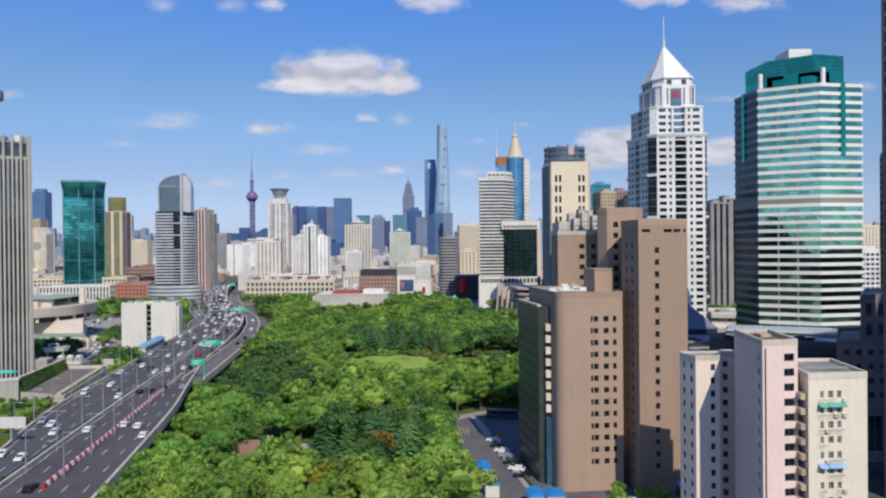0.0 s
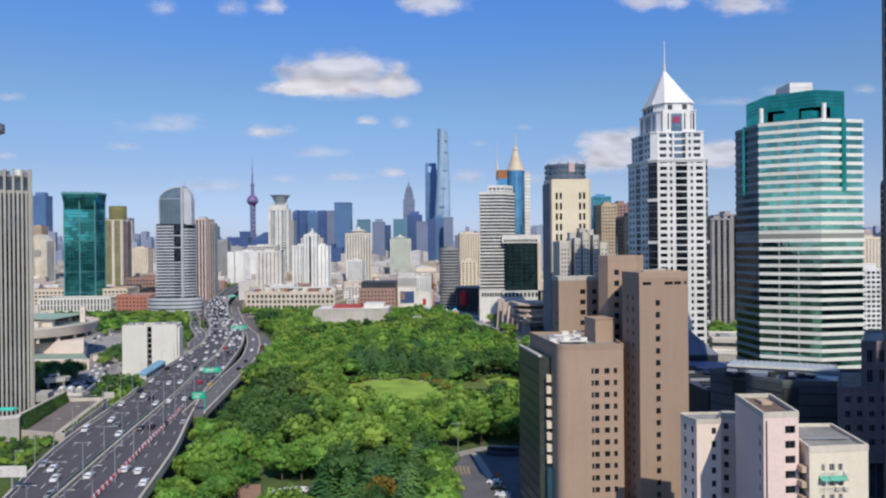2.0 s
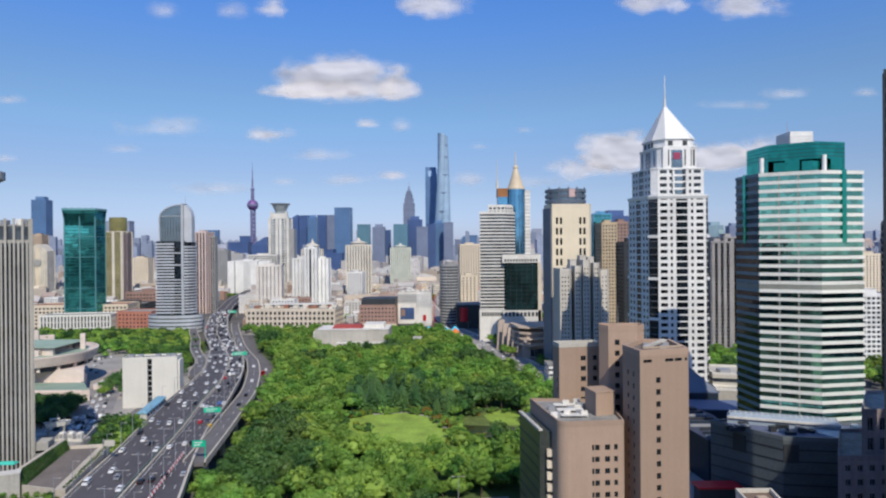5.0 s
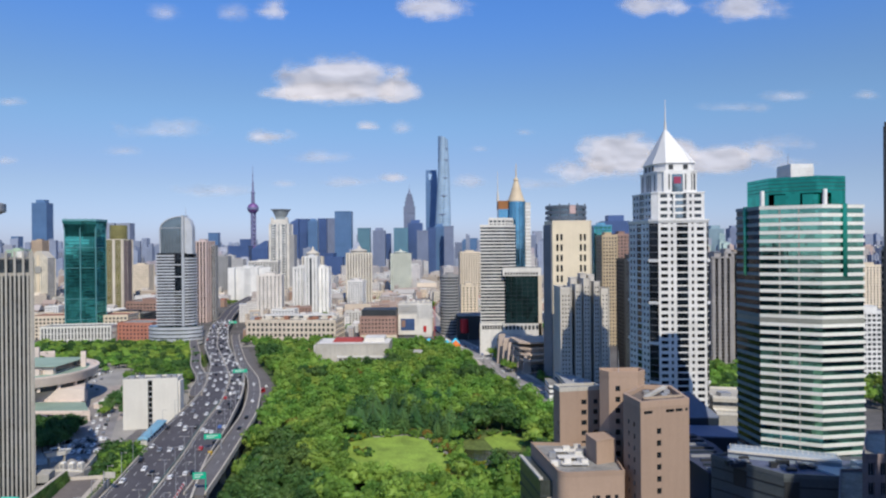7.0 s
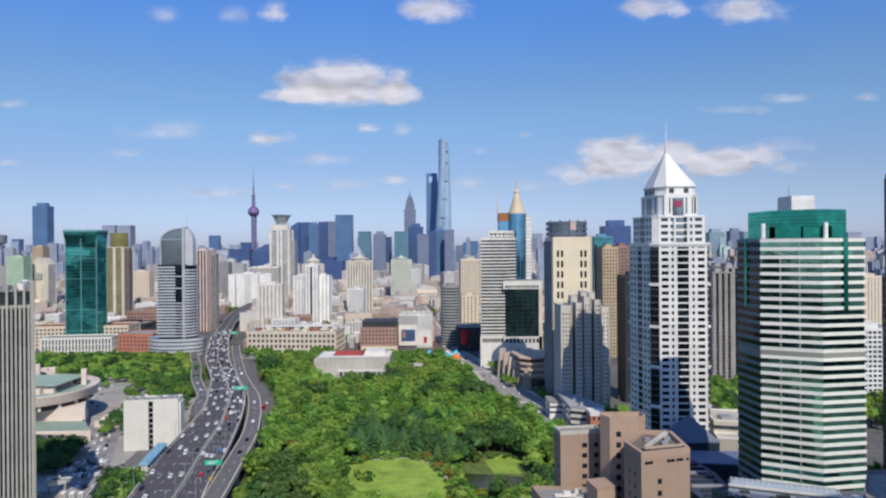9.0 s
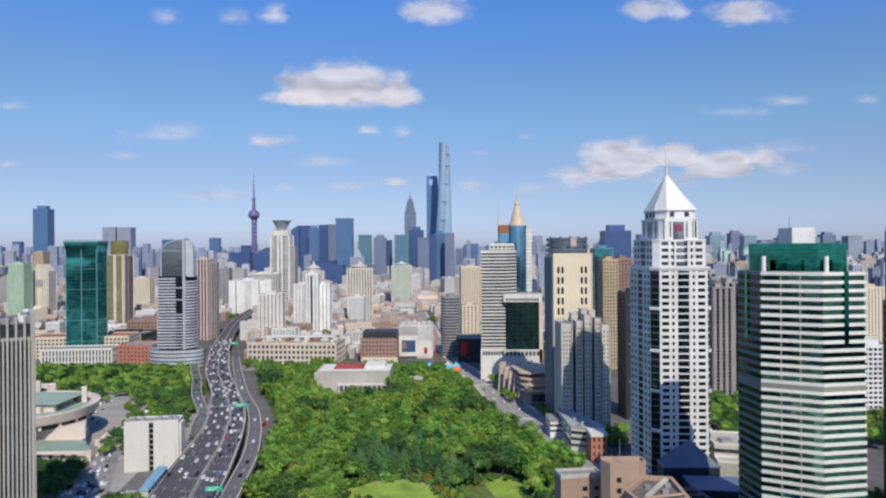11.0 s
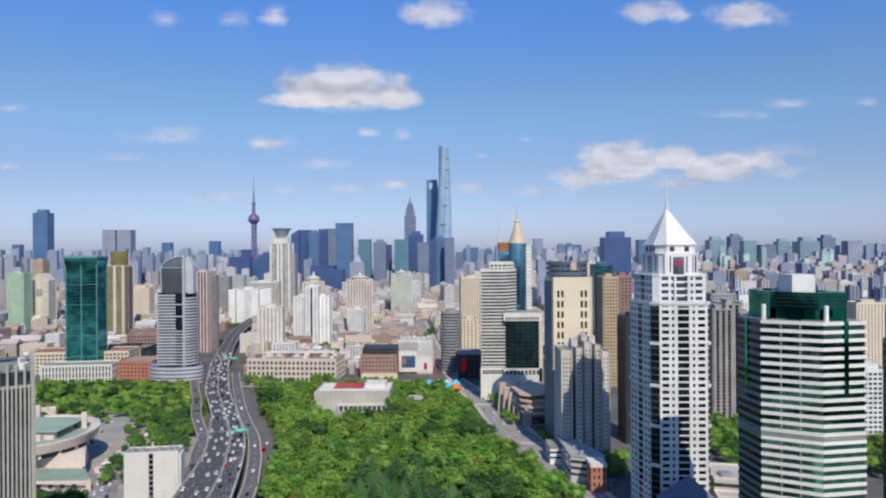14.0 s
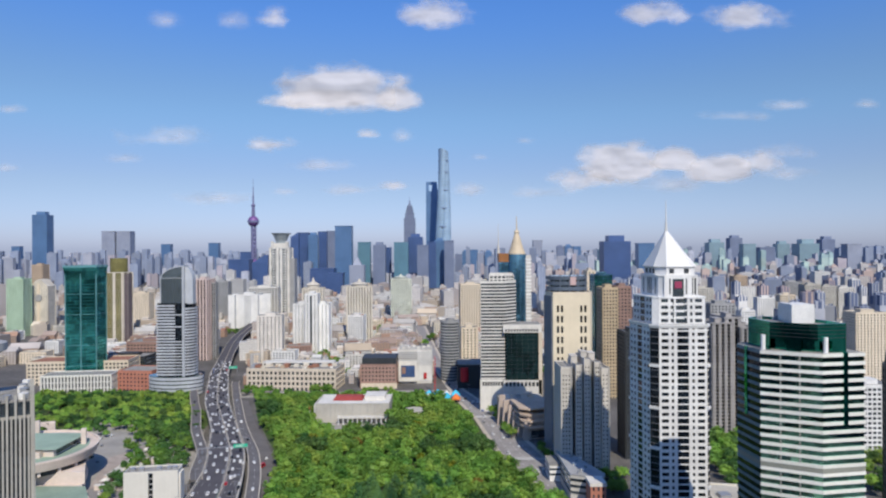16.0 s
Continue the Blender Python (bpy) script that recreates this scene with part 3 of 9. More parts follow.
# ---- green banded tower ----
def rise(parent, x, y, z0, z1, r, material, name="mast"):
    part(name, prisms((circle(r, 8, x, y), z0, z1, circle(r * 0.35, 8, x, y))), material, parent)


def green_tower():
    pts = [(121.5, 276), (123, 259), (141.6, 249), (159.3, 252), (156.5, 266), (149, 277), (138, 282), (126, 281)]
    cx, cy, lp = local(pts)
    ob = root("office_tower", cx, cy, 0, "office tower of white bands and green glass", "tower")
    n, fh = 38, 3.2
    h = n * fh
    part("glazing", prisms((grow(lp, -0.25), 0, h)), BANDGLASS, ob)
    # pale bands on the sunlit faces; the flank's shade is coloured into blue-grey ones
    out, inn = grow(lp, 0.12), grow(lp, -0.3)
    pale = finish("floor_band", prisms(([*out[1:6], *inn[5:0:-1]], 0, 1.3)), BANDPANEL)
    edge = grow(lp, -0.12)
    # black overlay dims the flank's reflections by colour
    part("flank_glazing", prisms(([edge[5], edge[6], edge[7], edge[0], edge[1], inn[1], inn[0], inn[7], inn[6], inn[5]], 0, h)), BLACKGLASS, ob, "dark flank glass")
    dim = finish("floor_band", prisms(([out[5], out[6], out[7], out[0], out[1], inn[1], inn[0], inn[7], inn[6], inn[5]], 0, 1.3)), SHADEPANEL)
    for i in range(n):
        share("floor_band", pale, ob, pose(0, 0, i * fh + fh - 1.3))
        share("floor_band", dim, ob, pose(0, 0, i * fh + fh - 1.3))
    grey_band = surface("pale_green_band", (0.27, 0.28, 0.24), 0.6)
    part("blind_band", prisms((grow(lp, 0.05), 24 * fh - 0.1, 24 * fh + fh - 1.4)), grey_band, ob, "blind pale plant storey")
    # short pale mullions between the bands of the long face
    p, q = Vector(lp[1]), Vector(lp[2])
    stub = finish("mullion", boxes((-0.28, 0.28, -0.2, 0.3, 0, fh - 1.3)), grey_band)
    turn = math.degrees(math.atan2((q - p).y, (q - p).x))
    for i in range(n):
        for f in (0.33, 0.64):
            c = p.lerp(q, f)
            share("mullion", stub, ob, pose(c.x, c.y, i * fh, 0, 0, turn))
    # tall green glass slots near the ends
    for a, b, f in ((2, 3, 0.53), (0, 1, 0.42)):
        p, q = Vector(lp[a]), Vector(lp[b])
        c, d = p.lerp(q, f), (q - p).normalized()
        m = Matrix.Translation((c.x, c.y, 0)) @ pose(0, 0, 0, 0, 0, math.degrees(math.atan2(d.y, d.x)))
        share("glass_slot", finish("glass_slot", boxes((-0.9, 0.9, -0.42, 0.4, h - 27, h + 0.4)), GREENGLASS), ob, m, "green glass slot")
    # crown storey
    base = grow(lp, -1.2)
    xl, xr = min(p[0] for p in base), max(p[0] for p in base)
    crown = [(xl + 3.2 + (x - xl) * (xr - xl - 8.2) / (xr - xl), y) for x, y in base]
    bm = bmesh.new()
    ring(bm, crown, grow(crown, -1.0), h + 4.6, h + 11)
    part("crown", bm, GREENGLASS, ob, "green glass crown")
    for z in (5.6, 7.0, 8.4, 9.8):
        bm = bmesh.new()
        ring(bm, grow(crown, 0.08), grow(crown, -0.1), h + z, h + z + 0.16)
        part("crown_transom", bm, DARKMETAL, ob)
    part("crown_core", prisms((grow(crown, -3.2), h, h + 9.5)), GREENGLASS, ob)
    for a, b in ((0, 1), (3, 4), (4, 5), (5, 6), (6, 7), (7, 0)):
        part("crown_panel", prisms(([crown[a], crown[b], tuple(Vector(crown[b]) * 0.95), tuple(Vector(crown[a]) * 0.95)], h, h + 4.6)), GREENGLASS, ob)
    p, q = Vector(crown[1]), Vector(crown[2])
    a, b = p.lerp(q, 0.36), p.lerp(q, 0.66)
    part("crown_panel", prisms(([tuple(a), tuple(b), tuple(b * 0.93), tuple(a * 0.93)], h, h + 4.6)), GREENGLASS, ob)
    p, q = Vector(crown[2]), Vector(crown[3])
    a = p.lerp(q, 0.5)
    part("crown_panel", prisms(([tuple(a), tuple(q), tuple(q * 0.93), tuple(a * 0.93)], h, h + 4.6)), GREENGLASS, ob)
    for k in (1, 2):
        x, y = base[k]
        part("column", prisms((circle(0.85, 14, x * 0.97 + (2.0 if k == 2 else 0), y * 0.97), h - 0.5, h + 6.0)), WHITE, ob, "white round column")
    part("roof", prisms((grow(lp, -0.3), h - 0.3, h + 0.12)), ROOFING, ob)
    part("roof", prisms((grow(crown, -0.8), h + 9.3, h + 9.8)), ROOFING, ob)
    bm = bmesh.new()
    box(bm, -1.0, 8.0, -3, 8, h + 9.8, h + 17.2)
    for k in range(5):
        box(bm, -1.15, 8.15, -3.15, 8.15, h + 10.8 + k * 1.1, h + 11.3 + k * 1.1)
    part("plant_room", bm, WHITE, ob, "white louvred plant room")
    for i in range(9):
        x = -9 + i * 2.2
        part("roof_vent", prisms((circle(0.6, 10, x, 9 + (i % 3) * 2), h + 9.6, h + 11.4)), STEEL, ob)
    rise(ob, 1, 3, h + 17, h + 22, 0.25, STEEL)


green_tower()


# ---- white tower with the pyramid roof ----
def white_tower():
    pts = [(114.6, 354.5), (139.8, 353.5), (141.8, 356), (142, 380), (136, 385), (112, 385), (106.2, 380), (110.6, 357.6)]
    cx, cy, lp = local(pts)
    ob = root("office_tower", cx, cy, 0, "white office tower with pyramid roof and mast", "tower")
    fh = 3.55
    n1 = 34
    h1 = n1 * fh
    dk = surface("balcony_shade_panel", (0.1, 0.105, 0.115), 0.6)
    # main shaft: wall planes with windows on the two faces in view, glazed corners
    def face(i, z0, n, cols, poly=lp):
        p, q = Vector(poly[i]), Vector(poly[(i + 1) % len(poly)])
        L = (q - p).length
        bm = bmesh.new()
        holes = []
        for k in range(n):
            for f, w in cols:
                hole = (f * L - w / 2, f * L + w / 2, z0 + k * fh + (0.55 if w > 4.2 else 1.05), z0 + k * fh + (3.35 if w > 4.2 else 2.85))
                holes.append(hole)
        pierced(bm, p, q, z0, z0 + n * fh, holes, 0.35)
        me = bpy.data.meshes.new("wall")
        bm.to_mesh(me)
        bm.free()
        me.materials.append(WHITE)
        share("wall", me, ob)
        return p, q, holes
    front = [(0.125, 3.7), (0.285, 1.3), (0.5, 6.0), (0.715, 1.3), (0.875, 3.7)]
    flank = [(0.09, 2.2), (0.25, 2.2), (0.5, 5.4), (0.75, 2.2), (0.91, 2.2)]
    part("glazing", prisms((grow(lp, -0.32), 0, h1)), BLACKGLASS, ob)
    for i, cols in ((0, front), (6, flank), (2, flank), (4, front)):
        p, q, holes = face(i, 0, n1, cols)
        if i in (0,):
            for hole in holes:
                if hole[1] - hole[0] > 2:
                    window_at(ob, p, q, *hole, reveal=0.3, glass=BLACKGLASS, plain=True)
    # corner balconies, one to a storey; dark colour gives three corners their recess shade
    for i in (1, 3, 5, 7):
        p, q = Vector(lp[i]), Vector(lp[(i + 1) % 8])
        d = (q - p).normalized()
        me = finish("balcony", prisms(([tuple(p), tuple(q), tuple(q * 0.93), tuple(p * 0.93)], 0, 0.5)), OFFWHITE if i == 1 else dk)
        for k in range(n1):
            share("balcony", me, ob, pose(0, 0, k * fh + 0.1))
    # belts
    wide = grow(lp, 0.7)
    for z in (33, 54, 75.5, 98):
        for i in (1, 3, 5, 7):
            a, b = Vector(wide[i]), Vector(wide[(i + 1) % 8])
            part("corner_belt", prisms(([tuple(a), tuple(b), tuple(b * 0.9), tuple(a * 0.9)], z, z + 1.5)), WHITE, ob)
    # flared brackets and the set-back head
    part("cornice", prisms((lp, h1 - 2.0, h1 - 0.6, grow(lp, 0.6)), (grow(lp, 0.6), h1 - 0.6, h1)), WHITE, ob)
    up = grow(lp, -1.7)
    n2 = 4
    part("glazing", prisms((grow(up, -0.32), h1, h1 + n2 * fh)), GLASS, ob)
    for i, cols in ((0, front), (6, flank), (2, flank), (4, front)):
        face(i, h1, n2, cols, up)
    for i in (1, 3, 5, 7):
        p, q = Vector(up[i]), Vector(up[(i + 1) % 8])
        part("corner_wall", prisms(([tuple(p), tuple(q), tuple(q * 0.95), tuple(p * 0.95)], h1, h1 + n2 * fh)), WHITE, ob)
    h2 = h1 + n2 * fh
    part("cornice", prisms((grow(up, 0.3), h2 - 0.2, h2 + 0.5)), WHITE, ob)
    up2 = [(x * 0.78, y) for x, y in grow(lp, -2.6)]
    h3 = h2 + 11.6
    part("upper_wall", prisms((up2, h2 + 0.4, h3)), WHITE, ob)
    # the centre bay: a dark glazed shaft with a small red emblem panel
    yf = up2[0][1]
    part("glass_bay", boxes((-2.9, 2.9, yf - 1.2, yf + 0.5, h1 + 0.8, h3 - 1.4)), SMOKE, ob)
    for k in range(4):
        part("bay_slab", boxes((-3.0, 3.0, yf - 1.5, yf + 0.4, h1 + 2.9 + k * fh, h1 + 3.4 + k * fh)), WHITE, ob)
    for x in (-5.2, 5.2):
        part("bay_pier", boxes((x - 2.2, x + 2.2, yf - 1.3, yf + 0.5, h2 + 0.4, h3 + 0.4)), WHITE, ob)
    part("bay_lintel", boxes((-3.0, 3.0, yf - 1.3, yf + 0.5, h3 - 1.6, h3 + 0.4)), WHITE, ob)
    part("emblem", boxes((-1.9, 1.9, yf - 1.5, yf - 1.18, h3 - 6.6, h3 - 3.0)), surface("emblem_red", (0.3, 0.04, 0.09), 0.5), ob, "dark red emblem panel")
    for a, b in ((0, 1), (6, 7), (2, 3)):
        p, q = Vector(up2[a]), Vector(up2[b])
        d = math.degrees(math.atan2((q - p).y, (q - p).x))
        for f in (0.06, 0.15, 0.85, 0.94) if a == 0 else (0.15, 0.4, 0.5, 0.6, 0.85):
            c = p.lerp(q, f)
            share("louvre", finish("louvre", boxes((-0.45, 0.45, -0.12, 0.15, h2 + 1.6, h3 - 1.2)), DARKMETAL), ob, pose(c.x, c.y, 0, 0, 0, d))
    for x in (-4.4, 4.4):
        part("slit_window", boxes((x - 0.35, x + 0.35, yf - 1.36, yf - 1.2, h2 + 1.8, h3 - 1.4)), DARKMETAL, ob)
    part("cornice", prisms((grow(up2, 0.4), h3 - 0.3, h3 + 0.3)), WHITE, ob)
    # eight-sided attic with square openings, and the pyramid on it
    eave = [(x - cx, y - cy) for x, y in ((120, 358.3), (134, 358.3), (137, 361.5), (137, 378), (133.5, 382), (118.5, 382), (113.4, 378), (115.2, 364.5))]
    part("attic", prisms((grow(eave, -0.5), h3 + 0.3, h3 + 4.6)), WHITE, ob)
    for a, b, fs in ((0, 1, (0.2, 0.78)), (6, 7, (0.25, 0.6, 0.9))):
        p, q = Vector(grow(eave, -0.5)[a]), Vector(grow(eave, -0.5)[b])
        d = math.degrees(math.atan2((q - p).y, (q - p).x))
        for f in fs:
            c = p.lerp(q, f)
            share("attic_opening", finish("attic_opening", boxes((-1.25, 1.25, -0.12, 0.2, h3 + 1.2, h3 + 3.8)), DARKMETAL), ob, pose(c.x, c.y, 0, 0, 0, d), "square dark opening")
    tip = [(-0.45 - 1.7, 0.15), (0.45 - 1.7, 0.15), (0.5 - 1.7, 0.3), (0.5 - 1.7, 0.9), (0.3 - 1.7, 1.05), (-0.3 - 1.7, 1.05), (-0.5 - 1.7, 0.9), (-0.5 - 1.7, 0.3)]
    part("pyramid_roof", prisms((grow(eave, 0.2), h3 + 4.6, h3 + 5.0), (eave, h3 + 5.0, h3 + 24.6, tip)), surface("white_roof_panel", (0.82, 0.81, 0.78), 0.6, var=0.04, bump=0.03), ob, "white pyramid roof")
    for x, y in eave:
        part("roof_rib", prisms((circle(0.25, 6, x, y), h3 + 5.0, h3 + 24.6, circle(0.15, 6, -1.7, 0.6))), WHITE, ob)
    part("spire_base", prisms((circle(1.0, 8, -1.7, 0.6), h3 + 22.5, h3 + 29, circle(0.55, 8, -1.7, 0.6))), WHITE, ob)
    rise(ob, -1.7, 0.6, h3 + 23, h3 + 41.2, 0.5, WHITE)


white_tower()


# ---- brown apartment and office blocks ----
def brown_blocks():
    st = 2.99
    WING = [(24.9, 173.5), (28.2, 172.6), (25.6, 192.8), (21.9, 192.8)]
    ob = root("brown_block", 0, 0, 0, "brown rendered block with rounded corner and dark side", "building", "brown blocks")
    arc = [(28.6 + 2.6 * (1 - math.cos(a)) - 0.2, 169.4 - 2.6 * math.sin(a)) for a in [math.pi / 2 * k / 6 for k in range(7)]]
    pts = arc + [(45.4, 168.2), (46.6, 191), (25.0, 193)]
    n = len(arc)
    front = n - 1
    L = (Vector(pts[n]) - Vector(pts[n - 1])).length
    cols = [(L - 6.9, 1.15, 0.85, 2.25, 5.85, st, 13), (L - 4.3, 1.35, 0.85, 2.25, 5.85, st, 13), (L - 2.1, 0.95, 0.85, 2.25, 5.85, st, 13)]
    cols += [(L - 8.0, 0.6, 0.85, 2.25, 5.85, st, 13)]
    walled(ob, pts, 0, 49.2, BROWN, {front: cols}, glass=BLACKGLASS, frame_mat=BROWN_DARK)
    # dark clad wing on the park side, a storey lower, with a cream stack of loggias
    part("dark_wing", prisms((WING, 0, 46)), surface("dark_green_stone", (0.06, 0.068, 0.058), 0.35, var=0.3, big=0.25), ob, "dark polished stone wing")
    for k in range(14):
        part("wing_band", prisms((grow(WING, 0.12), k * st + 2.6, k * st + 3.1)), BROWN_DARK, ob)
    for k in range(5, 13):
        part("loggia", boxes((26.5, 28.0, 171.6, 173.4, k * st + 3.9, k * st + 5.7)), CREAM, ob)
    part("stair_glazing", boxes((26.5, 28.0, 171.7, 173.4, 0, 5 * st + 2.6)), SKYGLASS, ob)
    part("wing_coping", prisms(([(24.6, 173.1), (25.6, 173.3), (22.6, 193.0), (21.6, 193.0)], 46.0, 46.5)), PALE, ob)
    cap(ob, pts, 49.2, BROWN, parapet=0.9)
    pt = [(39.9, 174.8), (45.6, 177.2), (44.6, 183.5), (38.6, 182.0)]
    part("penthouse", prisms((pt, 49.2, 55.3), (grow(pt, 0.15), 55.3, 55.6)), BROWN, ob)
    rnd = random.Random(4)
    for i in range(14):
        x, y = rnd.uniform(27, 38), rnd.uniform(173, 190)
        if x < 25.5 + (191 - y) * 0.1:
            continue
        part("roof_unit", boxes((x - 0.9, x + 0.9, y - 0.5, y + 0.5, 49.3, 50.3 + rnd.random())), OFFWHITE if i % 3 else STEEL, ob)
    for i in range(3):
        part("roof_slab", boxes((30.5, 37.5, 173 + i * 5.5, 175.3 + i * 5.5, 49.9, 50.15)), OFFWHITE, ob)
    # second block
    b = root("brown_block", 0, 0, 0, "tall brown rendered block with paired windows", "building", "brown blocks")
    p1 = [(33.3, 191.8), (45.4, 194.2), (44.9, 199), (32.4, 197.4)]
    walled(b, p1, 0, 65.2, BROWN, {0: [(7.4, 1.6, 1.0, 2.4, 3.0, st, 20), (11.0, 1.3, 1.0, 2.4, 3.0, st, 20)], 3: [(4, 1.0, 1.0, 2.3, 3.0, st, 18)]}, glass=BLACKGLASS, frame_mat=BROWN_DARK)
    cap(b, p1, 65.2, PALE, parapet=0.8)
    # third block, the highest
    c = root("brown_block", 0, 0, 0, "highest brown rendered block with a plain parapet", "building", "brown blocks")
    p2 = [(43.6, 186.6), (45.4, 183.4), (53.2, 183.0), (56, 186), (55.6, 189.5), (44.2, 189.5)]
    walled(c, p2, 0, 71.1, BROWN, {0: [(2.0, 0.9, 1.0, 2.2, 3.0, st, 17)], 1: [(2.4, 1.3, 0.9, 2.4, 3.0, st, 22)]}, glass=BLACKGLASS, frame_mat=BROWN_DARK)
    cap(c, p2, 70.9, BROWN, parapet=1.2)
    # fourth block
    d = root("brown_block", 0, 0, 0, "slender brown rendered block with one window column", "building", "brown blocks")
    p3 = [(48.5, 164.6), (61.9, 168.4), (62.6, 184), (55, 185.5), (46.9, 174.5)]
    walled(d, p3, 0, 66.9, BROWN, {0: [(5.2, 1.25, 0.9, 2.35, 5.0, st, 19), (2.2, 2.4, 0.9, 1.7, 64.0, st, 1), (8.4, 2.4, 0.9, 1.7, 64.0, st, 1), (11.0, 2.0, 0.9, 1.7, 64.0, st, 1), (13.2, 0.7, 0.9, 1.7, 64.0, st, 1)], 4: [(3.2, 0.8, 1.0, 2.2, 3.2, st, 20), (6.4, 0.8, 1.0, 2.2, 3.2, st, 20)]}, glass=BLACKGLASS, frame_mat=BROWN_DARK)
    # felt coloured dark for the shade inside the roof recess
    cap(d, p3, 66.9, BROWN, surface("dark_roof_felt", (0.16, 0.13, 0.11), 0.9, var=0.35, big=0.3), parapet=1.2, t=0.9)
    part("roof_beam", prisms(([(50.6, 169.2), (51.6, 168.4), (60.8, 181.4), (59.8, 182.2)], 68.0, 68.5)), PALE, d, "pale diagonal roof beam")
    part("roof_beam", prisms(([(50.2, 167.6), (60.9, 170.4), (60.7, 171.2), (50.0, 168.4)], 68.0, 68.4)), TAN, d)
    for x, y in ((54, 178), (57.5, 174.5), (59.6, 179)):
        part("roof_unit", boxes((x - 0.8, x + 0.8, y - 0.6, y + 0.6, 67.0, 68.0)), STEEL, d)
    rise(c, 49, 187, 71, 77.5, 0.12, STEEL)


brown_blocks()


# ---- pink and cream apartment block ----
def pink_block():
    st = 2.72
    ob = root("apartment_block", 0, 0, 0, "pink and cream apartment block with open stair landings", "building")
    mid = [(57.5, 119.9), (64.3, 120.8), (66.4, 135.4), (59.2, 135.4)]
    walled(ob, mid, 0, 43.6, PINK, {0: [(5.2, 2.0, 0.75, 2.15, 1.7, st, 15)], 3: [(13.7, 0.8, 0.8, 2.1, 1.7, st, 15)]}, frame_mat=BROWN_DARK, glass=BLACKGLASS)
    bm = bmesh.new()
    ring(bm, grow(mid, 0.05), grow(mid, -0.4), 43.5, 44.5)
    part("parapet", bm, IVORY, ob)
    # stained brown, darkened in colour for the shaded recess behind the parapet
    part("roof", prisms((grow(mid, -0.3), 43.4, 43.72)), surface("stained_roof", (0.2, 0.14, 0.1), 0.9, var=0.4, big=0.3), ob)
    part("roof_hatch", boxes((61.6, 63.6, 129, 132, 43.7, 44.3)), TAN, ob)
    left = [(50.4, 141.9), (52.0, 137.2), (56.9, 137.0), (58.4, 141.0), (63, 139.5), (63.3, 143.5), (51, 143)]
    walled(ob, left, 0, 38.4, surface("cream_pink_render", (0.84, 0.7, 0.6), 0.85, var=0.07, streak=0.05), {0: [(1.3, 0.8, 1.0, 2.3, 2.2, st, 13), (3.6, 0.8, 1.0, 2.3, 2.2, st, 13)], 1: [(3.5, 0.9, 1.0, 2.3, 2.2, st, 13)], 2: [(2.6, 1.0, 1.0, 2.3, 2.2, st, 13)], 3: [(1.2, 1.0, 1.0, 2.3, 2.2, st, 13)]}, frame_mat=BROWN_DARK, glass=BLACKGLASS)
    cap(ob, left, 38.4, IVORY, ROOFING, parapet=0.5)
    right = [(65.0, 118.6), (76.2, 119.7), (78.0, 134), (67.2, 134)]
    walled(ob, right, 0, 38.0, PALECREAM, {0: [(2.6, 0.65, 0.9, 2.2, 0.6, st, 13), (4.3, 1.0, 0.9, 2.2, 0.6, st, 13), (5.9, 0.8, 0.9, 2.2, 0.6, st, 13)]}, frame_mat=OFFWHITE)
    cap(ob, right, 38.0, IVORY, ROOFING, parapet=0.7)
    # landings between the wings
    for k in range(13):
        z = k * st + 1.7
        part("landing", boxes((64.0, 65.6, 119.2, 121.5, z - 0.5, z + 0.6)), TAN, ob)
    part("stair_back", boxes((64.1, 66.2, 122.4, 122.7, 0, 38)), BROWN, ob)
    # laundry racks, grilles and awnings
    rnd = random.Random(8)
    p, q = Vector(right[0]), Vector(right[1])
    d = (q - p).normalized()
    for k in range(1, 13):
        for u in (2.6, 4.3, 5.9):
            if rnd.random() < 0.62:
                c = p + d * u
                z = k * st + 0.6
                bm = boxes((c.x - 0.55, c.x + 0.55, c.y - 0.95, c.y - 0.9, z + 0.75, z + 0.8), (c.x - 0.55, c.x - 0.5, c.y - 0.95, c.y, z + 0.75, z + 0.8), (c.x + 0.5, c.x + 0.55, c.y - 0.95, c.y, z + 0.75, z + 0.8), (c.x - 0.55, c.x + 0.55, c.y - 0.5, c.y - 0.46, z + 0.75, z + 0.8))
                part("drying_rack", bm, STEEL, ob)
            if rnd.random() < 0.4:
                c = p + d * (u + 0.95)
                z = k * st + 0.8
                part("air_conditioner", boxes((c.x - 0.4, c.x + 0.4, c.y - 0.42, c.y - 0.05, z, z + 0.6)), OFFWHITE, ob)
    for k, m in ((11, surface("green_awning", (0.12, 0.4, 0.3), 0.7)), (7, surface("pale_blue_awning", (0.35, 0.5, 0.75), 0.7))):
        for u in (2.6, 4.4, 6.0):
            c = p + d * u
            z = k * st + 2.9
            bm = bmesh.new()
            v = [bm.verts.new(co) for co in ((c.x - 0.8, c.y - 1.1, z), (c.x + 0.8, c.y - 1.1, z), (c.x + 0.8, c.y - 0.02, z + 0.55), (c.x - 0.8, c.y - 0.02, z + 0.55), (c.x - 0.8, c.y - 1.1, z - 0.08), (c.x + 0.8, c.y - 1.1, z - 0.08), (c.x + 0.8, c.y - 0.02, z + 0.47), (c.x - 0.8, c.y - 0.02, z + 0.47))]
            for f in ((0, 1, 2, 3), (7, 6, 5, 4), (0, 4, 5, 1), (1, 5, 6, 2), (3, 2, 6, 7), (0, 3, 7, 4)):
                bm.faces.new([v[i] for i in f])
            part("awning", bm, m, ob)
    part("drain_pipe", boxes((57.95, 58.1, 119.75, 119.9, 0, 43)), DARKMETAL, ob)
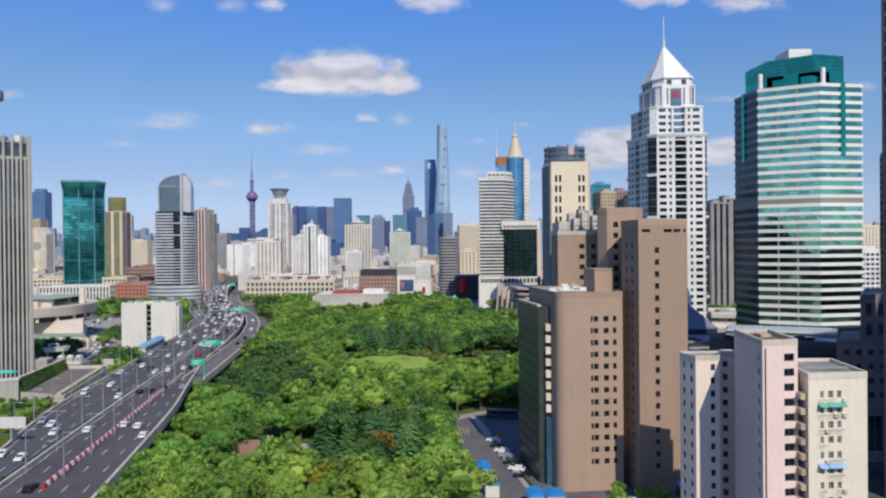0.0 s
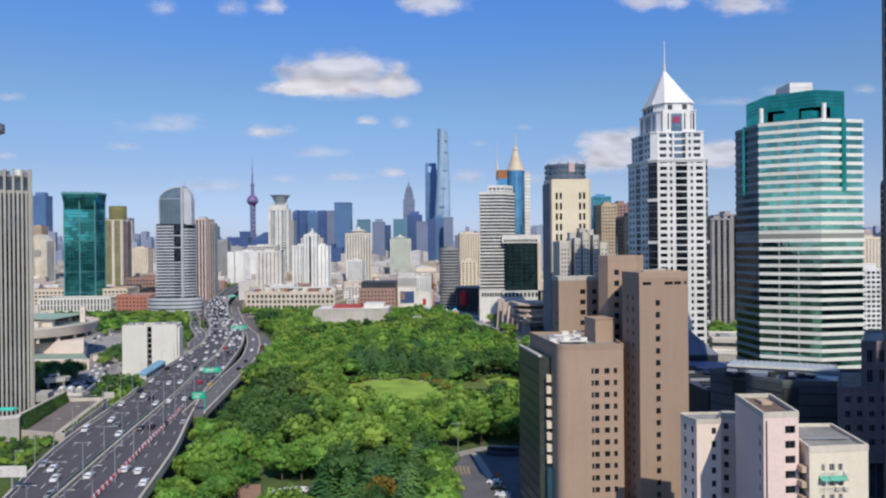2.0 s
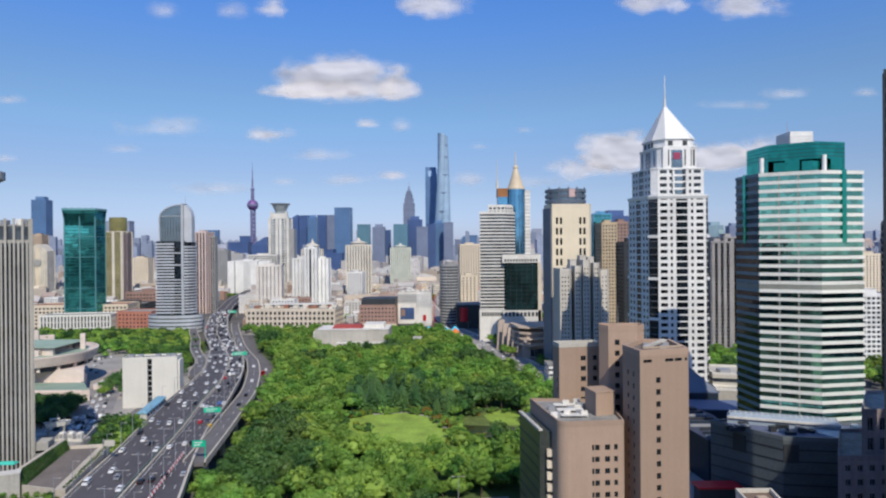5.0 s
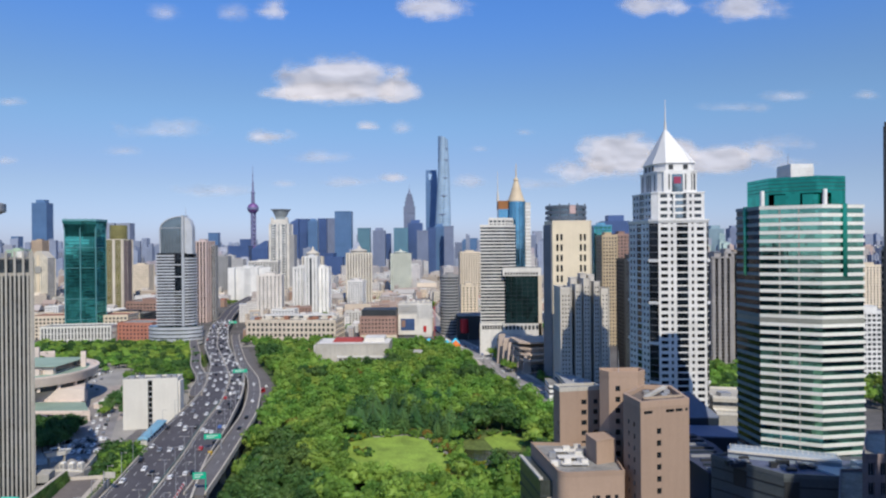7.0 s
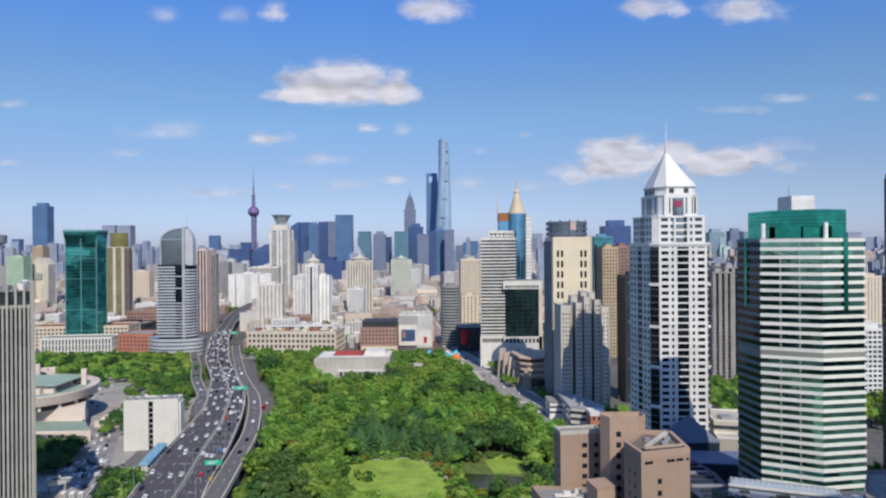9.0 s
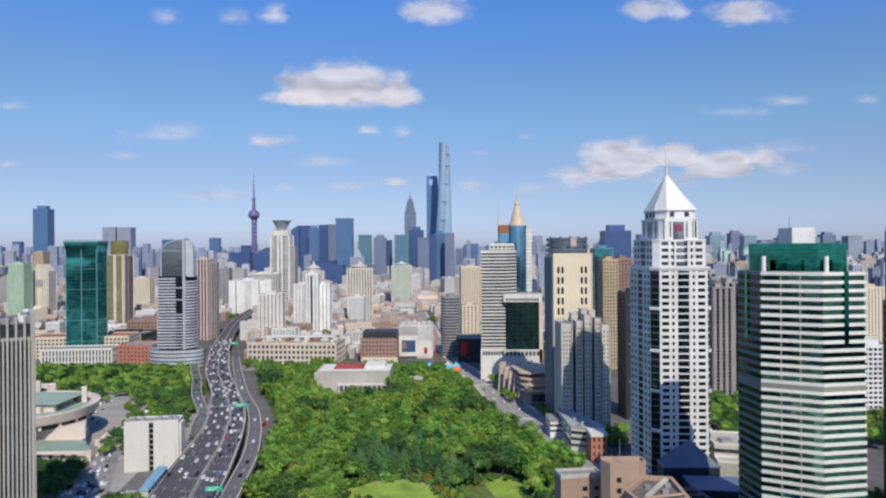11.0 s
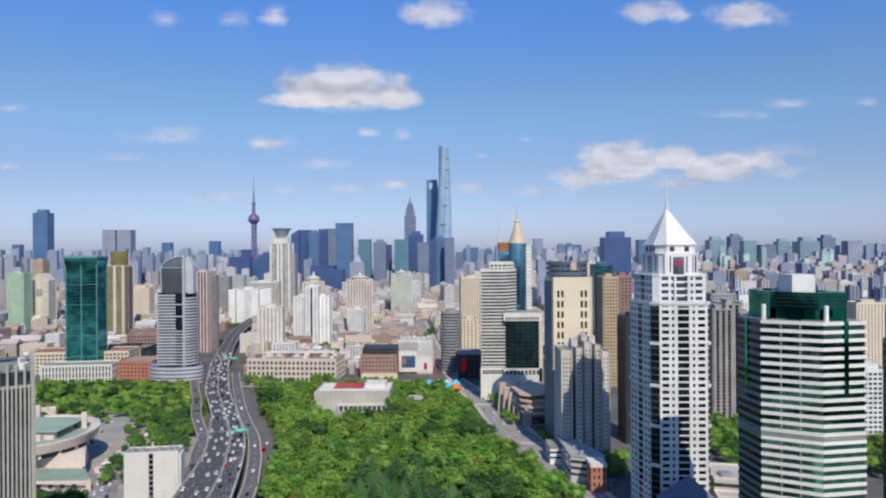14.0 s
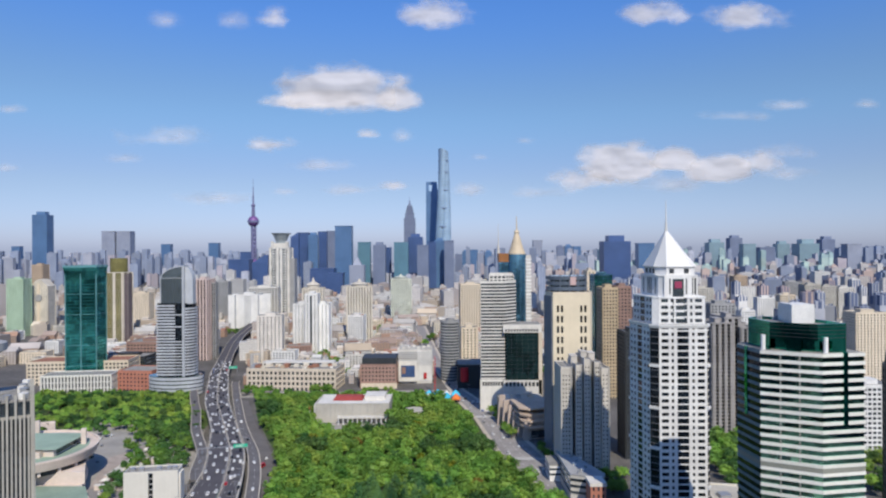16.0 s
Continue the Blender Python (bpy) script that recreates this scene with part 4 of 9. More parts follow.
    part("roof_hatch", boxes((59, 61.5, 140.6, 142.4, 38.4, 39.3)), PALE, ob)
    part("roof_pipe", boxes((67, 75.5, 124, 124.3, 38.5, 38.8)), STEEL, ob)


pink_block()


# ---- podium beside the green tower and the masonry block ----
def podium():
    ob = root("podium_building", 0, 0, 0, "dark slate podium with a pale canopy roof", "building")
    pts = [(100, 250), (116, 228), (152, 222), (160, 236), (160, 246), (141, 246), (118, 256)]
    part("wall", prisms((pts, 0, 27)), surface("slate_panel", (0.1, 0.12, 0.13), 0.5, var=0.25), ob)
    for k in range(6):
        part("wall_band", prisms((grow(pts, 0.15), 3.6 + k * 4, 4.0 + k * 4)), DARKMETAL, ob)
    # proud dark panels stand for the shade in two square recesses
    for e, f in ((0, 0.42), (1, 0.07)):
        p, q = Vector(pts[e]), Vector(pts[e + 1])
        c = p.lerp(q, f)
        share("recess_panel", finish("recess_panel", boxes((-2.4, 2.4, -0.3, 0.4, 19.4, 25.6)), DARKMETAL), ob, pose(c.x, c.y, 0, 0, 0, math.degrees(math.atan2((q - p).y, (q - p).x))), "black square recess")
    # navy colour stands for the part of the roof in shade
    shaded_roof = surface("navy_roof_sheet", (0.11, 0.13, 0.21), 0.5, var=0.35, big=0.2)
    part("roof", prisms((grow(pts, -0.4), 26.9, 27.2)), shaded_roof, ob)
    bm = bmesh.new()
    ring(bm, grow(pts, 0.1), grow(pts, -0.5), 26.9, 28.3)
    part("parapet", bm, surface("slate_coping", (0.13, 0.15, 0.16), 0.6), ob)
    # pale sheet laid on as the sunlit part of the roof
    part("pale_roof", prisms(([(129, 240), (140, 235.6), (149, 224.6), (134, 227.2)], 27.2, 27.9)), surface("pale_roof_sheet", (0.42, 0.47, 0.5), 0.6, var=0.2), ob, "pale sheet roof")
    # glazed strip with white ribs along the tower's foot
    p, q = Vector((107.5, 253)), Vector((142, 239))
    d = (q - p).normalized()
    side_way = Vector((-d.y, d.x))
    strip_ = [tuple(p - side_way * 3.2), tuple(q - side_way * 3.2), tuple(q + side_way * 3.2), tuple(p + side_way * 3.2)]
    part("canopy", prisms((strip_, 27.2, 29.6), (strip_, 29.6, 31.0, grow(strip_, -1.6))), surface("canopy_sheet", (0.34, 0.4, 0.46), 0.4, 0.1), ob, "pale glazed canopy")
    rib = finish("canopy_rib", boxes((-0.14, 0.14, -1.9, 1.9, 30.5, 31.08)), OFFWHITE)
    for k in range(20):
        c = p.lerp(q, (k + 0.5) / 20)
        share("canopy_rib", rib, ob, pose(c.x, c.y, 0, 0, 0, math.degrees(math.atan2(d.y, d.x))))
    part("gutter", prisms(([tuple(p - side_way * 3.9), tuple(q - side_way * 3.9), tuple(q - side_way * 3.1), tuple(p - side_way * 3.1)], 29.2, 29.9)), OFFWHITE, ob)
    pr_ = random.Random(31)
    for k in range(16):
        f, o = pr_.random(), pr_.uniform(-14, -5.5)
        c = p.lerp(q, f * 0.75) + side_way * o
        w_ = pr_.uniform(0.7, 2.2)
        if c.y > 230:
            part("roof_unit", boxes((c.x - w_, c.x + w_, c.y - 0.8, c.y + 0.8, 27.2, 28 + pr_.random() * 1.2)), (DARKMETAL, NAVYWALL, STEEL)[k % 3], ob)
    for k in range(5):
        part("roof_room", boxes((143 + k * 2.6, 145.2 + k * 2.6, 231 + (k % 2) * 4, 235 + (k % 2) * 4, 27.2, 28.6 + (k % 3) * 0.8)), (CREAM, OFFWHITE, PALE)[k % 3], ob)
    part("low_wing", prisms(([(100, 300), (104, 262), (118, 258), (121, 300), (118, 316), (102, 318)], 0, 17)), NAVYWALL, ob, "navy clad low wing")
    part("wing_roof", prisms((grow([(100, 300), (104, 262), (118, 258), (121, 300), (118, 316), (102, 318)], 0.3), 17, 17.5)), surface("dark_roof_sheet", (0.05, 0.06, 0.1), 0.6, var=0.35, big=0.2), ob)
    for k in range(9):
        y0_ = 264 + k * 5.6
        part("roof_duct", boxes((104 + (k % 3), 117 + (k % 2), y0_, y0_ + 0.9, 17.5, 18.4)), (STEEL, NAVYWALL, DARKMETAL)[k % 3], ob)
    blue = [(119, 318), (145, 314), (146, 334), (120, 337)]
    part("blue_wing", prisms((blue, 0, 15.4)), NAVYWALL, ob)
    part("blue_roof", prisms((grow(blue, 0.3), 15.4, 16.0)), surface("blue_grey_roof", (0.13, 0.165, 0.26), 0.55, var=0.15), ob, "blue sheet roof")
    part("red_awning", boxes((90, 106, 236, 243, 7.4, 8.0)), RED, ob, "red shop awning")
    part("shop_wall", boxes((91, 105, 237, 243, 0, 7.4)), DARKMETAL, ob)
    shell = [(112, 342), (141, 342), (141, 352), (112, 352)]
    part("fan_base", prisms((shell, 0, 18)), NAVYWALL, ob)
    part("fan_shell", prisms((grow(shell, 0.3), 18, 18.8), (shell, 18.8, 31, [(126.6, 346.6), (127.4, 346.6), (127.4, 347.4), (126.6, 347.4)])), surface("slate_shell", (0.14, 0.17, 0.24), 0.6), ob, "dark pointed roof shell")
    low = root("terrace_building", 0, 0, 0, "pale stepped terrace building behind the podium", "building")
    back_ = [(147, 364), (172, 357), (178, 384), (150, 390)]
    front_ = [(145, 354), (172, 347), (172, 357), (147, 364)]
    for nm, pl, z in (("upper", back_, 23.5), ("lower", front_, 17.0)):
        part(nm + "_wall", prisms((pl, 0, z)), PALE, low)
        bm = bmesh.new()
        ring(bm, grow(pl, 0.25), grow(pl, -0.5), z - 0.3, z + 0.9)
        part(nm + "_coping", bm, OFFWHITE, low)
    part("roof_unit", boxes((152, 158, 366, 372, 23.5, 25.4)), STEEL, low)
    part("window_band", prisms((grow(back_, 0.12), 19.4, 21.4)), GLASS, low)
    annex = root("annex", 0, 0, 0, "small glazed annex with pale roof", "building")
    part("wall", prisms(([(152, 222), (162, 222), (164, 236), (156, 238)], 0, 15)), SKYGLASS, annex)
    part("roof", prisms((grow([(152, 222), (162, 222), (164, 236), (156, 238)], 0.3), 15, 15.5)), PALE, annex)


podium()
# unseen tall slab, added behind the viewpoint to shade the podium and masonry block
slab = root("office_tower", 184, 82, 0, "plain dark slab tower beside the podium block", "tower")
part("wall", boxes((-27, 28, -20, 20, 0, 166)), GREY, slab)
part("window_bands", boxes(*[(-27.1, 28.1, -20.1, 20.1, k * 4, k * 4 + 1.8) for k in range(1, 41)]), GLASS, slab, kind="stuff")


def masonry_block():
    ob = root("masonry_block", 0, 0, 0, "grey-brown masonry block with deep square windows", "building")
    low = [(110.5, 187), (137, 187), (152, 214), (127, 214)]
    walled(ob, low, 0, 33.5, MASONRY, {0: [(3.0 + 3.4 * k, 1.7, 1.0, 2.8, 17.0, 4.0, 4) for k in range(6)] + [(5 + 6 * k, 4.2, 1, 11, 2.0, 12, 1) for k in range(3)], 3: [(4 + 4.5 * k, 2.0, 1.0, 2.8, 17.0, 4.0, 4) for k in range(5)]}, reveal=0.5)
    cap(ob, low, 33.5, MASONRY)
    up = [(118.5, 189), (139, 189), (153, 213), (135, 213)]
    walled(ob, up, 33.5, 12.5, MASONRY, {0: [(2.6 + 3.5 * k, 1.8, 0.8, 4.4, 34.5, 5.6, 2) for k in range(5)], 3: [(4 + 5 * k, 2.0, 0.8, 4.4, 34.5, 5.6, 2) for k in range(4)]}, reveal=0.5)
    cap(ob, up, 46, MASONRY)
    t = root("office_tower", 0, 0, 0, "black glass tower beside the masonry block", "tower")
    pts = [(106.8, 161), (116, 156), (127, 173), (119.5, 179)]
    framed(t, pts, 0, 135, 38, 3.4, DARKMETAL, BLACKGLASS, 0.3, 0.15, 0.2)
    cap(t, pts, 135, DARKMETAL)
    u = root("office_tower", 0, 0, 0, "dark tower behind the banded tower", "tower")
    pts = [(203, 304), (222, 304), (232, 324), (216, 328)]
    framed(u, pts, 0, 104, 30, 3.4, DARKMETAL, BLACKGLASS, 0.3, 0.15, 0.2, split=False)
    cap(u, pts, 104, DARKMETAL)


masonry_block()


# ---- finned tower by the expressway ----
FINSTONE = surface("fin_concrete", (0.43, 0.41, 0.36), 0.85, streak=0.15)


def finned_tower():
    ob = root("finned_tower", 0, 0, 0, "concrete office tower with close vertical fins", "tower")
    pts = [(-193.6, 238.9), (-160.2, 259.7), (-178.4, 289.1), (-211.7, 268.1)]
    h = 106.4
    part("glazing", prisms((grow(pts, -0.6), 0, h - 3)), GLASS, ob)
    fin = finish("fin", boxes((-0.33, 0.33, -0.75, 0.75, 0, h - 9)), FINSTONE)
    column = finish("crown_column", boxes((-0.4, 0.4, -0.6, 0.9, h - 9, h)), FINSTONE)
    for i, p, q in edges(pts):
        if i == 2:
            continue
        L = (q - p).length
        n = round(L / 1.42)
        a = math.degrees(math.atan2((q - p).y, (q - p).x))
        for k in range(n + 1):
            c = p.lerp(q, k / n)
            share("fin", fin, ob, pose(c.x, c.y, 0, 0, 0, a))
            if k % 2 == 0:
                share("crown_column", column, ob, pose(c.x, c.y, 0, 0, 0, a))
    part("crown_beam", prisms((grow(pts, -0.5), h - 9.4, h - 8.2)), FINSTONE, ob)
    fr_ = random.Random(5)
    for i, p, q in edges(pts):
        if i == 2:
            continue
        d, way = (q - p).length, (q - p).normalized()
        for k in range(7):
            c = p.lerp(q, (k + 0.5) / 7) + Vector((-way.y, way.x)) * fr_.uniform(2.2, 4)
            part("roof_unit", boxes((c.x - 1.3, c.x + 1.3, c.y - 1.1, c.y + 1.1, h - 2.5, h - 0.6 + fr_.random())), (WHITE, OFFWHITE, STEEL)[k % 3], ob)
    part("roof", prisms((grow(pts, -0.8), h - 3, h - 2.4)), ROOFING, ob)
    part("plant_room", prisms(([(-193, 251), (-177, 261), (-185, 275), (-201, 265)], h - 2.4, h + 2)), GREY, ob)
    part("entrance_block", prisms(([(-190, 238), (-158, 258), (-163, 266), (-195, 246)], 0, 7)), FINSTONE, ob)
    share("roof_disc", finish("roof_disc", lathe([(3.5, h - 3), (3.5, h + 12), (5.5, h + 14), (9.5, h + 16), (9.5, h + 19), (6, h + 20), (3, h + 22), (1, h + 23)], 32), GREY), ob, pose(-184, 264, 0), "grey round rooftop disc")


finned_tower()


# ---- museum, low white block and neighbours beside the expressway ----
def museum():
    ob = root("museum", -292, 465, 0, "round stone museum with green roofs and arches", "museum")
    part("base", prisms(([(-40, -54), (71, -49), (52, -24), (36, 14), (-40, 20)], 0, 6.6)), STONE, ob)
    part("terrace_roof", prisms(([(-38, -53), (69.5, -48.4), (56, -27), (-38, -27)], 6.6, 7.0)), GREENROOF, ob)
    part("terrace_parapet", boxes((-38, 69, -54, -53.2, 6.6, 7.7)), STONE, ob)
    part("front_wall", prisms(([(-38, -25), (53, -22), (40, 4), (-38, 10)], 6.6, 14.6)), STONE, ob)
    # dark metal gives the slot its shade by colour
    part("slot_band", lathe([(41, 14.0), (41, 18.0)], 64), DARKMETAL, ob, "dark shadowed window slot")
    part("drum", lathe([(43.4, 17.6), (44.2, 18), (46.2, 23.6), (46.2, 24.6), (44.6, 24.6), (44.6, 23.4)], 72), STONE, ob, smooth=False)
    part("drum_roof", lathe([(44.8, 23.3), (20, 23.8)], 64), GREENROOF, ob)
    for k in range(11):
        a = radians(-150 + k * 17)
        share("slot_pier", finish("slot_pier", boxes((40.6, 42.4, -0.9, 0.9, 14.4, 18.0)), STONE), ob, pose(0, 0, 0, 0, 0, -150 + k * 17))
    part("roof_hall", boxes((-32, 30, -18, 20, 23.4, 29)), STONE, ob)
    part("hall_roof", prisms((rect(66, 41), 29, 29.5, rect(60, 35))), GREENROOF, ob)
    part("hall_glazing", boxes((30, 30.2, -15, 17, 24.5, 28)), GLASS, ob)
    for x in (-22, -8, 6, 20):
        part("hall_bay", boxes((x - 3, x + 3, -22, -18, 23.4, 27.4)), STONE, ob)
    outline = [(7.4 * math.cos(t), 20 + 7.4 * math.sin(t)) for t in np.linspace(0, math.pi, 15)]
    outline += [(5.0 * math.cos(t), 20 + 5.0 * math.sin(t)) for t in np.linspace(math.pi, 0, 15)]
    bm = bmesh.new()
    lo, hi = [bm.verts.new((x, 0, z)) for x, z in outline], [bm.verts.new((x, 3.4, z)) for x, z in outline]
    for i in range(30):
        j = (i + 1) % 30
        bm.faces.new((lo[i], hi[i], hi[j], lo[j]))
    for i in range(14):
        bm.faces.new((lo[i], lo[i + 1], lo[28 - i], lo[29 - i]))
        bm.faces.new((hi[29 - i], hi[28 - i], hi[i + 1], hi[i]))
    arch = finish("arch", bm, STONE)
    for k in range(2):
        m = pose(0, 0, 0, 0, 0, 90 * k + 22) @ pose(0, 58, 0)
        share("arch", arch, ob, m)
        share("arch_surround", finish("arch_surround", boxes((-9.5, 9.5, 0.8, 3.0, 26.9, 27.8)), STONE), ob, m)
        for sx in (-1, 1):
            share("arch_pier", finish("arch_pier", boxes((sx * 7.4 - 2.2, sx * 7.4 + 2.2, 0.2, 3.2, 0, 26.9)), STONE), ob, m)
    for a in (20, 110, 200, 290):
        share("pylon", finish("pylon", boxes((34.6, 37.8, -1.6, 1.6, 22, 34.4)), STONE), ob, pose(0, 0, 0, 0, 0, a))
    for x in (-30, -27, 2, 5):
        part("window", boxes((x - 0.9, x + 0.9, -25.15, -24.9, 9.4, 11)), GLASS, ob)
    for k in range(14):
        part("window", boxes((-34 + k * 7.2, -31.5 + k * 7.2, -54.2 + k * 0.32, -53.4 + k * 0.32, 2.2, 4.6)), GLASS, ob)


museum()


BRIGHT = surface("bright_white_render", (0.73, 0.705, 0.635), 0.8, var=0.06, streak=0.05)


def white_block():
    ob = root("white_block", -174.5, 398, 0, "windowless white block with a dark central slot", "building", rz=8)
    part("wall", boxes((-16, -2.0, -1, 11, 0, 29)), BRIGHT, ob)
    part("wall", boxes((0.6, 15, -1, 11, 0, 29)), BRIGHT, ob)
    part("slot_glazing", boxes((-2.1, 0.7, 0.6, 10, 0, 28.6)), BLACKGLASS, ob)
    for k in range(9):
        part("slot_slab", boxes((-2.0, 0.6, -0.3, 0.7, k * 3.2 + 2.6, k * 3.2 + 3.1)), GREY, ob)
    part("end_bay", boxes((15, 16, 1, 10, 0, 27.5)), OFFWHITE, ob)
    bm = boxes((-16, 15, -1, -0.6, 29, 30), (-16, 15, 10.6, 11, 29, 30), (-16, -15.6, -0.6, 10.6, 29, 30), (14.6, 15, -0.6, 10.6, 29, 30))
    part("parapet", bm, BRIGHT, ob)
    part("roof", boxes((-15.6, 14.6, -0.6, 10.6, 28.9, 29.2)), ROOFING, ob)
    for x in (-12, -7, 3, 9, 12):
        part("roof_unit", boxes((x - 1.3, x + 1.3, 3, 6, 29.2, 30.9)), STEEL, ob)
    g = root("gatehouse", 0, 0, 0, "long white roadside building with a pale blue roof", "building")
    foot = [(-150.2, 327), (-146.0, 327), (-151.2, 362), (-156, 362)]
    part("wall", prisms((foot, 0, 13.4)), OFFWHITE, g)
    part("roof", prisms((grow(foot, 0.4), 13.4, 13.9), (grow(foot, 0.4), 13.9, 14.8, grow(foot, -1.2))), surface("light_blue_roof", (0.24, 0.47, 0.6), 0.6), g)
    for k in range(7):
        c = Vector(foot[1]).lerp(Vector(foot[2]), (k + 0.5) / 7)
        part("window", boxes((c.x - 0.3, c.x + 0.12, c.y - 1.6, c.y + 1.6, 11.6, 12.9)), GLASS, g)


white_block()


def tiered_hall(name, label, pts, h, floors, bay, wall, glass, **kw):
    return tower(name, label, pts, h, floors, bay, wall, glass, category="building", **kw)


# cream and brick buildings behind the left-hand trees
tiered_hall("office_building", "long cream office building with tall pilasters", [(-452, 748), (-378, 757), (-380, 785), (-454, 776)], 20, 3, 3.6, BRIGHT, GLASS, sp=0.14, pw=0.5, out=0.8, plant=False)
tiered_hall("office_building", "cream terraced building with tiled roof", [(-500, 800), (-385, 812), (-388, 850), (-500, 840)], 27, 6, 4.5, CREAM, GLASS, sp=0.45, pw=0.4, plant=False, roof=TILE)
tiered_hall("brick_building", "red brick building beside the banded podium", [(-376, 771), (-336, 766), (-334, 800), (-374, 804)], 22, 5, 4.5, BRICK, GLASS, sp=0.55, pw=0.5, plant=False)
tiered_hall("brick_building", "dark red brick block with flat roof", [(-430, 905), (-372, 905), (-372, 950), (-430, 950)], 36, 8, 4.5, ROSE, GLASS, sp=0.55, pw=0.4)
tiered_hall("podium_building", "dark stepped podium with curved glass roof", [(-440, 860), (-385, 858), (-383, 890), (-440, 892)], 24, 5, 5, DARKMETAL, SMOKE, sp=0.4, pw=0.1)


# ---- teal glass tower ----
def teal_tower():
    pts = [(-447, 788), (-414, 795), (-412, 815), (-442, 822)]
    cx, cy, lp = local(pts)
    ob = root("glass_tower", cx, cy, 0, "teal mirror-glass office tower with slim mullions", "tower")
    h = 143
    part("glazing", prisms((lp, 0, h)), TEALGLASS, ob)
    line = surface("pale_teal_mullion", (0.12, 0.3, 0.31), 0.4, 0.2)
    for k in (2, 4, 7, 9):
        part("transom", prisms((grow(lp, 0.12), k * 12.2, k * 12.2 + 0.45)), line, ob)
    for i, p, q in edges(lp):
        n = 6 if i == 0 else 4
        for k in range(n):
            c = p.lerp(q, k / n)
            big = k == 0 or i == 0 and k == 3
            part("mullion", prisms((circle(0.75 if big else 0.22, 6, c.x, c.y), 0, h)), line if big else TEALGLASS, ob)
    part("spandrel_grid", prisms(*[(grow(lp, 0.06), k * 3.9, k * 3.9 + 0.8) for k in range(1, 36)]), surface("teal_spandrel", (0.02, 0.15, 0.15), 0.25, 0.5), ob, kind="stuff")
    top = grow(lp, 1.5)
    part("crown", prisms((lp, h - 20, h - 5, grow(lp, 0.9)), (grow(lp, 0.9), h - 5, h - 1.5, top)), TEALGLASS, ob)
    bm = bmesh.new()
    ring(bm, top, grow(top, -0.8), h - 1.5, h + 0.8)
    part("crown_rail", bm, line, ob)
    for f in (0.1, 0.3, 0.5, 0.7, 0.9):
        c = Vector(top[0]).lerp(Vector(top[1]), f)
        part("crown_post", boxes((c.x - 0.25, c.x + 0.25, c.y, c.y + 0.5, h - 1.5, h + 2.2)), line, ob)


teal_tower()


def gold_tower():
    ob = root("glass_tower", -543, 1135, 0, "cream tower with olive glass strips and drum top", "tower")
    pts = [(-21, -22), (8, -22), (12, -12), (12, 2), (-21, 2)]
    framed(ob, pts, 0, 124, 34, 13.5, IVORY, OLIVE, 0.1, 0.3, 0.7, split=False)
    cap(ob, pts, 124, IVORY)
    part("drum", prisms((circle(14.5, 32, -5, -8, 11), 124, 147), (circle(14, 32, -5, -8, 10.5), 147, 148.5)), OLIVE, ob, "olive glass drum")
    # the side's shade is painted as a mauve-brown panel over it
    part("side_cladding", prisms(([(9.0, -22.9), (13.2, -12.2), (13.2, 1.6), (12.2, 1.6), (12.0, -11.8), (8.0, -22)], 0, 122)), surface("mauve_brown_cladding", (0.2, 0.155, 0.15), 0.7), ob, "mauve-brown side wall")


gold_tower()


BANDMETAL = surface("pale_band_metal", (0.5, 0.52, 0.55), 0.5, 0.1)


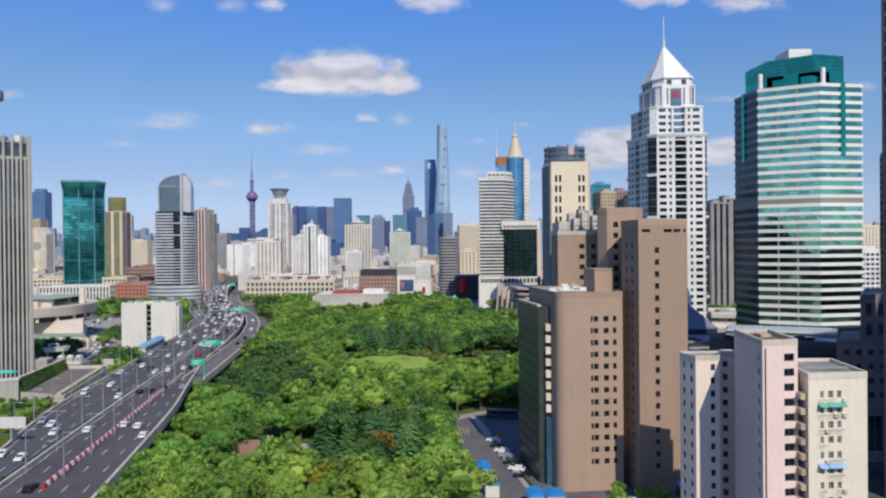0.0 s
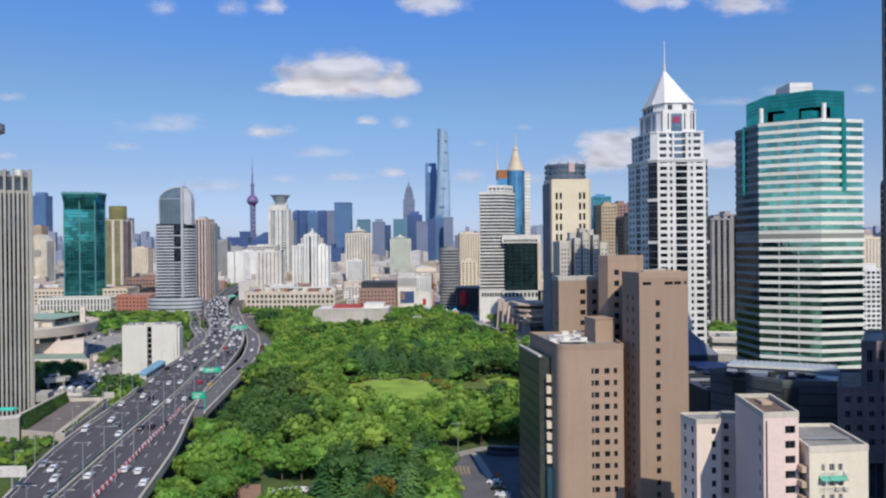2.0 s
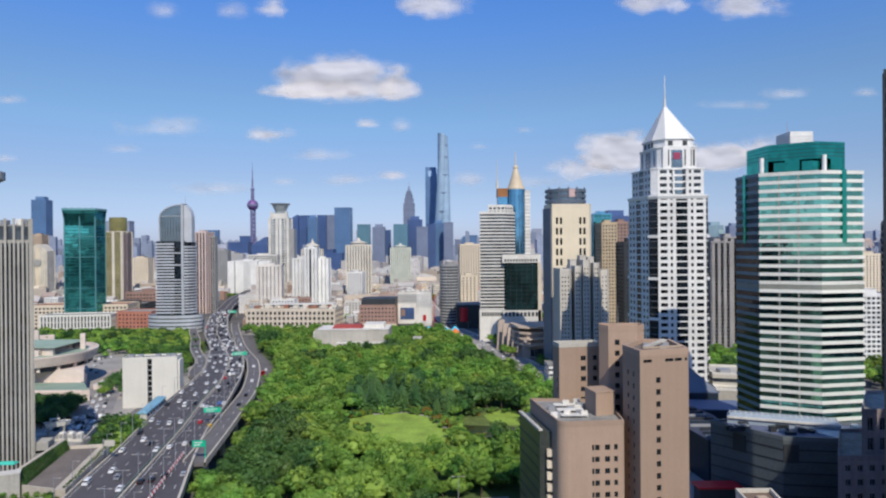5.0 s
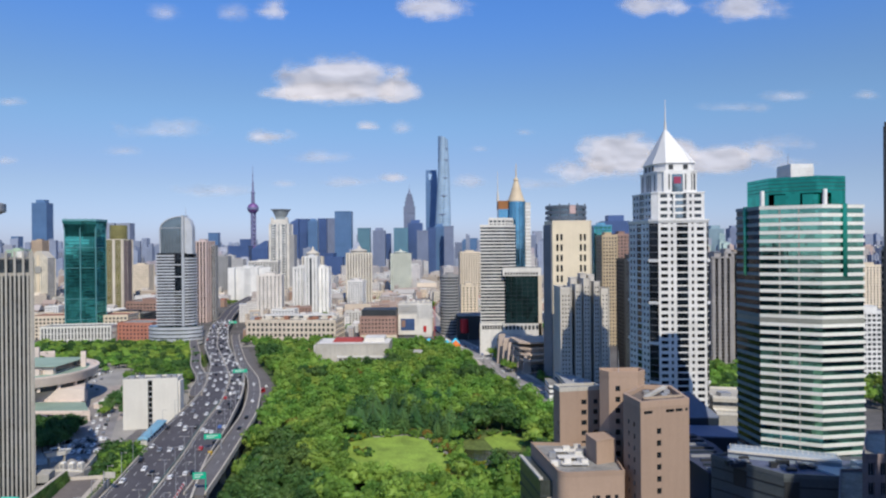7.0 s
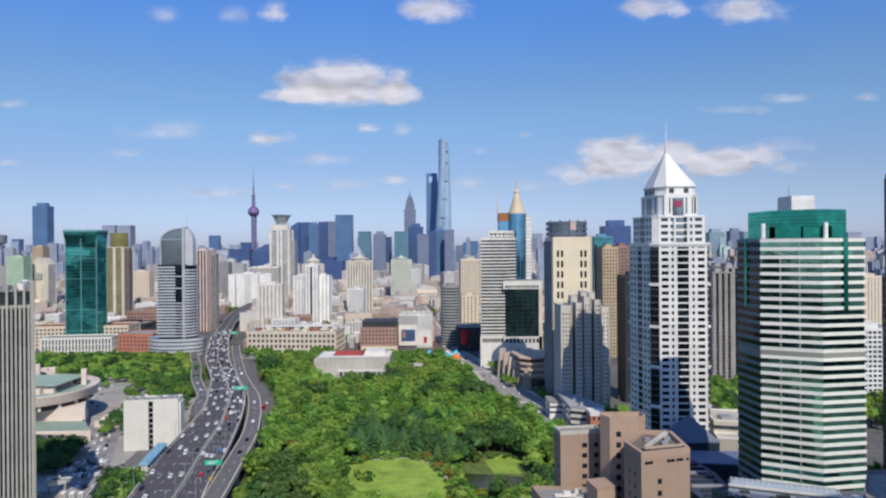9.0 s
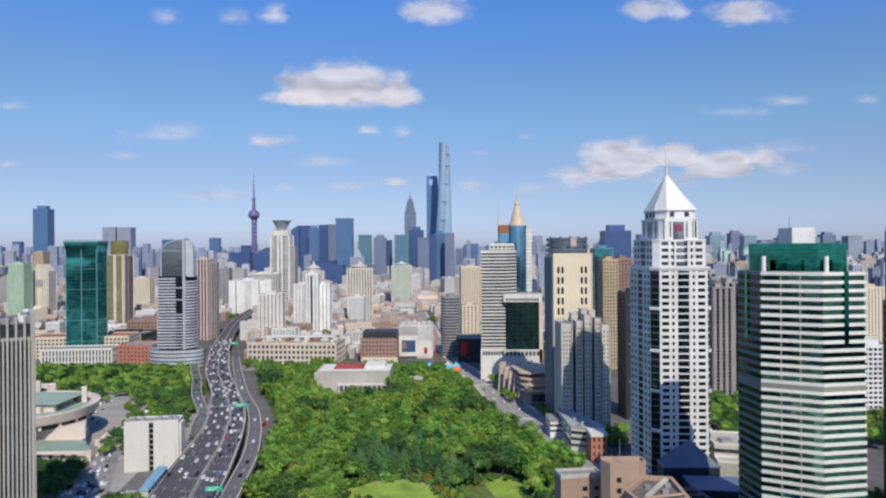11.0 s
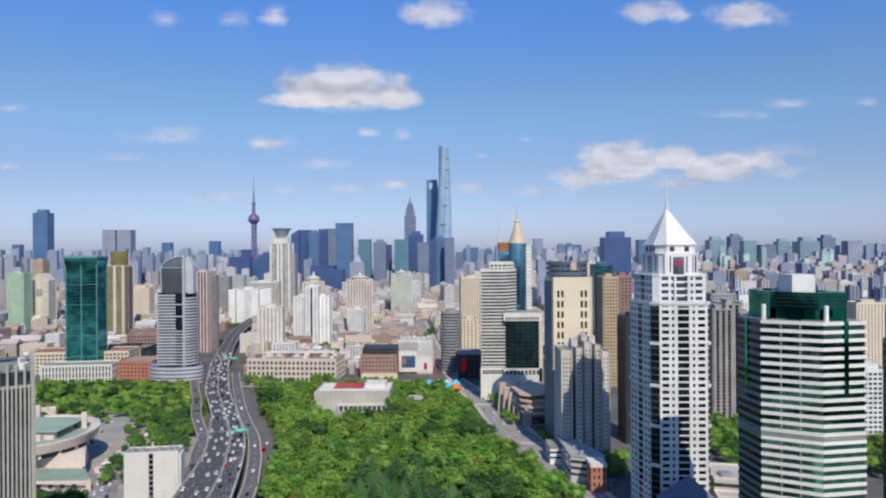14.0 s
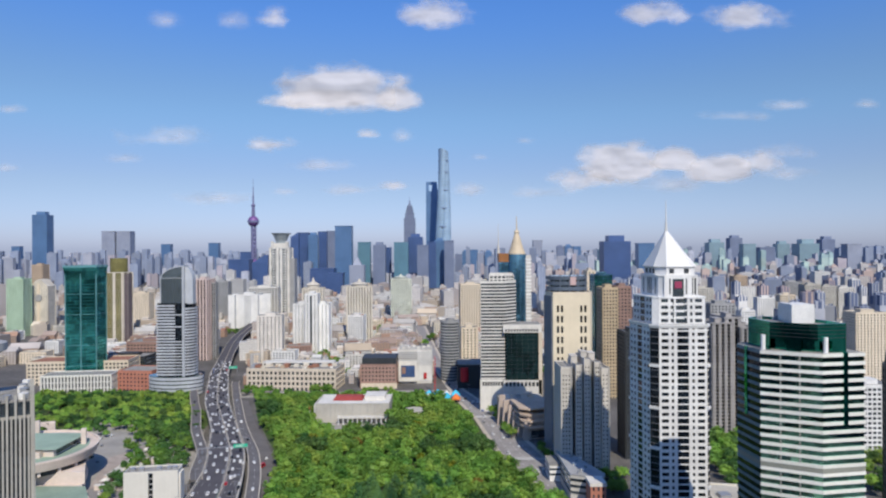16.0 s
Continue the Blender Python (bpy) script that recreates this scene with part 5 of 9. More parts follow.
def arched_tower():
    ob = root("arched_tower", -299, 745, 0, "grey banded tower with glazed arched crown", "tower")
    base = circle(29.5, 40, -1, 3, 17)
    part("podium_glazing", prisms((base, 0, 22)), SMOKE, ob)
    band = finish("floor_band", prisms((grow(base, 0.5), 0, 2.9)), BANDMETAL)
    for k in range(5):
        share("floor_band", band, ob, pose(0, 0, k * 4.2 + 1.4))
    pts = [(-17.4, -9), (12, -9), (17, -7), (20.5, -2), (21.6, 4), (20, 12), (-15, 12)]
    fh = 3.3
    part("glazing", prisms((grow(pts, -0.5), 22, 103)), BLACKGLASS, ob)
    left_ = finish("floor_band", prisms(([(-17.9, -9.7), (2.7, -9.7), (2.7, 12), (-15.5, 12)], 0, 1.75)), BANDMETAL)
    right_ = finish("floor_band", prisms(([(11.5, -9.7), (17.4, -7.7), (21.1, -2.3), (22.2, 4), (20.5, 12), (11.5, 12)], 0, 1.75)), BANDMETAL)
    for k in range(24):
        share("floor_band", left_, ob, pose(0, 0, 23.2 + k * fh))
        if k < 23:
            share("floor_band", right_, ob, pose(0, 0, 23.2 + k * fh))
    for k in (*range(0, 12), 16, 20):
        part("slot_slab", boxes((2.6, 11.6, -9.2, -7, 23.4 + k * fh, 24.6 + k * fh)), BANDMETAL, ob)
    # tall arched slab: a quarter ellipse up to the spine, a tighter curve beyond it
    def slab(prof, y0, y1, name, m, label=""):
        bm = bmesh.new()
        lo, hi = [bm.verts.new((x, y0, z)) for x, z in prof], [bm.verts.new((x, y1, z)) for x, z in prof]
        bm.faces.new(lo)
        bm.faces.new(hi[::-1])
        for i in range(len(prof)):
            j = (i + 1) % len(prof)
            bm.faces.new((lo[i], hi[i], hi[j], lo[j]))
        part(name, bm, m, ob, label)
    arc = [(-13.9 + 25 * (1 - math.cos(t)), 129 + 14.3 * math.sin(t)) for t in np.linspace(0, math.pi / 2, 11)]
    slab([(-13.9, 102)] + arc + [(11.1, 102)], -7.5, 4, "arched_crown", SMOKE, "arched grey glass crown")
    curve = [(12, 143.3)] + [(12 + 9.7 * math.sin(t), 128 + 15.3 * math.cos(t)) for t in np.linspace(0.2, math.pi / 2, 8)]
    slab([(12, 102)] + curve + [(21.7, 102)], -7.2, 2, "rounded_shoulder", BANDMETAL, "pale metal rounded shoulder")
    # pale rim of the arch
    for a, b in zip([(-13.9, 102)] + arc, arc):
        d = Vector((b[0] - a[0], b[1] - a[1]))
        part("crown_edge", prisms((circle(0.75, 6), 0, d.length)), BANDMETAL, ob).matrix_local = Matrix.Translation((a[0], -7.6, a[1])) @ pose(0, 0, 0, 0, math.degrees(math.atan2(d.x, d.y)), 0)
    part("crown_transom", boxes((-13.9, 11, -7.9, -7.4, 130.4, 131)), BANDMETAL, ob)
    for k in range(7):
        x = -10.8 + k * 3.1
        part("mullion", boxes((x - 0.16, x + 0.16, -7.75, -7.4, 102, 130.5)), DARKMETAL, ob)
    part("spine", boxes((10.9, 13.3, -10.4, 4, 22, 144.5)), BANDMETAL, ob, "pale metal spine")
    rise(ob, 12.1, 0, 144.5, 154, 0.3, STEEL)


arched_tower()

tower("residential_tower", "pink-brown striped tower with stepped dark top", quad(-353, 985, 20, 22, -12), 118, 34, 5.0, surface("pink_cladding", (0.66, 0.52, 0.47), 0.7), BLACKGLASS, sp=0.1, pw=0.42, out=1.2)
ob = root("residential_tower", -340, 992, 0, "slim grey stair tower beside the striped one", "tower")
framed(ob, rect(6, 12), 0, 112, 33, 3, GREY, BLACKGLASS, 0.3, 0.4, 0.4, split=False)
cap(ob, rect(6, 12), 112, GREY)
tower("office_block", "white slab block with curved dark roof screen", quad(-402, 1385, 46, 40, 4), 69, 17, 60, WHITE, SMOKE, sp=0.78, pw=0.7)
tower("office_block", "pale stepped block behind the white slab", quad(-385, 1440, 60, 40, 4), 80, 20, 6, OFFWHITE, GLASS)
tower("apartment_tower", "white apartment tower with dense small windows", quad(-240, 928, 31, 24, 5), 70, 23, 5.2, surface("worn_white_tile", (0.74, 0.69, 0.63), 0.8, var=0.2, streak=0.15), SMOKE, sp=0.5, pw=0.62, out=1.1)
for dx, w, hh in ((-17, 20, 78), (2, 16, 94), (16, 17, 78)):
    ob = tower("apartment_tower", "white stepped apartment tower with dark slots", quad(-199 + dx, 1003 + abs(dx), w, 22, 0), hh, round(hh / 3.1), 5.0, WHITE, SMOKE, sp=0.55, pw=0.66, out=1.3, group="white apartment cluster")
    if hh > 90:
        part("stair_slot", boxes((-1.6, 1.6, -13.2, -10.6, 0, 92)), GLASS, ob, "dark glazed stair slot")
        for sx in (-2.3, 2.3):
            part("stair_pier", boxes((sx - 0.7, sx + 0.7, -13.8, -10.6, 0, 97)), WHITE, ob)


def domed(name, label, pts, h, floors, wall, glass, dome=10):
    ob = tower(name, label, pts, h, floors, 4.6, wall, glass, sp=0.32, pw=0.6, out=1.0, plant=False)
    w = max(abs(x) for x, y in local(pts)[2])
    part("crown_drum", lathe([(w * 0.62, h), (w * 0.62, h + dome * 0.55), (w * 0.7, h + dome * 0.6), (w * 0.45, h + dome * 0.9), (w * 0.16, h + dome * 1.2), (0.5, h + dome * 1.9)], 20), wall, ob)
    return ob


domed("apartment_tower", "beige apartment tower with ribbed shaft and crown", quad(-142, 1130, 41, 34, 6), 98, 32, IVORY, SMOKE, 7)
domed("apartment_tower", "cream apartment tower with domed roof lantern", quad(-96, 1512, 44, 36, 6), 93, 30, surface("pale_green_stone", (0.6, 0.62, 0.52), 0.8), SMOKE, 6)
domed("hotel_tower", "pale stone tower with pointed cupola", quad(-232, 1190, 34, 30, 6), 92, 28, IVORY, GLASS, 10)


def bund_tower():
    ob = root("office_tower", -382, 1575, 0, "pale stone tower with flared lotus crown", "tower")
    framed(ob, rect(42, 40), 0, 165, 46, 9, OFFWHITE, SMOKE, 0.3, 0.62, 0.8, split=False)
    cap(ob, rect(42, 40), 165, OFFWHITE)
    part("shoulder", boxes((-15, 15, -14, 14, 165, 176)), OFFWHITE, ob)
    for x in (-10.5, 10.5):
        part("window_shaft", boxes((x - 3.6, x + 3.6, -21.6, -20.4, 4, 162)), SMOKE, ob, "dark glazed window shaft")
        for k in range(26):
            part("shaft_slab", boxes((x - 3.7, x + 3.7, -21.9, -21.2, 6 + k * 6, 8.4 + k * 6)), OFFWHITE, ob)
    part("side_wing", boxes((22, 34, -14, 16, 0, 140)), GREY, ob)
    part("lotus_crown", lathe([(12, 176), (13, 182), (19, 195), (24, 199.5), (22, 199.6), (15, 190)], 16), surface("crown_metal", (0.4, 0.45, 0.46), 0.5, 0.4), ob)
    for x in (-17, 17):
        part("corner_turret", boxes((x - 3, x + 3, -18, -12, 165, 180)), OFFWHITE, ob)


bund_tower()

# ---- row behind the park ----
ob = tower("cream_terrace", "long cream commercial terrace with arcaded windows", [(-226, 768), (-124, 760), (-120, 800), (-224, 806)], 24, 4, 5.2, BONE, GLASS, sp=0.42, pw=0.44, out=0.9, plant=False, category="building")
cr = random.Random(12)
for k in range(46):
    a, b, s = cr.uniform(-49, 49), cr.uniform(-16, 16), cr.uniform(0.8, 2.6)
    part("roof_unit", boxes((a - s, a + s, b - s * 0.8, b + s * 0.8, 24, 24.6 + s)), cr.choice([IVORY, OFFWHITE, STEEL, TILE, TAN, BONE, PALE]), ob)
part("upper_storey", boxes((-40, 44, 2, 18, 24, 28.5)), OFFWHITE, ob)
part("upper_glazing", boxes((-38, 42, 1.8, 2.1, 25, 27.6)), GLASS, ob)
for k in range(9):
    part("roof_room", boxes((-46 + k * 11, -40 + k * 11, -8 + (k % 3) * 4, 2 + (k % 3) * 4, 24, 27 + k % 2)), IVORY if k % 3 else TILE, ob)
ob = tower("brick_building", "brown brick building with dark glazed attic", [(-96, 772), (-56, 772), (-54, 808), (-94, 808)], 27, 6, 4.0, ROSE, GLASS, sp=0.6, pw=0.5, plant=False, category="building")
part("attic", boxes((-20, 20, -17, 17, 27, 35)), DARKMETAL, ob)
part("arcade", boxes((-20.8, 20.8, -19.2, -17.8, 0, 6)), CREAM, ob)
ob = root("cinema", -40, 800, 0, "pale commercial building with a dark framed screen", "building")
part("wall", boxes((-14, 26, 0, 34, 0, 40)), OFFWHITE, ob)
for k in range(7):
    part("floor_band", boxes((-14.3, 26.3, -0.5, 30, 22 + k * 2.4, 23.2 + k * 2.4)), GREY, ob)
part("roof", boxes((-13.6, 25.6, 0.6, 33.6, 40.02, 40.4)), PALE, ob)
for k in range(6):
    part("roof_unit", boxes((-10 + k * 6, -7 + k * 6, 6 + (k % 3) * 8, 10 + (k % 3) * 8, 40.4, 42.5)), OFFWHITE, ob)
for k in range(8):
    part("pier", boxes((9 + k * 2.3, 10 + k * 2.3, -0.8, 1, 3, 40)), WHITE, ob)
part("screen_frame", boxes((-14, 8, -3.2, 0, 3, 27)), OFFWHITE, ob)
part("screen", boxes((-11, 5.5, -3.4, -3.19, 8, 22)), surface("display_sheet", (0.05, 0.09, 0.2), 0.35, var=0.5, big=0.12), ob, "dark blue display")
part("screen_panel", boxes((-10, -5.5, -3.46, -3.38, 12, 20)), ROSE, ob)
part("banner", boxes((16, 19.5, -1.6, -0.9, 6, 13)), RED, ob)
tower("office_tower", "round-fronted grey office tower with floor bands", circle(11.5, 20, 8, 822), 72, 20, 4, GREY, GLASS, sp=0.45, pw=0.05)
tower("office_tower", "cream stone tower beside the avenue", quad(47, 1185, 34, 30, 4), 98, 28, 4.2, CREAM, GLASS, sp=0.5, pw=0.55)
tower("office_building", "cream tower block with dark centre slot", quad(34, 905, 20, 24, 4), 55, 15, 5, CREAM, GLASS, sp=0.5, pw=0.55)
ob = root("shop_building", 24, 770, 0, "dark shop building with red rounded sign", "building")
part("wall", boxes((-8, 20, 0, 40, 0, 27)), DARKMETAL, ob)
part("sign", lathe([(4.2, 8), (4.6, 10), (4.6, 22), (4.2, 24)], 20), RED, ob, "red rounded sign")
part("roof", boxes((-8.2, 20.2, -0.2, 40.2, 27, 27.6)), ROOFING, ob)


# ---- concert hall in the park ----
def hall():
    ob = root("concert_hall", -87, 632, 0, "pale grey hall with red roof panel and colonnade", "building")
    ob.matrix_world = pose(-85, 620, 0) @ Matrix.Diagonal((0.95, 1, 0.92, 1))
    part("wall", boxes((-36, 36, 0, 42, 0, 18.6)), PALE, ob)
    for k in range(11):
        part("wall_joint", boxes((-36 + k * 7.2 - 0.12, -36 + k * 7.2 + 0.12, -0.12, 0.2, 5, 18.6)), GREY, ob)
    part("side_wing", boxes((-39, -36, 6, 36, 0, 17)), OFFWHITE, ob)
    part("parapet", boxes((-36.2, 36.2, -0.2, 0.5, 18.6, 19.6), (-36.2, -35.5, 0.5, 42, 18.6, 19.6), (35.5, 36.2, 0.5, 42, 18.6, 19.6)), PALE, ob)
    part("roof", boxes((-35.5, 35.5, 0.5, 42, 18.5, 18.9)), OFFWHITE, ob)
    part("red_roof", prisms(([(-22, 14), (8, 14), (8, 36), (-22, 36)], 18.9, 22, [(-20, 20), (6, 20), (6, 30), (-20, 30)])), REDROOF, ob, "red sheet roof")
    part("stage_house", boxes((10, 30, 16, 38, 18.9, 23)), OFFWHITE, ob)
    part("portico", boxes((-14, 34, -7, 0, 6.2, 7.4)), OFFWHITE, ob)
    col = finish("column", lathe([(0.7, 0), (0.55, 0.4), (0.5, 6.2)], 10), WHITE)
    for k in range(11):
        share("column", col, ob, pose(-13 + k * 4.6, -6.2, 0))
    a = root("pavilion", -136, 648, 0, "small white pavilion with red roof", "building")
    part("wall", boxes((-7, 7, 0, 9, 0, 6)), WHITE, a)
    part("roof", prisms((rect(15, 11, 0, 4.5), 6, 8.5, rect(8, 2, 0, 4.5))), REDROOF, a)
    c = root("glass_pavilion", -28, 640, 0, "low curved pale entrance pavilion", "building")
    part("wall", prisms((circle(9, 20), 0, 7)), OFFWHITE, c)
    part("roof", prisms((circle(10, 20), 7, 7.6)), PALE, c)


hall()


# ---- towers along the street ----
def striped_pair():
    ob = tower("office_tower", "office tower of thin white floor bands", [(37.5, 664), (61, 664), (73, 676), (73, 700), (40, 700)], 128, 39, 8, OFFWHITE, GLASS, sp=0.42, pw=0.05, out=0.6, split=True, piers=False, plant=False)
    lp = local([(37.5, 664), (61, 664), (73, 676), (73, 700), (40, 700)])[2]
    framed(ob, [(x * 0.7 + 3, y * 0.7) for x, y in lp], 128, 7, 2, 4, OFFWHITE, GLASS, 0.4, 0.3, 0.4, split=False)
    cap(ob, [(x * 0.7 + 3, y * 0.7) for x, y in lp], 135, OFFWHITE)
    part("base_frieze", prisms((grow(lp, 1.2), 0, 31)), OFFWHITE, ob, "white arcaded base")
    for k in range(9):
        part("base_opening", boxes((lp[0][0] + 1 + k * 2.6, lp[0][0] + 2.8 + k * 2.6, lp[0][1] - 1.4, lp[0][1] - 1.0, 25, 29)), DARKMETAL, ob)
    b = root("glass_block", 78, 672, 0, "black glass office block in a pale frame", "building")
    part("glazing", boxes((-16, 16, -12, 12, 31, 78)), NIGHTGREEN, b)
    part("frame_top", boxes((-19, 19, -13, 13, 78, 86)), OFFWHITE, b)
    part("frame_side", boxes((16, 19.5, -13, 13, 0, 78)), CREAM, b)
    part("frame_base", boxes((-19, 19, -13, 13, 0, 31)), OFFWHITE, b)
    for k in range(12):
        part("opening", boxes((-17 + k * 2.8, -15.2 + k * 2.8, -13.2, -12.9, 79.2, 81.6)), DARKMETAL, b)
    for k in range(9):
        part("opening", boxes((-17 + k * 3.8, -14.6 + k * 3.8, -13.2, -12.9, 25, 29)), DARKMETAL, b)
    for k in range(5):
        part("mullion", boxes((-10.8 + k * 5.4, -10.6 + k * 5.4, -12.15, -11.9, 31, 78)), DARKMETAL, b)
    for k in range(11):
        part("transom", boxes((-16, 16, -12.12, -11.9, 34 + k * 4.1, 34.2 + k * 4.1)), DARKMETAL, b)
    part("roof", boxes((-18.6, 18.6, -12.6, 12.6, 86, 86.3)), ROOFING, b)


striped_pair()


def cone_tower():
    ob = root("cone_tower", 79, 715, 0, "blue glass cylinder tower with gold cone roof", "tower")
    part("shaft", prisms((circle(10.2, 36), 0, 155)), SKYGLASS, ob, "blue glass cylinder")
    for k in range(14):
        a = 2 * math.pi * k / 14
        part("mullion", boxes((-0.2, 0.2, -0.2, 0.2, 0, 155)), BLUEGLASS, ob).matrix_local = pose(10.2 * math.cos(a), 10.2 * math.sin(a), 0, 0, 0, math.degrees(a))
    part("cone_roof", lathe([(9.4, 155), (9.4, 156.2), (7.6, 160), (4.8, 169), (2.7, 176), (2.4, 177), (2.9, 178.5), (2.0, 180.5), (0.8, 181), (0.3, 196)], 32), GOLD, ob, "gold cone roof")
    part("flank", boxes((9, 14.4, -6, 14, 0, 154)), OFFWHITE, ob)
    band = finish("floor_band", boxes((8.6, 14.8, -6.4, 14.4, 0, 1.4)), WHITE)
    for k in range(38):
        share("floor_band", band, ob, pose(0, 0, 12 + k * 3.7))
    part("wing", boxes((-19.5, -9.6, -6, 14, 0, 147)), SKYGLASS, ob)
    part("wing_head", boxes((-19.8, -9.4, -6.3, 14, 147, 156)), COPPER, ob, "copper clad head")
    part("mast", prisms((circle(1.6, 10, -19.4, 4), 156, 166, circle(0.8, 10, -19.4, 4)), (circle(0.5, 8, -19.4, 4), 166, 188, circle(0.2, 8, -19.4, 4))), OFFWHITE, ob)


cone_tower()


def cream_slab():
    ob = root("hotel_tower", 99, 536, 0, "cream slab tower with dark cylinder crown", "tower")
    pts = [(-13.2, -14), (16, -14), (18.5, -9), (18, 16), (-14, 16), (-17, 2)]
    h = 126
    # window pairs two storeys high, in four columns
    cols = [(u, 1.8, 0.0, 5.2, 6.0, 8.1, 14) for u in (3.9, 7.1, 22.2, 25.4)]
    walled(ob, pts, 0, h, surface("pale_yellow_cream", (0.74, 0.64, 0.47), 0.85, var=0.08, streak=0.06), {0: cols}, plain=True, glass=BLACKGLASS, reveal=0.5)
    part("side_cladding", prisms(([(-14.4, -13.6), (-13.4, -14.2), (-17.2, 2.2), (-18.0, 1.8)], 0, h - 2)), surface("slate_flank", (0.2, 0.21, 0.23), 0.7), ob, "slate grey flank")
    cap(ob, pts, h, CREAM)
    # oval crown with dark stacked rings and gaps
    part("crown_glazing", prisms((circle(15.0, 40, 0, 0, 12.4), h, h + 13.4)), SMOKE, ob)
    ringed = surface("crown_grey", (0.13, 0.16, 0.2), 0.5, 0.3)
    for k in range(3):
        part("crown_band", prisms((circle(16.4, 40, 0, 0, 13.6), h + 2.2 + k * 4.2, h + 4.8 + k * 4.2)), ringed, ob)
    for k in range(5):
        part("crown_post", boxes((-14 + k * 7 - 0.5, -14 + k * 7 + 0.5, -14.1 + abs(k - 2) ** 2 * 1.9, -12.9 + abs(k - 2) ** 2 * 1.9, h + 1, h + 14.6)), ringed, ob)
    part("crown_sign", boxes((0.5, 5, -14.4, -13.6, h + 6.5, h + 13)), surface("sign_red_white", (0.6, 0.42, 0.4), 0.6), ob)


cream_slab()


def stepped_flats():
    ob = root("apartment_tower", 97.5, 482, 0, "pale grey stepped apartment tower with deep vertical recesses", "tower")
    st = 3.0
    wall = surface("pale_grey_render", (0.6, 0.56, 0.5), 0.85, var=0.08, streak=0.1)
    for x0, x1, y0, h in ((-15.4, -7.9, -15, 77), (-5.4, -1.6, -18, 79), (0.6, 5.2, -16, 83), (7.4, 11.0, -18.5, 81), (13.2, 18.6, -14, 76)):
        w = x1 - x0
        pts = [(x0, y0), (x1, y0), (x1, 14), (x0, 14)]
        n = int(h / st) - 1
        us = (w * 0.22, w * 0.5, w * 0.78) if w > 6 else (w * 0.28, w * 0.72)
        walled(ob, pts, 0, h, wall, {0: [(u, 0.75, 0.9, 2.2, 1.5, st, n) for u in us], 3: [(6 + 5 * k, 1.1, 0.9, 2.3, 1.5, st, n) for k in range(2)]}, plain=True, glass=BLACKGLASS)
        cap(ob, pts, h, wall, parapet=1.2)
        # full-height fins that frame each bay
        for x in (x0, x1):
            part("fin", boxes((x - 0.25, x + 0.25, y0 - 0.9, y0 + 2, 0, h + 1.8)), wall, ob)
    # back wall of the recesses, darkened in colour for their shade
    part("recess_wall", boxes((-8, 13, -8, 12, 0, 76)), surface("recess_grey", (0.13, 0.13, 0.13), 0.9), ob)
    for x, z in ((-4, 84), (3, 87), (8.5, 86)):
        part("lift_house", boxes((x - 2.2, x + 2.2, -4, 6, 76, z)), wall, ob)
        part("lift_house_cap", boxes((x - 2.5, x + 2.5, -4.3, 6.3, z, z + 0.4)), wall, ob)
    rise(ob, 3, 0, 87, 92, 0.2, STEEL)


stepped_flats()


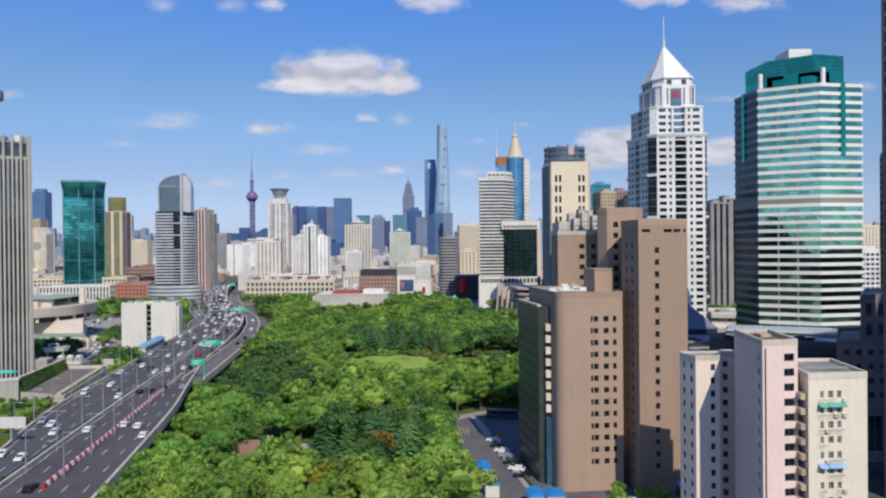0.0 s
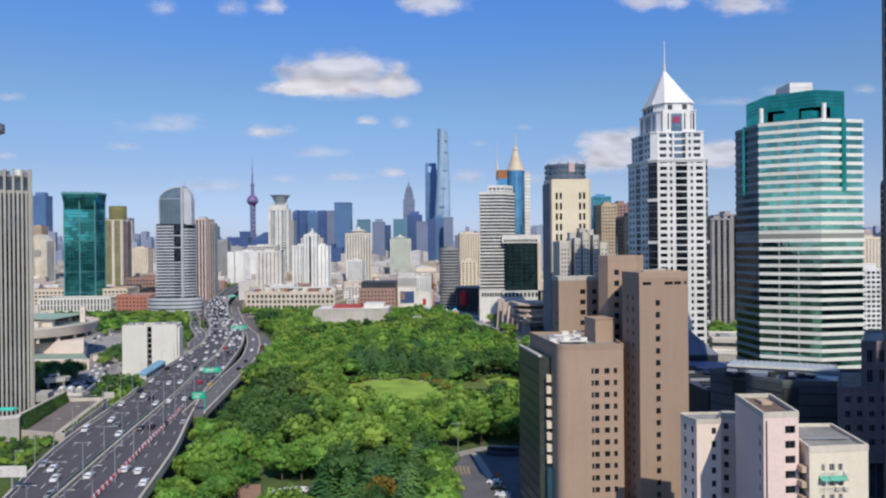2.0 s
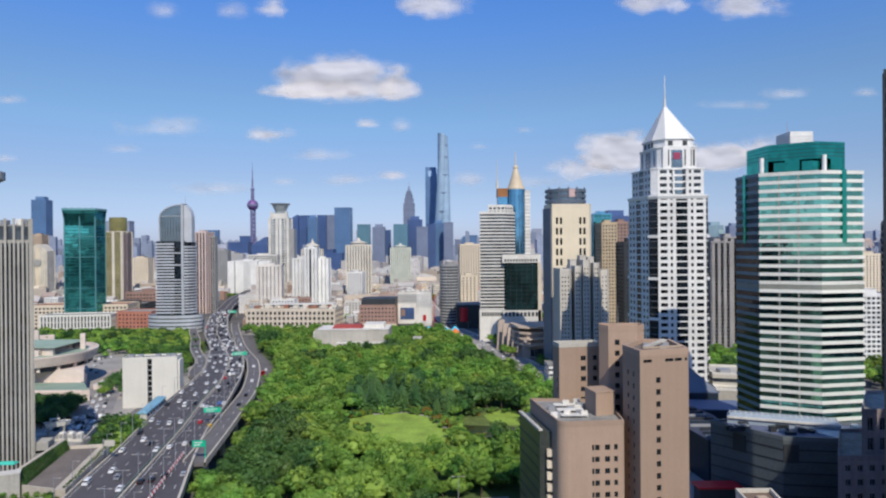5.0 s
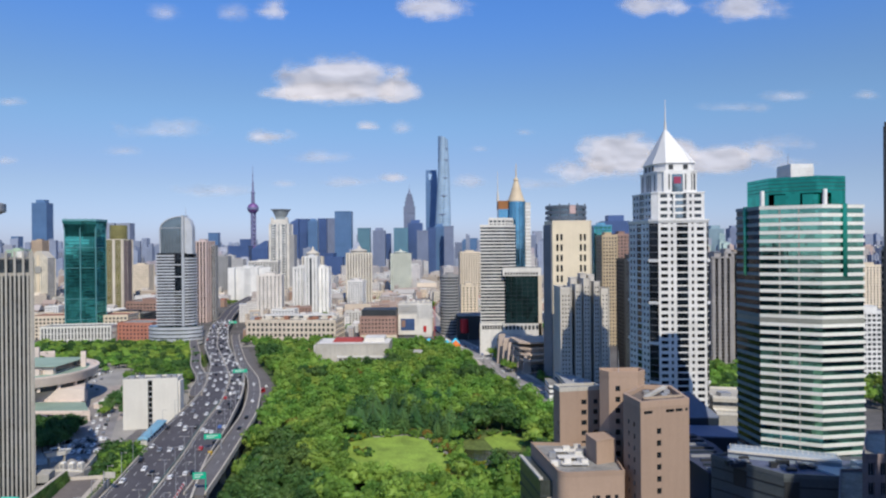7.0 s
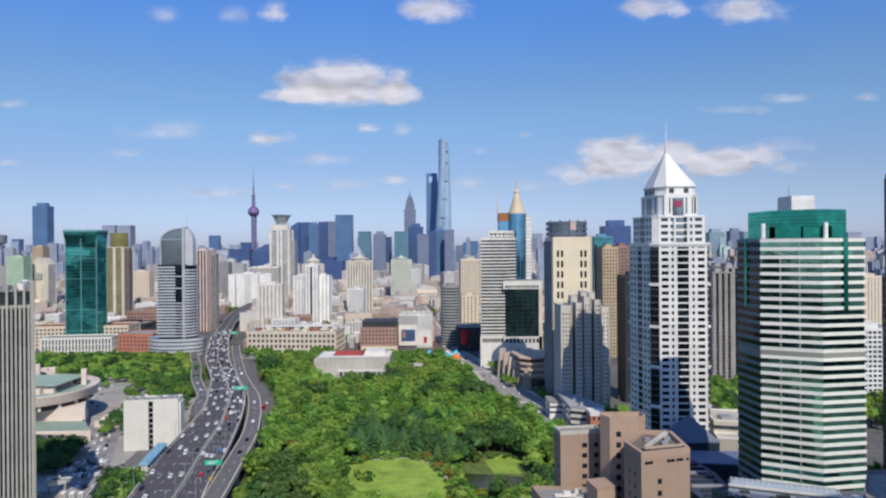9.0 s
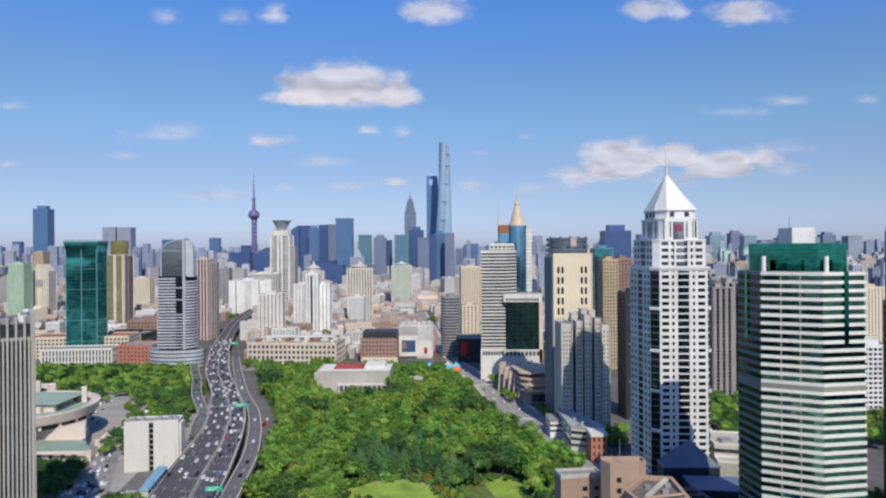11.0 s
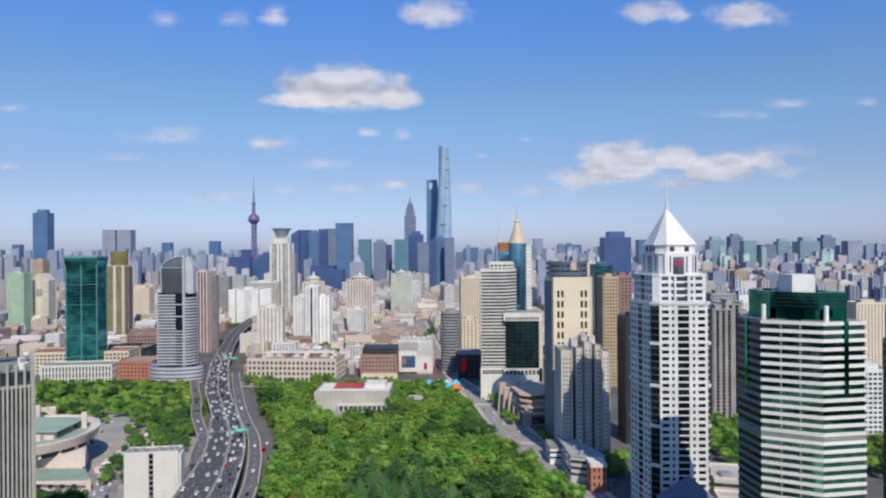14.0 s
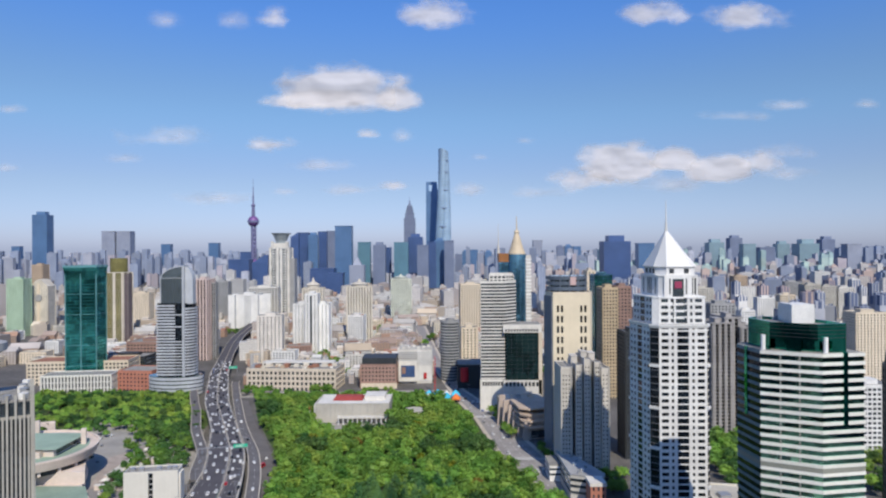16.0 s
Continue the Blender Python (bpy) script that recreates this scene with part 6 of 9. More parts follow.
def street_row():
    ob = root("shop_row", 0, 0, 0, "long low shop row with flat grey roof", "building")
    pts = [(81, 428), (99.5, 420), (103, 428), (90, 470), (80, 478)]
    part("wall", prisms((pts, 0, 16)), OFFWHITE, ob)
    part("roof", prisms((grow(pts, 0.25), 16, 16.6)), GREY, ob)
    for k in range(3):
        part("window_band", prisms((grow(pts, 0.15), 4.2 + k * 4, 6 + k * 4)), GLASS, ob)
    for k in range(7):
        part("roof_unit", boxes((86 + (k % 3) * 3, 88 + (k % 3) * 3, 428 + k * 5.5, 430.5 + k * 5.5, 16.6, 18)), OFFWHITE if k % 2 else STEEL, ob)
    br = root("brick_building", 94, 413, 0, "red brick corner building with white cornice", "building")
    part("wall", boxes((-4.5, 5, -5, 8, 0, 15.5)), BRICK, br)
    part("cornice", boxes((-4.9, 5.4, -5.4, 8.4, 15.5, 17.5)), OFFWHITE, br)
    for k in range(3):
        for x in (-2.6, 0.4, 3.2):
            part("window", boxes((x - 0.6, x + 0.6, -5.15, -4.9, 4 + k * 4.4, 6.2 + k * 4.4)), GLASS, br)
    w = root("low_white_house", 75, 468, 0, "low white corner house", "building")
    part("wall", boxes((-2, 8, -6, 14, 0, 11)), WHITE, w)
    part("roof", boxes((-2.3, 8.3, -6.3, 14.3, 11, 11.6)), ROOFING, w)
    part("window_band", boxes((-2.1, 8.1, -6.1, 14.1, 4, 5.4), (-2.1, 8.1, -6.1, 14.1, 7.6, 9)), GLASS, w)
    # stepped stone building
    s = root("stone_building", 0, 0, 0, "grey stone cultural building with layered tan canopies", "building")
    body = [(50, 616), (60, 588), (69, 560), (93, 566), (98, 620)]
    rosy = surface("rosy_stone", (0.5, 0.41, 0.35), 0.85, var=0.15, streak=0.12)
    part("wall", prisms((grow(body, -2.5), 0, 20)), rosy, s)
    part("lower_glazing", prisms((grow(body, -2.2), 1, 7)), GLASS, s)
    part("rear_hall", prisms(([(52, 622), (60, 596), (92, 606), (94, 650), (52, 650)], 0, 19)), rosy, s)
    part("rear_roof", prisms((grow([(52, 622), (60, 596), (92, 606), (94, 650), (52, 650)], 0.3), 19, 19.6)), PALE, s)
    for k in range(9):
        part("roof_unit", boxes((58 + (k % 3) * 11, 62 + (k % 3) * 11, 612 + (k // 3) * 12, 617 + (k // 3) * 12, 19.6, 21.4 + k % 2)), (OFFWHITE, STEEL, TAN)[k % 3], s)
    for k in range(4):
        f = k / 4
        lay = [(52 + 6 * f + 3, 606 - 8 * f), (66 - 3 * f, 562 + 9 * f), (72, 556 + 10 * f), (96 - 3 * f, 563 + 9 * f), (92, 610)]
        part("canopy", prisms((lay, 10.5 + k * 4.6, 11.9 + k * 4.6)), surface("tan_canopy", (0.52, 0.41, 0.32), 0.8), s, "tan layered canopy")
    for k in range(6):
        x, y = 51.5 + 3.4 * k, 612 - 10.2 * k
        h = 27 - 2.4 * k
        part("fin_wall", prisms(([(x - 2.6, y - 1.2), (x + 5, y + 0.6), (x + 4.6, y + 2.2), (x - 3, y + 0.4)], 0, h, [(x - 0.6, y - 0.7), (x + 5, y + 0.6), (x + 4.6, y + 2.2), (x - 1, y + 0.9)])), rosy, s)


street_row()

tower("office_tower", "ochre tower with gridded windows", quad(178, 725, 16, 22, 4), 118, 32, 3.4, OCHRE, GLASS, sp=0.5, pw=0.5)
tower("office_tower", "rose-brown tower with gridded windows", quad(193.5, 728, 15, 22, 4), 119, 33, 3.4, ROSE, GLASS, sp=0.5, pw=0.5)
tower("office_tower", "pale teal glass tower", quad(182, 770, 20, 24, 0), 130, 36, 5, SKYGLASS, TEALGLASS, sp=0.2, pw=0.1)
# shade is built into the dark wall colour of this tower
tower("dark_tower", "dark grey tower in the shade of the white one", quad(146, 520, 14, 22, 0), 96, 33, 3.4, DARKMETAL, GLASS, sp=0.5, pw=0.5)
SLABGREY = surface("slab_render", (0.36, 0.34, 0.33), 0.85, streak=0.12)
for x, y, w, hh in ((239, 585, 15, 96), (250, 590, 11, 100), (260, 584, 9, 92)):
    tower("apartment_tower", "grey slab apartment tower with deep vertical recesses", quad(x, y, w, 26, 0), hh, 31, 4.4, SLABGREY, BLACKGLASS, sp=0.06, pw=0.5, out=2.4, group="grey apartment slabs")
tower("office_block", "cream block with tall framed windows", quad(345, 640, 34, 30, 0), 62, 16, 4, CREAM, SMOKE, sp=0.35, pw=0.4)
tower("office_block", "white mid-rise block with red roof room", quad(330, 520, 22, 24, 0), 55, 15, 3.6, WHITE, GLASS)


# ---- skyline across the river ----
def pearl_tower():
    ob = root("broadcast_tower", -822, 2892, 0, "broadcast tower of mauve spheres on columns", "tower")
    for k in range(3):
        a = 2 * math.pi * k / 3 + 0.5
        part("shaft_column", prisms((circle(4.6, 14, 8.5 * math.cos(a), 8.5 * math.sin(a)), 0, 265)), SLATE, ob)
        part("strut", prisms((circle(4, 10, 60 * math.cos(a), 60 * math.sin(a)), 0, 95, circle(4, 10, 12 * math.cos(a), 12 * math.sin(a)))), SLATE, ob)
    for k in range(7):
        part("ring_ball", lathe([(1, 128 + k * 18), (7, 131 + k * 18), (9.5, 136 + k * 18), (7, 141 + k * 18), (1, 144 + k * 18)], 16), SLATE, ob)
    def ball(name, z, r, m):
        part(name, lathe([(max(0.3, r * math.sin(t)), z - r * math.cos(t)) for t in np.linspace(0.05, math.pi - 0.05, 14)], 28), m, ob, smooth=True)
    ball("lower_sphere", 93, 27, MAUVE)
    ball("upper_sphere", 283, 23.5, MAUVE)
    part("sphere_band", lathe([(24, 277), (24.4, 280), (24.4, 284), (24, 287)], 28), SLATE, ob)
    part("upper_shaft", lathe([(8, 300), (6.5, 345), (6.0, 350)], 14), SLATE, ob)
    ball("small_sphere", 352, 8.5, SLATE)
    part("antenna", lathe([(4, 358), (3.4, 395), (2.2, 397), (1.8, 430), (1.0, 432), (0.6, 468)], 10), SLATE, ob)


pearl_tower()
# distance haze mixed into these base colours, bluer and paler than bare glass
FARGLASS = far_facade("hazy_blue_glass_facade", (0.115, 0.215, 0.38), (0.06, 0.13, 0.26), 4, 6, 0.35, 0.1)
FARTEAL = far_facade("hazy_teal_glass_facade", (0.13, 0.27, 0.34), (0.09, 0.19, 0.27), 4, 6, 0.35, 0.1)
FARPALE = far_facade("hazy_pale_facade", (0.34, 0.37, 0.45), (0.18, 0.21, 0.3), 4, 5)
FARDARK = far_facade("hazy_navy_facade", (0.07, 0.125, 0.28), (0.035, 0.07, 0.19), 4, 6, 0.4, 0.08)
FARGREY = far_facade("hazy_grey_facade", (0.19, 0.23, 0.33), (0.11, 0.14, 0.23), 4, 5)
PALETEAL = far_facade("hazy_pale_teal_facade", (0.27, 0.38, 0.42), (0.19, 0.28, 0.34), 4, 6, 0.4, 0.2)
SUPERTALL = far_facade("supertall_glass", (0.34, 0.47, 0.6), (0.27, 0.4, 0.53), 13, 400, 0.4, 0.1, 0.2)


def supertalls():
    # twisting tapered tower
    ob = root("supertall_tower", 4, 3175, 0, "twisting tapered glass supertall tower", "tower")
    bm = bmesh.new()
    rows = []
    for k in range(45):
        z = 628 * k / 44
        f = k / 44
        r = 47 * (1 - f) + 22.5 * f
        r -= 2.0 * math.sin(math.pi * f)
        tw = radians(120 * f + 30)
        row = []
        for i in range(36):
            a = 2 * math.pi * i / 36
            rr_ = r * (1 + 0.09 * math.cos(3 * a))
            notch = 1 - 0.12 * math.exp(-((a - math.pi) / 0.13) ** 2)
            row.append(bm.verts.new((rr_ * notch * math.cos(a + tw), rr_ * notch * math.sin(a + tw), z + (8 * math.cos(a - 1.0) if k == 44 else 0))))
        rows.append(row)
    for a, b in zip(rows, rows[1:]):
        for i in range(36):
            bm.faces.new((a[i], a[(i + 1) % 36], b[(i + 1) % 36], b[i]))
    bm.faces.new(rows[-1])
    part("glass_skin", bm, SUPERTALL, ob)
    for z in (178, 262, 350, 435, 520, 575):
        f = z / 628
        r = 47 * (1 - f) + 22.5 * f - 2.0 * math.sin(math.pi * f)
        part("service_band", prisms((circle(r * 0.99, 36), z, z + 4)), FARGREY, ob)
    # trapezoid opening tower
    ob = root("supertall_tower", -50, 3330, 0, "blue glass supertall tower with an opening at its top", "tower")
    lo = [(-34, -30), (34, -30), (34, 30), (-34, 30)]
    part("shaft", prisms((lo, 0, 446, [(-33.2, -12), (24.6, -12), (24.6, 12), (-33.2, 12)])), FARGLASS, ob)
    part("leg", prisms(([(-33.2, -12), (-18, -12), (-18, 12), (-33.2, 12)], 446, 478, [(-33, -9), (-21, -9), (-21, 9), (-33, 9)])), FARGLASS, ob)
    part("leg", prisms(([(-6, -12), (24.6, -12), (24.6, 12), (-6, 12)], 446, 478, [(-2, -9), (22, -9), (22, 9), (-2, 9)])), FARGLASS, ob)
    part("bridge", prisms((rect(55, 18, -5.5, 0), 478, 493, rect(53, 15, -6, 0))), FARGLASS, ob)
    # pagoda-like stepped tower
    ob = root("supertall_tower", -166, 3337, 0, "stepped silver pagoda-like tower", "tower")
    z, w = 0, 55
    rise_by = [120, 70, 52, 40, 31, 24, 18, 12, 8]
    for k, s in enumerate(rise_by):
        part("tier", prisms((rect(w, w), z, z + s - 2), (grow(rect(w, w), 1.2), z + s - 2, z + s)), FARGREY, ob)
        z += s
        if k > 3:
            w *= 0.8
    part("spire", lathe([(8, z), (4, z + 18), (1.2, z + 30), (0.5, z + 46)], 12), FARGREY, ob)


supertalls()


def far_tower(x, y, w, h, m, label, crown=None):
    ob = root("far_tower", x, y + w * 0.4, 0, label, "tower", "far skyline")
    part("shaft", prisms((rect(w, w * 0.8), 0, h)), m, ob)
    if crown == "slope":
        part("crown", prisms((rect(w * 0.98, w * 0.7), h, h + w * 0.5, [(w * 0.3, -w * 0.3), (w * 0.49, -w * 0.3), (w * 0.49, w * 0.3), (w * 0.3, w * 0.3)])), m, ob)
    elif crown == "step":
        part("crown", boxes((-w * 0.3, w * 0.3, -w * 0.25, w * 0.25, h, h + w * 0.22)), m, ob)
    elif crown == "spire":
        part("crown", prisms((rect(w * 0.6, w * 0.6), h, h + w * 0.5, rect(w * 0.1, w * 0.1)), (circle(1.5, 6), h + w * 0.5, h + w * 1.0)), m, ob)
    else:
        part("roof_edge", prisms((grow(rect(w, w * 0.8), 0.8), h, h + 4)), m, ob)


BLUE, TEAL_, PALEBLUE, NAVY = "blue glass tower of the far skyline", "teal glass tower of the far skyline", "pale tower of the far skyline", "navy glass tower of the far skyline"
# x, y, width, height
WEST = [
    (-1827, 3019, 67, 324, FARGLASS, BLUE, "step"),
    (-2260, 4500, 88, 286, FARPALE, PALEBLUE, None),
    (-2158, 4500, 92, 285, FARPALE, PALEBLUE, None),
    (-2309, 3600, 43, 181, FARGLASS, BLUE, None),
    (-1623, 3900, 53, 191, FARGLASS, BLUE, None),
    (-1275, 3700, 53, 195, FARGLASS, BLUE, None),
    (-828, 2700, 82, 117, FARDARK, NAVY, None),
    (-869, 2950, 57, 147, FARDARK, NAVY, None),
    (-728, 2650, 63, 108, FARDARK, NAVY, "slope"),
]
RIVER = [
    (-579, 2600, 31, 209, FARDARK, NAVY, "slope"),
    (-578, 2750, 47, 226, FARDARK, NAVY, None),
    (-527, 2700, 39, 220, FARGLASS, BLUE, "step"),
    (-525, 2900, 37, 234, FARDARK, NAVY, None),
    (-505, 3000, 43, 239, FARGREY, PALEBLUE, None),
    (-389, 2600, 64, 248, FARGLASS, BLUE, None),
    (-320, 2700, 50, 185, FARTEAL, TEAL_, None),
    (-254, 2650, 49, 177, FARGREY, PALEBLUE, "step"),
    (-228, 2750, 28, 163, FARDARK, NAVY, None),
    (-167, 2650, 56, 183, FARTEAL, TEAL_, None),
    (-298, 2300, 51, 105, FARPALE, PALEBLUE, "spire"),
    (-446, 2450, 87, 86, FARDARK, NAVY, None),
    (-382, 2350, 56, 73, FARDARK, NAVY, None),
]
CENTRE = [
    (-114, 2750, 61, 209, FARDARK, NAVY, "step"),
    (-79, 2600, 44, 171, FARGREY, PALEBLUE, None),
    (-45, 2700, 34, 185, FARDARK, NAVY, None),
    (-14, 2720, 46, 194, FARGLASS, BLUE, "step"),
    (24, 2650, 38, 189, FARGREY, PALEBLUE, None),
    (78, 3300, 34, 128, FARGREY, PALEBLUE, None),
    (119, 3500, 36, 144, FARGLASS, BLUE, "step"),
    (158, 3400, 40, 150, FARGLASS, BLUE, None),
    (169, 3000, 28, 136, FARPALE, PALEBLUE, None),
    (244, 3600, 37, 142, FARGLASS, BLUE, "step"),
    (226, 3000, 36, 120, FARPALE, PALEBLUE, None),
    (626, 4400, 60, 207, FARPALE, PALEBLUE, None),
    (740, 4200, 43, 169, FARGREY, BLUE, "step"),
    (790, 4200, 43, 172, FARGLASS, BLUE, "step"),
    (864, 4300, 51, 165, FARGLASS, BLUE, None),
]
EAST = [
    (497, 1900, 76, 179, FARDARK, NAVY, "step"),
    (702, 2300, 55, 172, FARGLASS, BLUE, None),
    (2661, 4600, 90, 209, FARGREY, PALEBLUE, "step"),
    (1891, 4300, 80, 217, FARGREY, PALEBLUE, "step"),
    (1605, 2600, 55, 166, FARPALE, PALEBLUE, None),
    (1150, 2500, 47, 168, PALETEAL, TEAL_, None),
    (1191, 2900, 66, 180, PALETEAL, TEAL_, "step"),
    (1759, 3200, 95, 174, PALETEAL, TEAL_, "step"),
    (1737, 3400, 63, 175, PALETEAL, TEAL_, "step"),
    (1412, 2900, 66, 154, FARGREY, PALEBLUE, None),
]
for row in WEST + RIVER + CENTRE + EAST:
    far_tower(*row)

# towers in the middle distance
for x, y, w, h, m, g_, lab in (
    (-804, 1250, 30, 108, surface("pale_green_render", (0.42, 0.56, 0.4), 0.8), GLASS, "pale green apartment tower"),
    (-914, 1500, 23, 129, TAN, GLASS, "tan tower with gabled top"),
    (-593, 1300, 35, 77, CREAM, GLASS, "cream mid-rise block"),
    (-485, 1450, 32, 91, GREY, GLASS, "grey office tower"),
    (200, 900, 9, 130, CREAM, GLASS, "slim cream tower"),
    (670, 1500, 28, 95, TAN, GLASS, "tan apartment tower"),
    (818, 1700, 35, 88, ROSE, GLASS, "rose apartment tower"),
    (789, 1500, 38, 81, GREY, SMOKE, "grey apartment tower"),
    (749, 1350, 31, 83, PALE, SMOKE, "pale apartment tower"),
    (782, 1350, 29, 80, PALE, SMOKE, "pale apartment tower"),
    (817, 1350, 31, 77, OFFWHITE, SMOKE, "off-white apartment tower"),
    (514, 800, 36, 81, CREAM, SMOKE, "cream framed block"),
    (319, 760, 27, 96, GREY, GLASS, "grey slab block with white roof frame"),
    (427, 1100, 37, 93, PALE, SMOKE, "pale apartment slab"),
):
    tower("mid_tower", lab + " of the middle distance", quad(x, y + 14, w, 26, 0), h, max(4, round(h / 3.2)), 3.8, m, g_, sp=0.48, pw=0.5, group="middle-distance towers")


# ---- city filler ----
def clear_of(x, y, m=10):
    """Away from the roads, the park and the named buildings."""
    if y < 1490 and fl(y) - 26 - m < x < fr(y) + 16 + m:
        return False
    if y < 1390 and sl(y) - 10 - m < x < sr(y) + 8 + m:
        return False
    for o in PLACED:
        if abs(x - o[0]) < o[2] + m and abs(y - o[1]) < o[3] + m:
            return False
    if y < 745 and -300 < x < 70:
        return False
    if y < 745 and x < -150:
        return False
    return True


bpy.context.view_layer.update()
PLACED = []
for o in list(scene.objects):
    if o.type == "EMPTY" and o.get("category") in ("tower", "building", "museum"):
        cs = [c.matrix_world @ Vector(b) for c in o.children_recursive if c.type == "MESH" for b in c.bound_box]
        if cs:
            xs, ys = [c.x for c in cs], [c.y for c in cs]
            PLACED.append(((min(xs) + max(xs)) / 2, (min(ys) + max(ys)) / 2, (max(xs) - min(xs)) / 2, (max(ys) - min(ys)) / 2))

rnd = random.Random(11)
HOUSE = [OFFWHITE, CREAM, IVORY, WHITE, PALE, GREY, ROSE, WHITE]
count = 0
for i in range(1500):
    D = rnd.uniform(790, 1450)
    x = rnd.uniform(-0.70, 0.70) * D
    if count >= 130 or not clear_of(x, D, 15):
        continue
    w, d = rnd.uniform(16, 40), rnd.uniform(14, 28)
    right = x / D > 0.2
    if right and rnd.random() < 0.45 or rnd.random() < 0.05:
        h, w, lab = rnd.uniform(45, 80), rnd.uniform(18, 28), "apartment tower among lower houses"
    else:
        h, lab = rnd.uniform(9, 26), "low city house with cluttered roof"
    if -0.12 < x / D < 0.06:
        h = min(h, 24)
    PLACED.append((x, D, w / 2, d / 2))
    wall = rnd.choice(HOUSE)
    ob = tower("city_house", lab, quad(x, D, w, d, rnd.uniform(-14, 14)), h, max(2, round(h / 3.3)), 4.0, wall, GLASS, sp=0.5, pw=0.5, plant=h > 30, roof=rnd.choice([ROOFING, ROOFING, TILE, PALE, OFFWHITE]), category="house", group="city houses")
    for k in range(rnd.randint(1, 3)):
        a, b, s = rnd.uniform(-w * 0.3, w * 0.3), rnd.uniform(-d * 0.3, d * 0.3), rnd.uniform(1, 3.4)
        part("roof_unit", boxes((a - s, a + s, b - s * 0.7, b + s * 0.7, h, h + s)), rnd.choice([OFFWHITE, STEEL, TAN, TILE]), ob)
    count += 1


def far_city(name, label, n, d0, d1, heights, m, spread=0.72, seed=1, lo=-1.0, widths=(14, 42)):
    """Distant blocks that nobody could count."""
    r = random.Random(seed)
    verts, faces = [], []
    for i in range(n):
        D = d0 + (d1 - d0) * r.random() ** 0.8
        x = r.uniform(lo if lo > -1 else -spread, spread) * D
        if not clear_of(x, D, 2 if widths[1] < 20 else 6):
            continue
        w, d = r.uniform(*widths), r.uniform(widths[0], widths[1] * 0.7)
        h = r.uniform(*heights) if r.random() < 0.85 else heights[1] * r.uniform(1.0, 1.3)
        if -0.16 < x / D < 0.02 and D > 1400:
            h = min(h, 60)
        a = r.uniform(-0.3, 0.3)
        turned = lambda px, py, z: (x + px * math.cos(a) - py * math.sin(a), D + px * math.sin(a) + py * math.cos(a), z)
        blocks = [(0, 0, w, d, 0, h)]
        pitched = h < 24 and r.random() < 0.4
        if not pitched:
            blocks.append((r.uniform(-0.2, 0.2) * w, r.uniform(-0.2, 0.2) * d, w * r.uniform(0.25, 0.55), d * r.uniform(0.3, 0.6), h, h + r.uniform(1.5, 5)))
            for _ in range(r.randint(0, 3)):
                q = r.uniform(1.2, 3.2)
                blocks.append((r.uniform(-0.38, 0.38) * w, r.uniform(-0.38, 0.38) * d, q, q * 1.3, h, h + r.uniform(0.8, 2.4)))
        for ox, oy, bw, bd, z0, z1 in blocks:
            b = len(verts)
            for z in (z0, z1):
                verts += [turned(ox + px, oy + py, z) for px, py in rect(bw, bd)]
            faces += [(b, b + 1, b + 5, b + 4), (b + 1, b + 2, b + 6, b + 5), (b + 2, b + 3, b + 7, b + 6), (b + 3, b, b + 4, b + 7), (b + 4, b + 5, b + 6, b + 7)]
        if pitched:
            b, e = len(verts), min(w, d) * 0.32
            verts += [turned(px * 1.06, py * 1.06, h + 0.05) for px, py in rect(w, d)] + [turned(-w * 0.5, 0, h + e), turned(w * 0.5, 0, h + e)]
            faces += [(b, b + 1, b + 5, b + 4), (b + 2, b + 3, b + 4, b + 5), (b + 3, b, b + 4), (b + 1, b + 2, b + 5)]
    me = bpy.data.meshes.new(name)
    me.from_pydata(verts, [], faces)
    me.materials.append(m)
    tagged(new(name, me), label, "city", kind="stuff")


def rear_city(name, label, n, m, seed, heights, x_reach=620):
    """Unseen blocks added behind and beside the viewpoint for reflections, clear of the expressway and of everything in
    front.
    """
    r = random.Random(seed)
    verts, faces, kept = [], [], []
    for i in range(n * 6):
        x, y = r.uniform(-x_reach, x_reach), r.uniform(-760, 40)
        w, d = r.uniform(18, 46), r.uniform(16, 34)
        h = r.uniform(*heights)
        if y > -60:
            h = min(h, 24)
            if abs(x) < 0.8 * max(y, 0) + 150:
                continue
        if len(kept) >= n or fl(max(y, -300)) - 40 < x < fr(max(y, -300)) + 26 or abs(x) < 45 and y > -110:
            continue
        if any(abs(x - a) < (w + c) / 2 + 6 and abs(y - b) < (d + e) / 2 + 6 for a, b, c, e in REAR):
            continue
        kept.append((x, y, w, d))
        REAR.append((x, y, w, d))
        for k, z0, z1 in ((1, 0, h), (0.5, h, h + r.uniform(2, 6))):
            b = len(verts)
            for z in (z0, z1):
                verts += [(x + px, y + py, z) for px, py in rect(w * k, d * k)]
            faces += [(b, b + 1, b + 5, b + 4), (b + 1, b + 2, b + 6, b + 5), (b + 2, b + 3, b + 7, b + 6), (b + 3, b, b + 4, b + 7), (b + 4, b + 5, b + 6, b + 7)]
    me = bpy.data.meshes.new(name)
    me.from_pydata(verts, [], faces)
    me.materials.append(m)
    tagged(new(name, me), label, "city", kind="stuff")


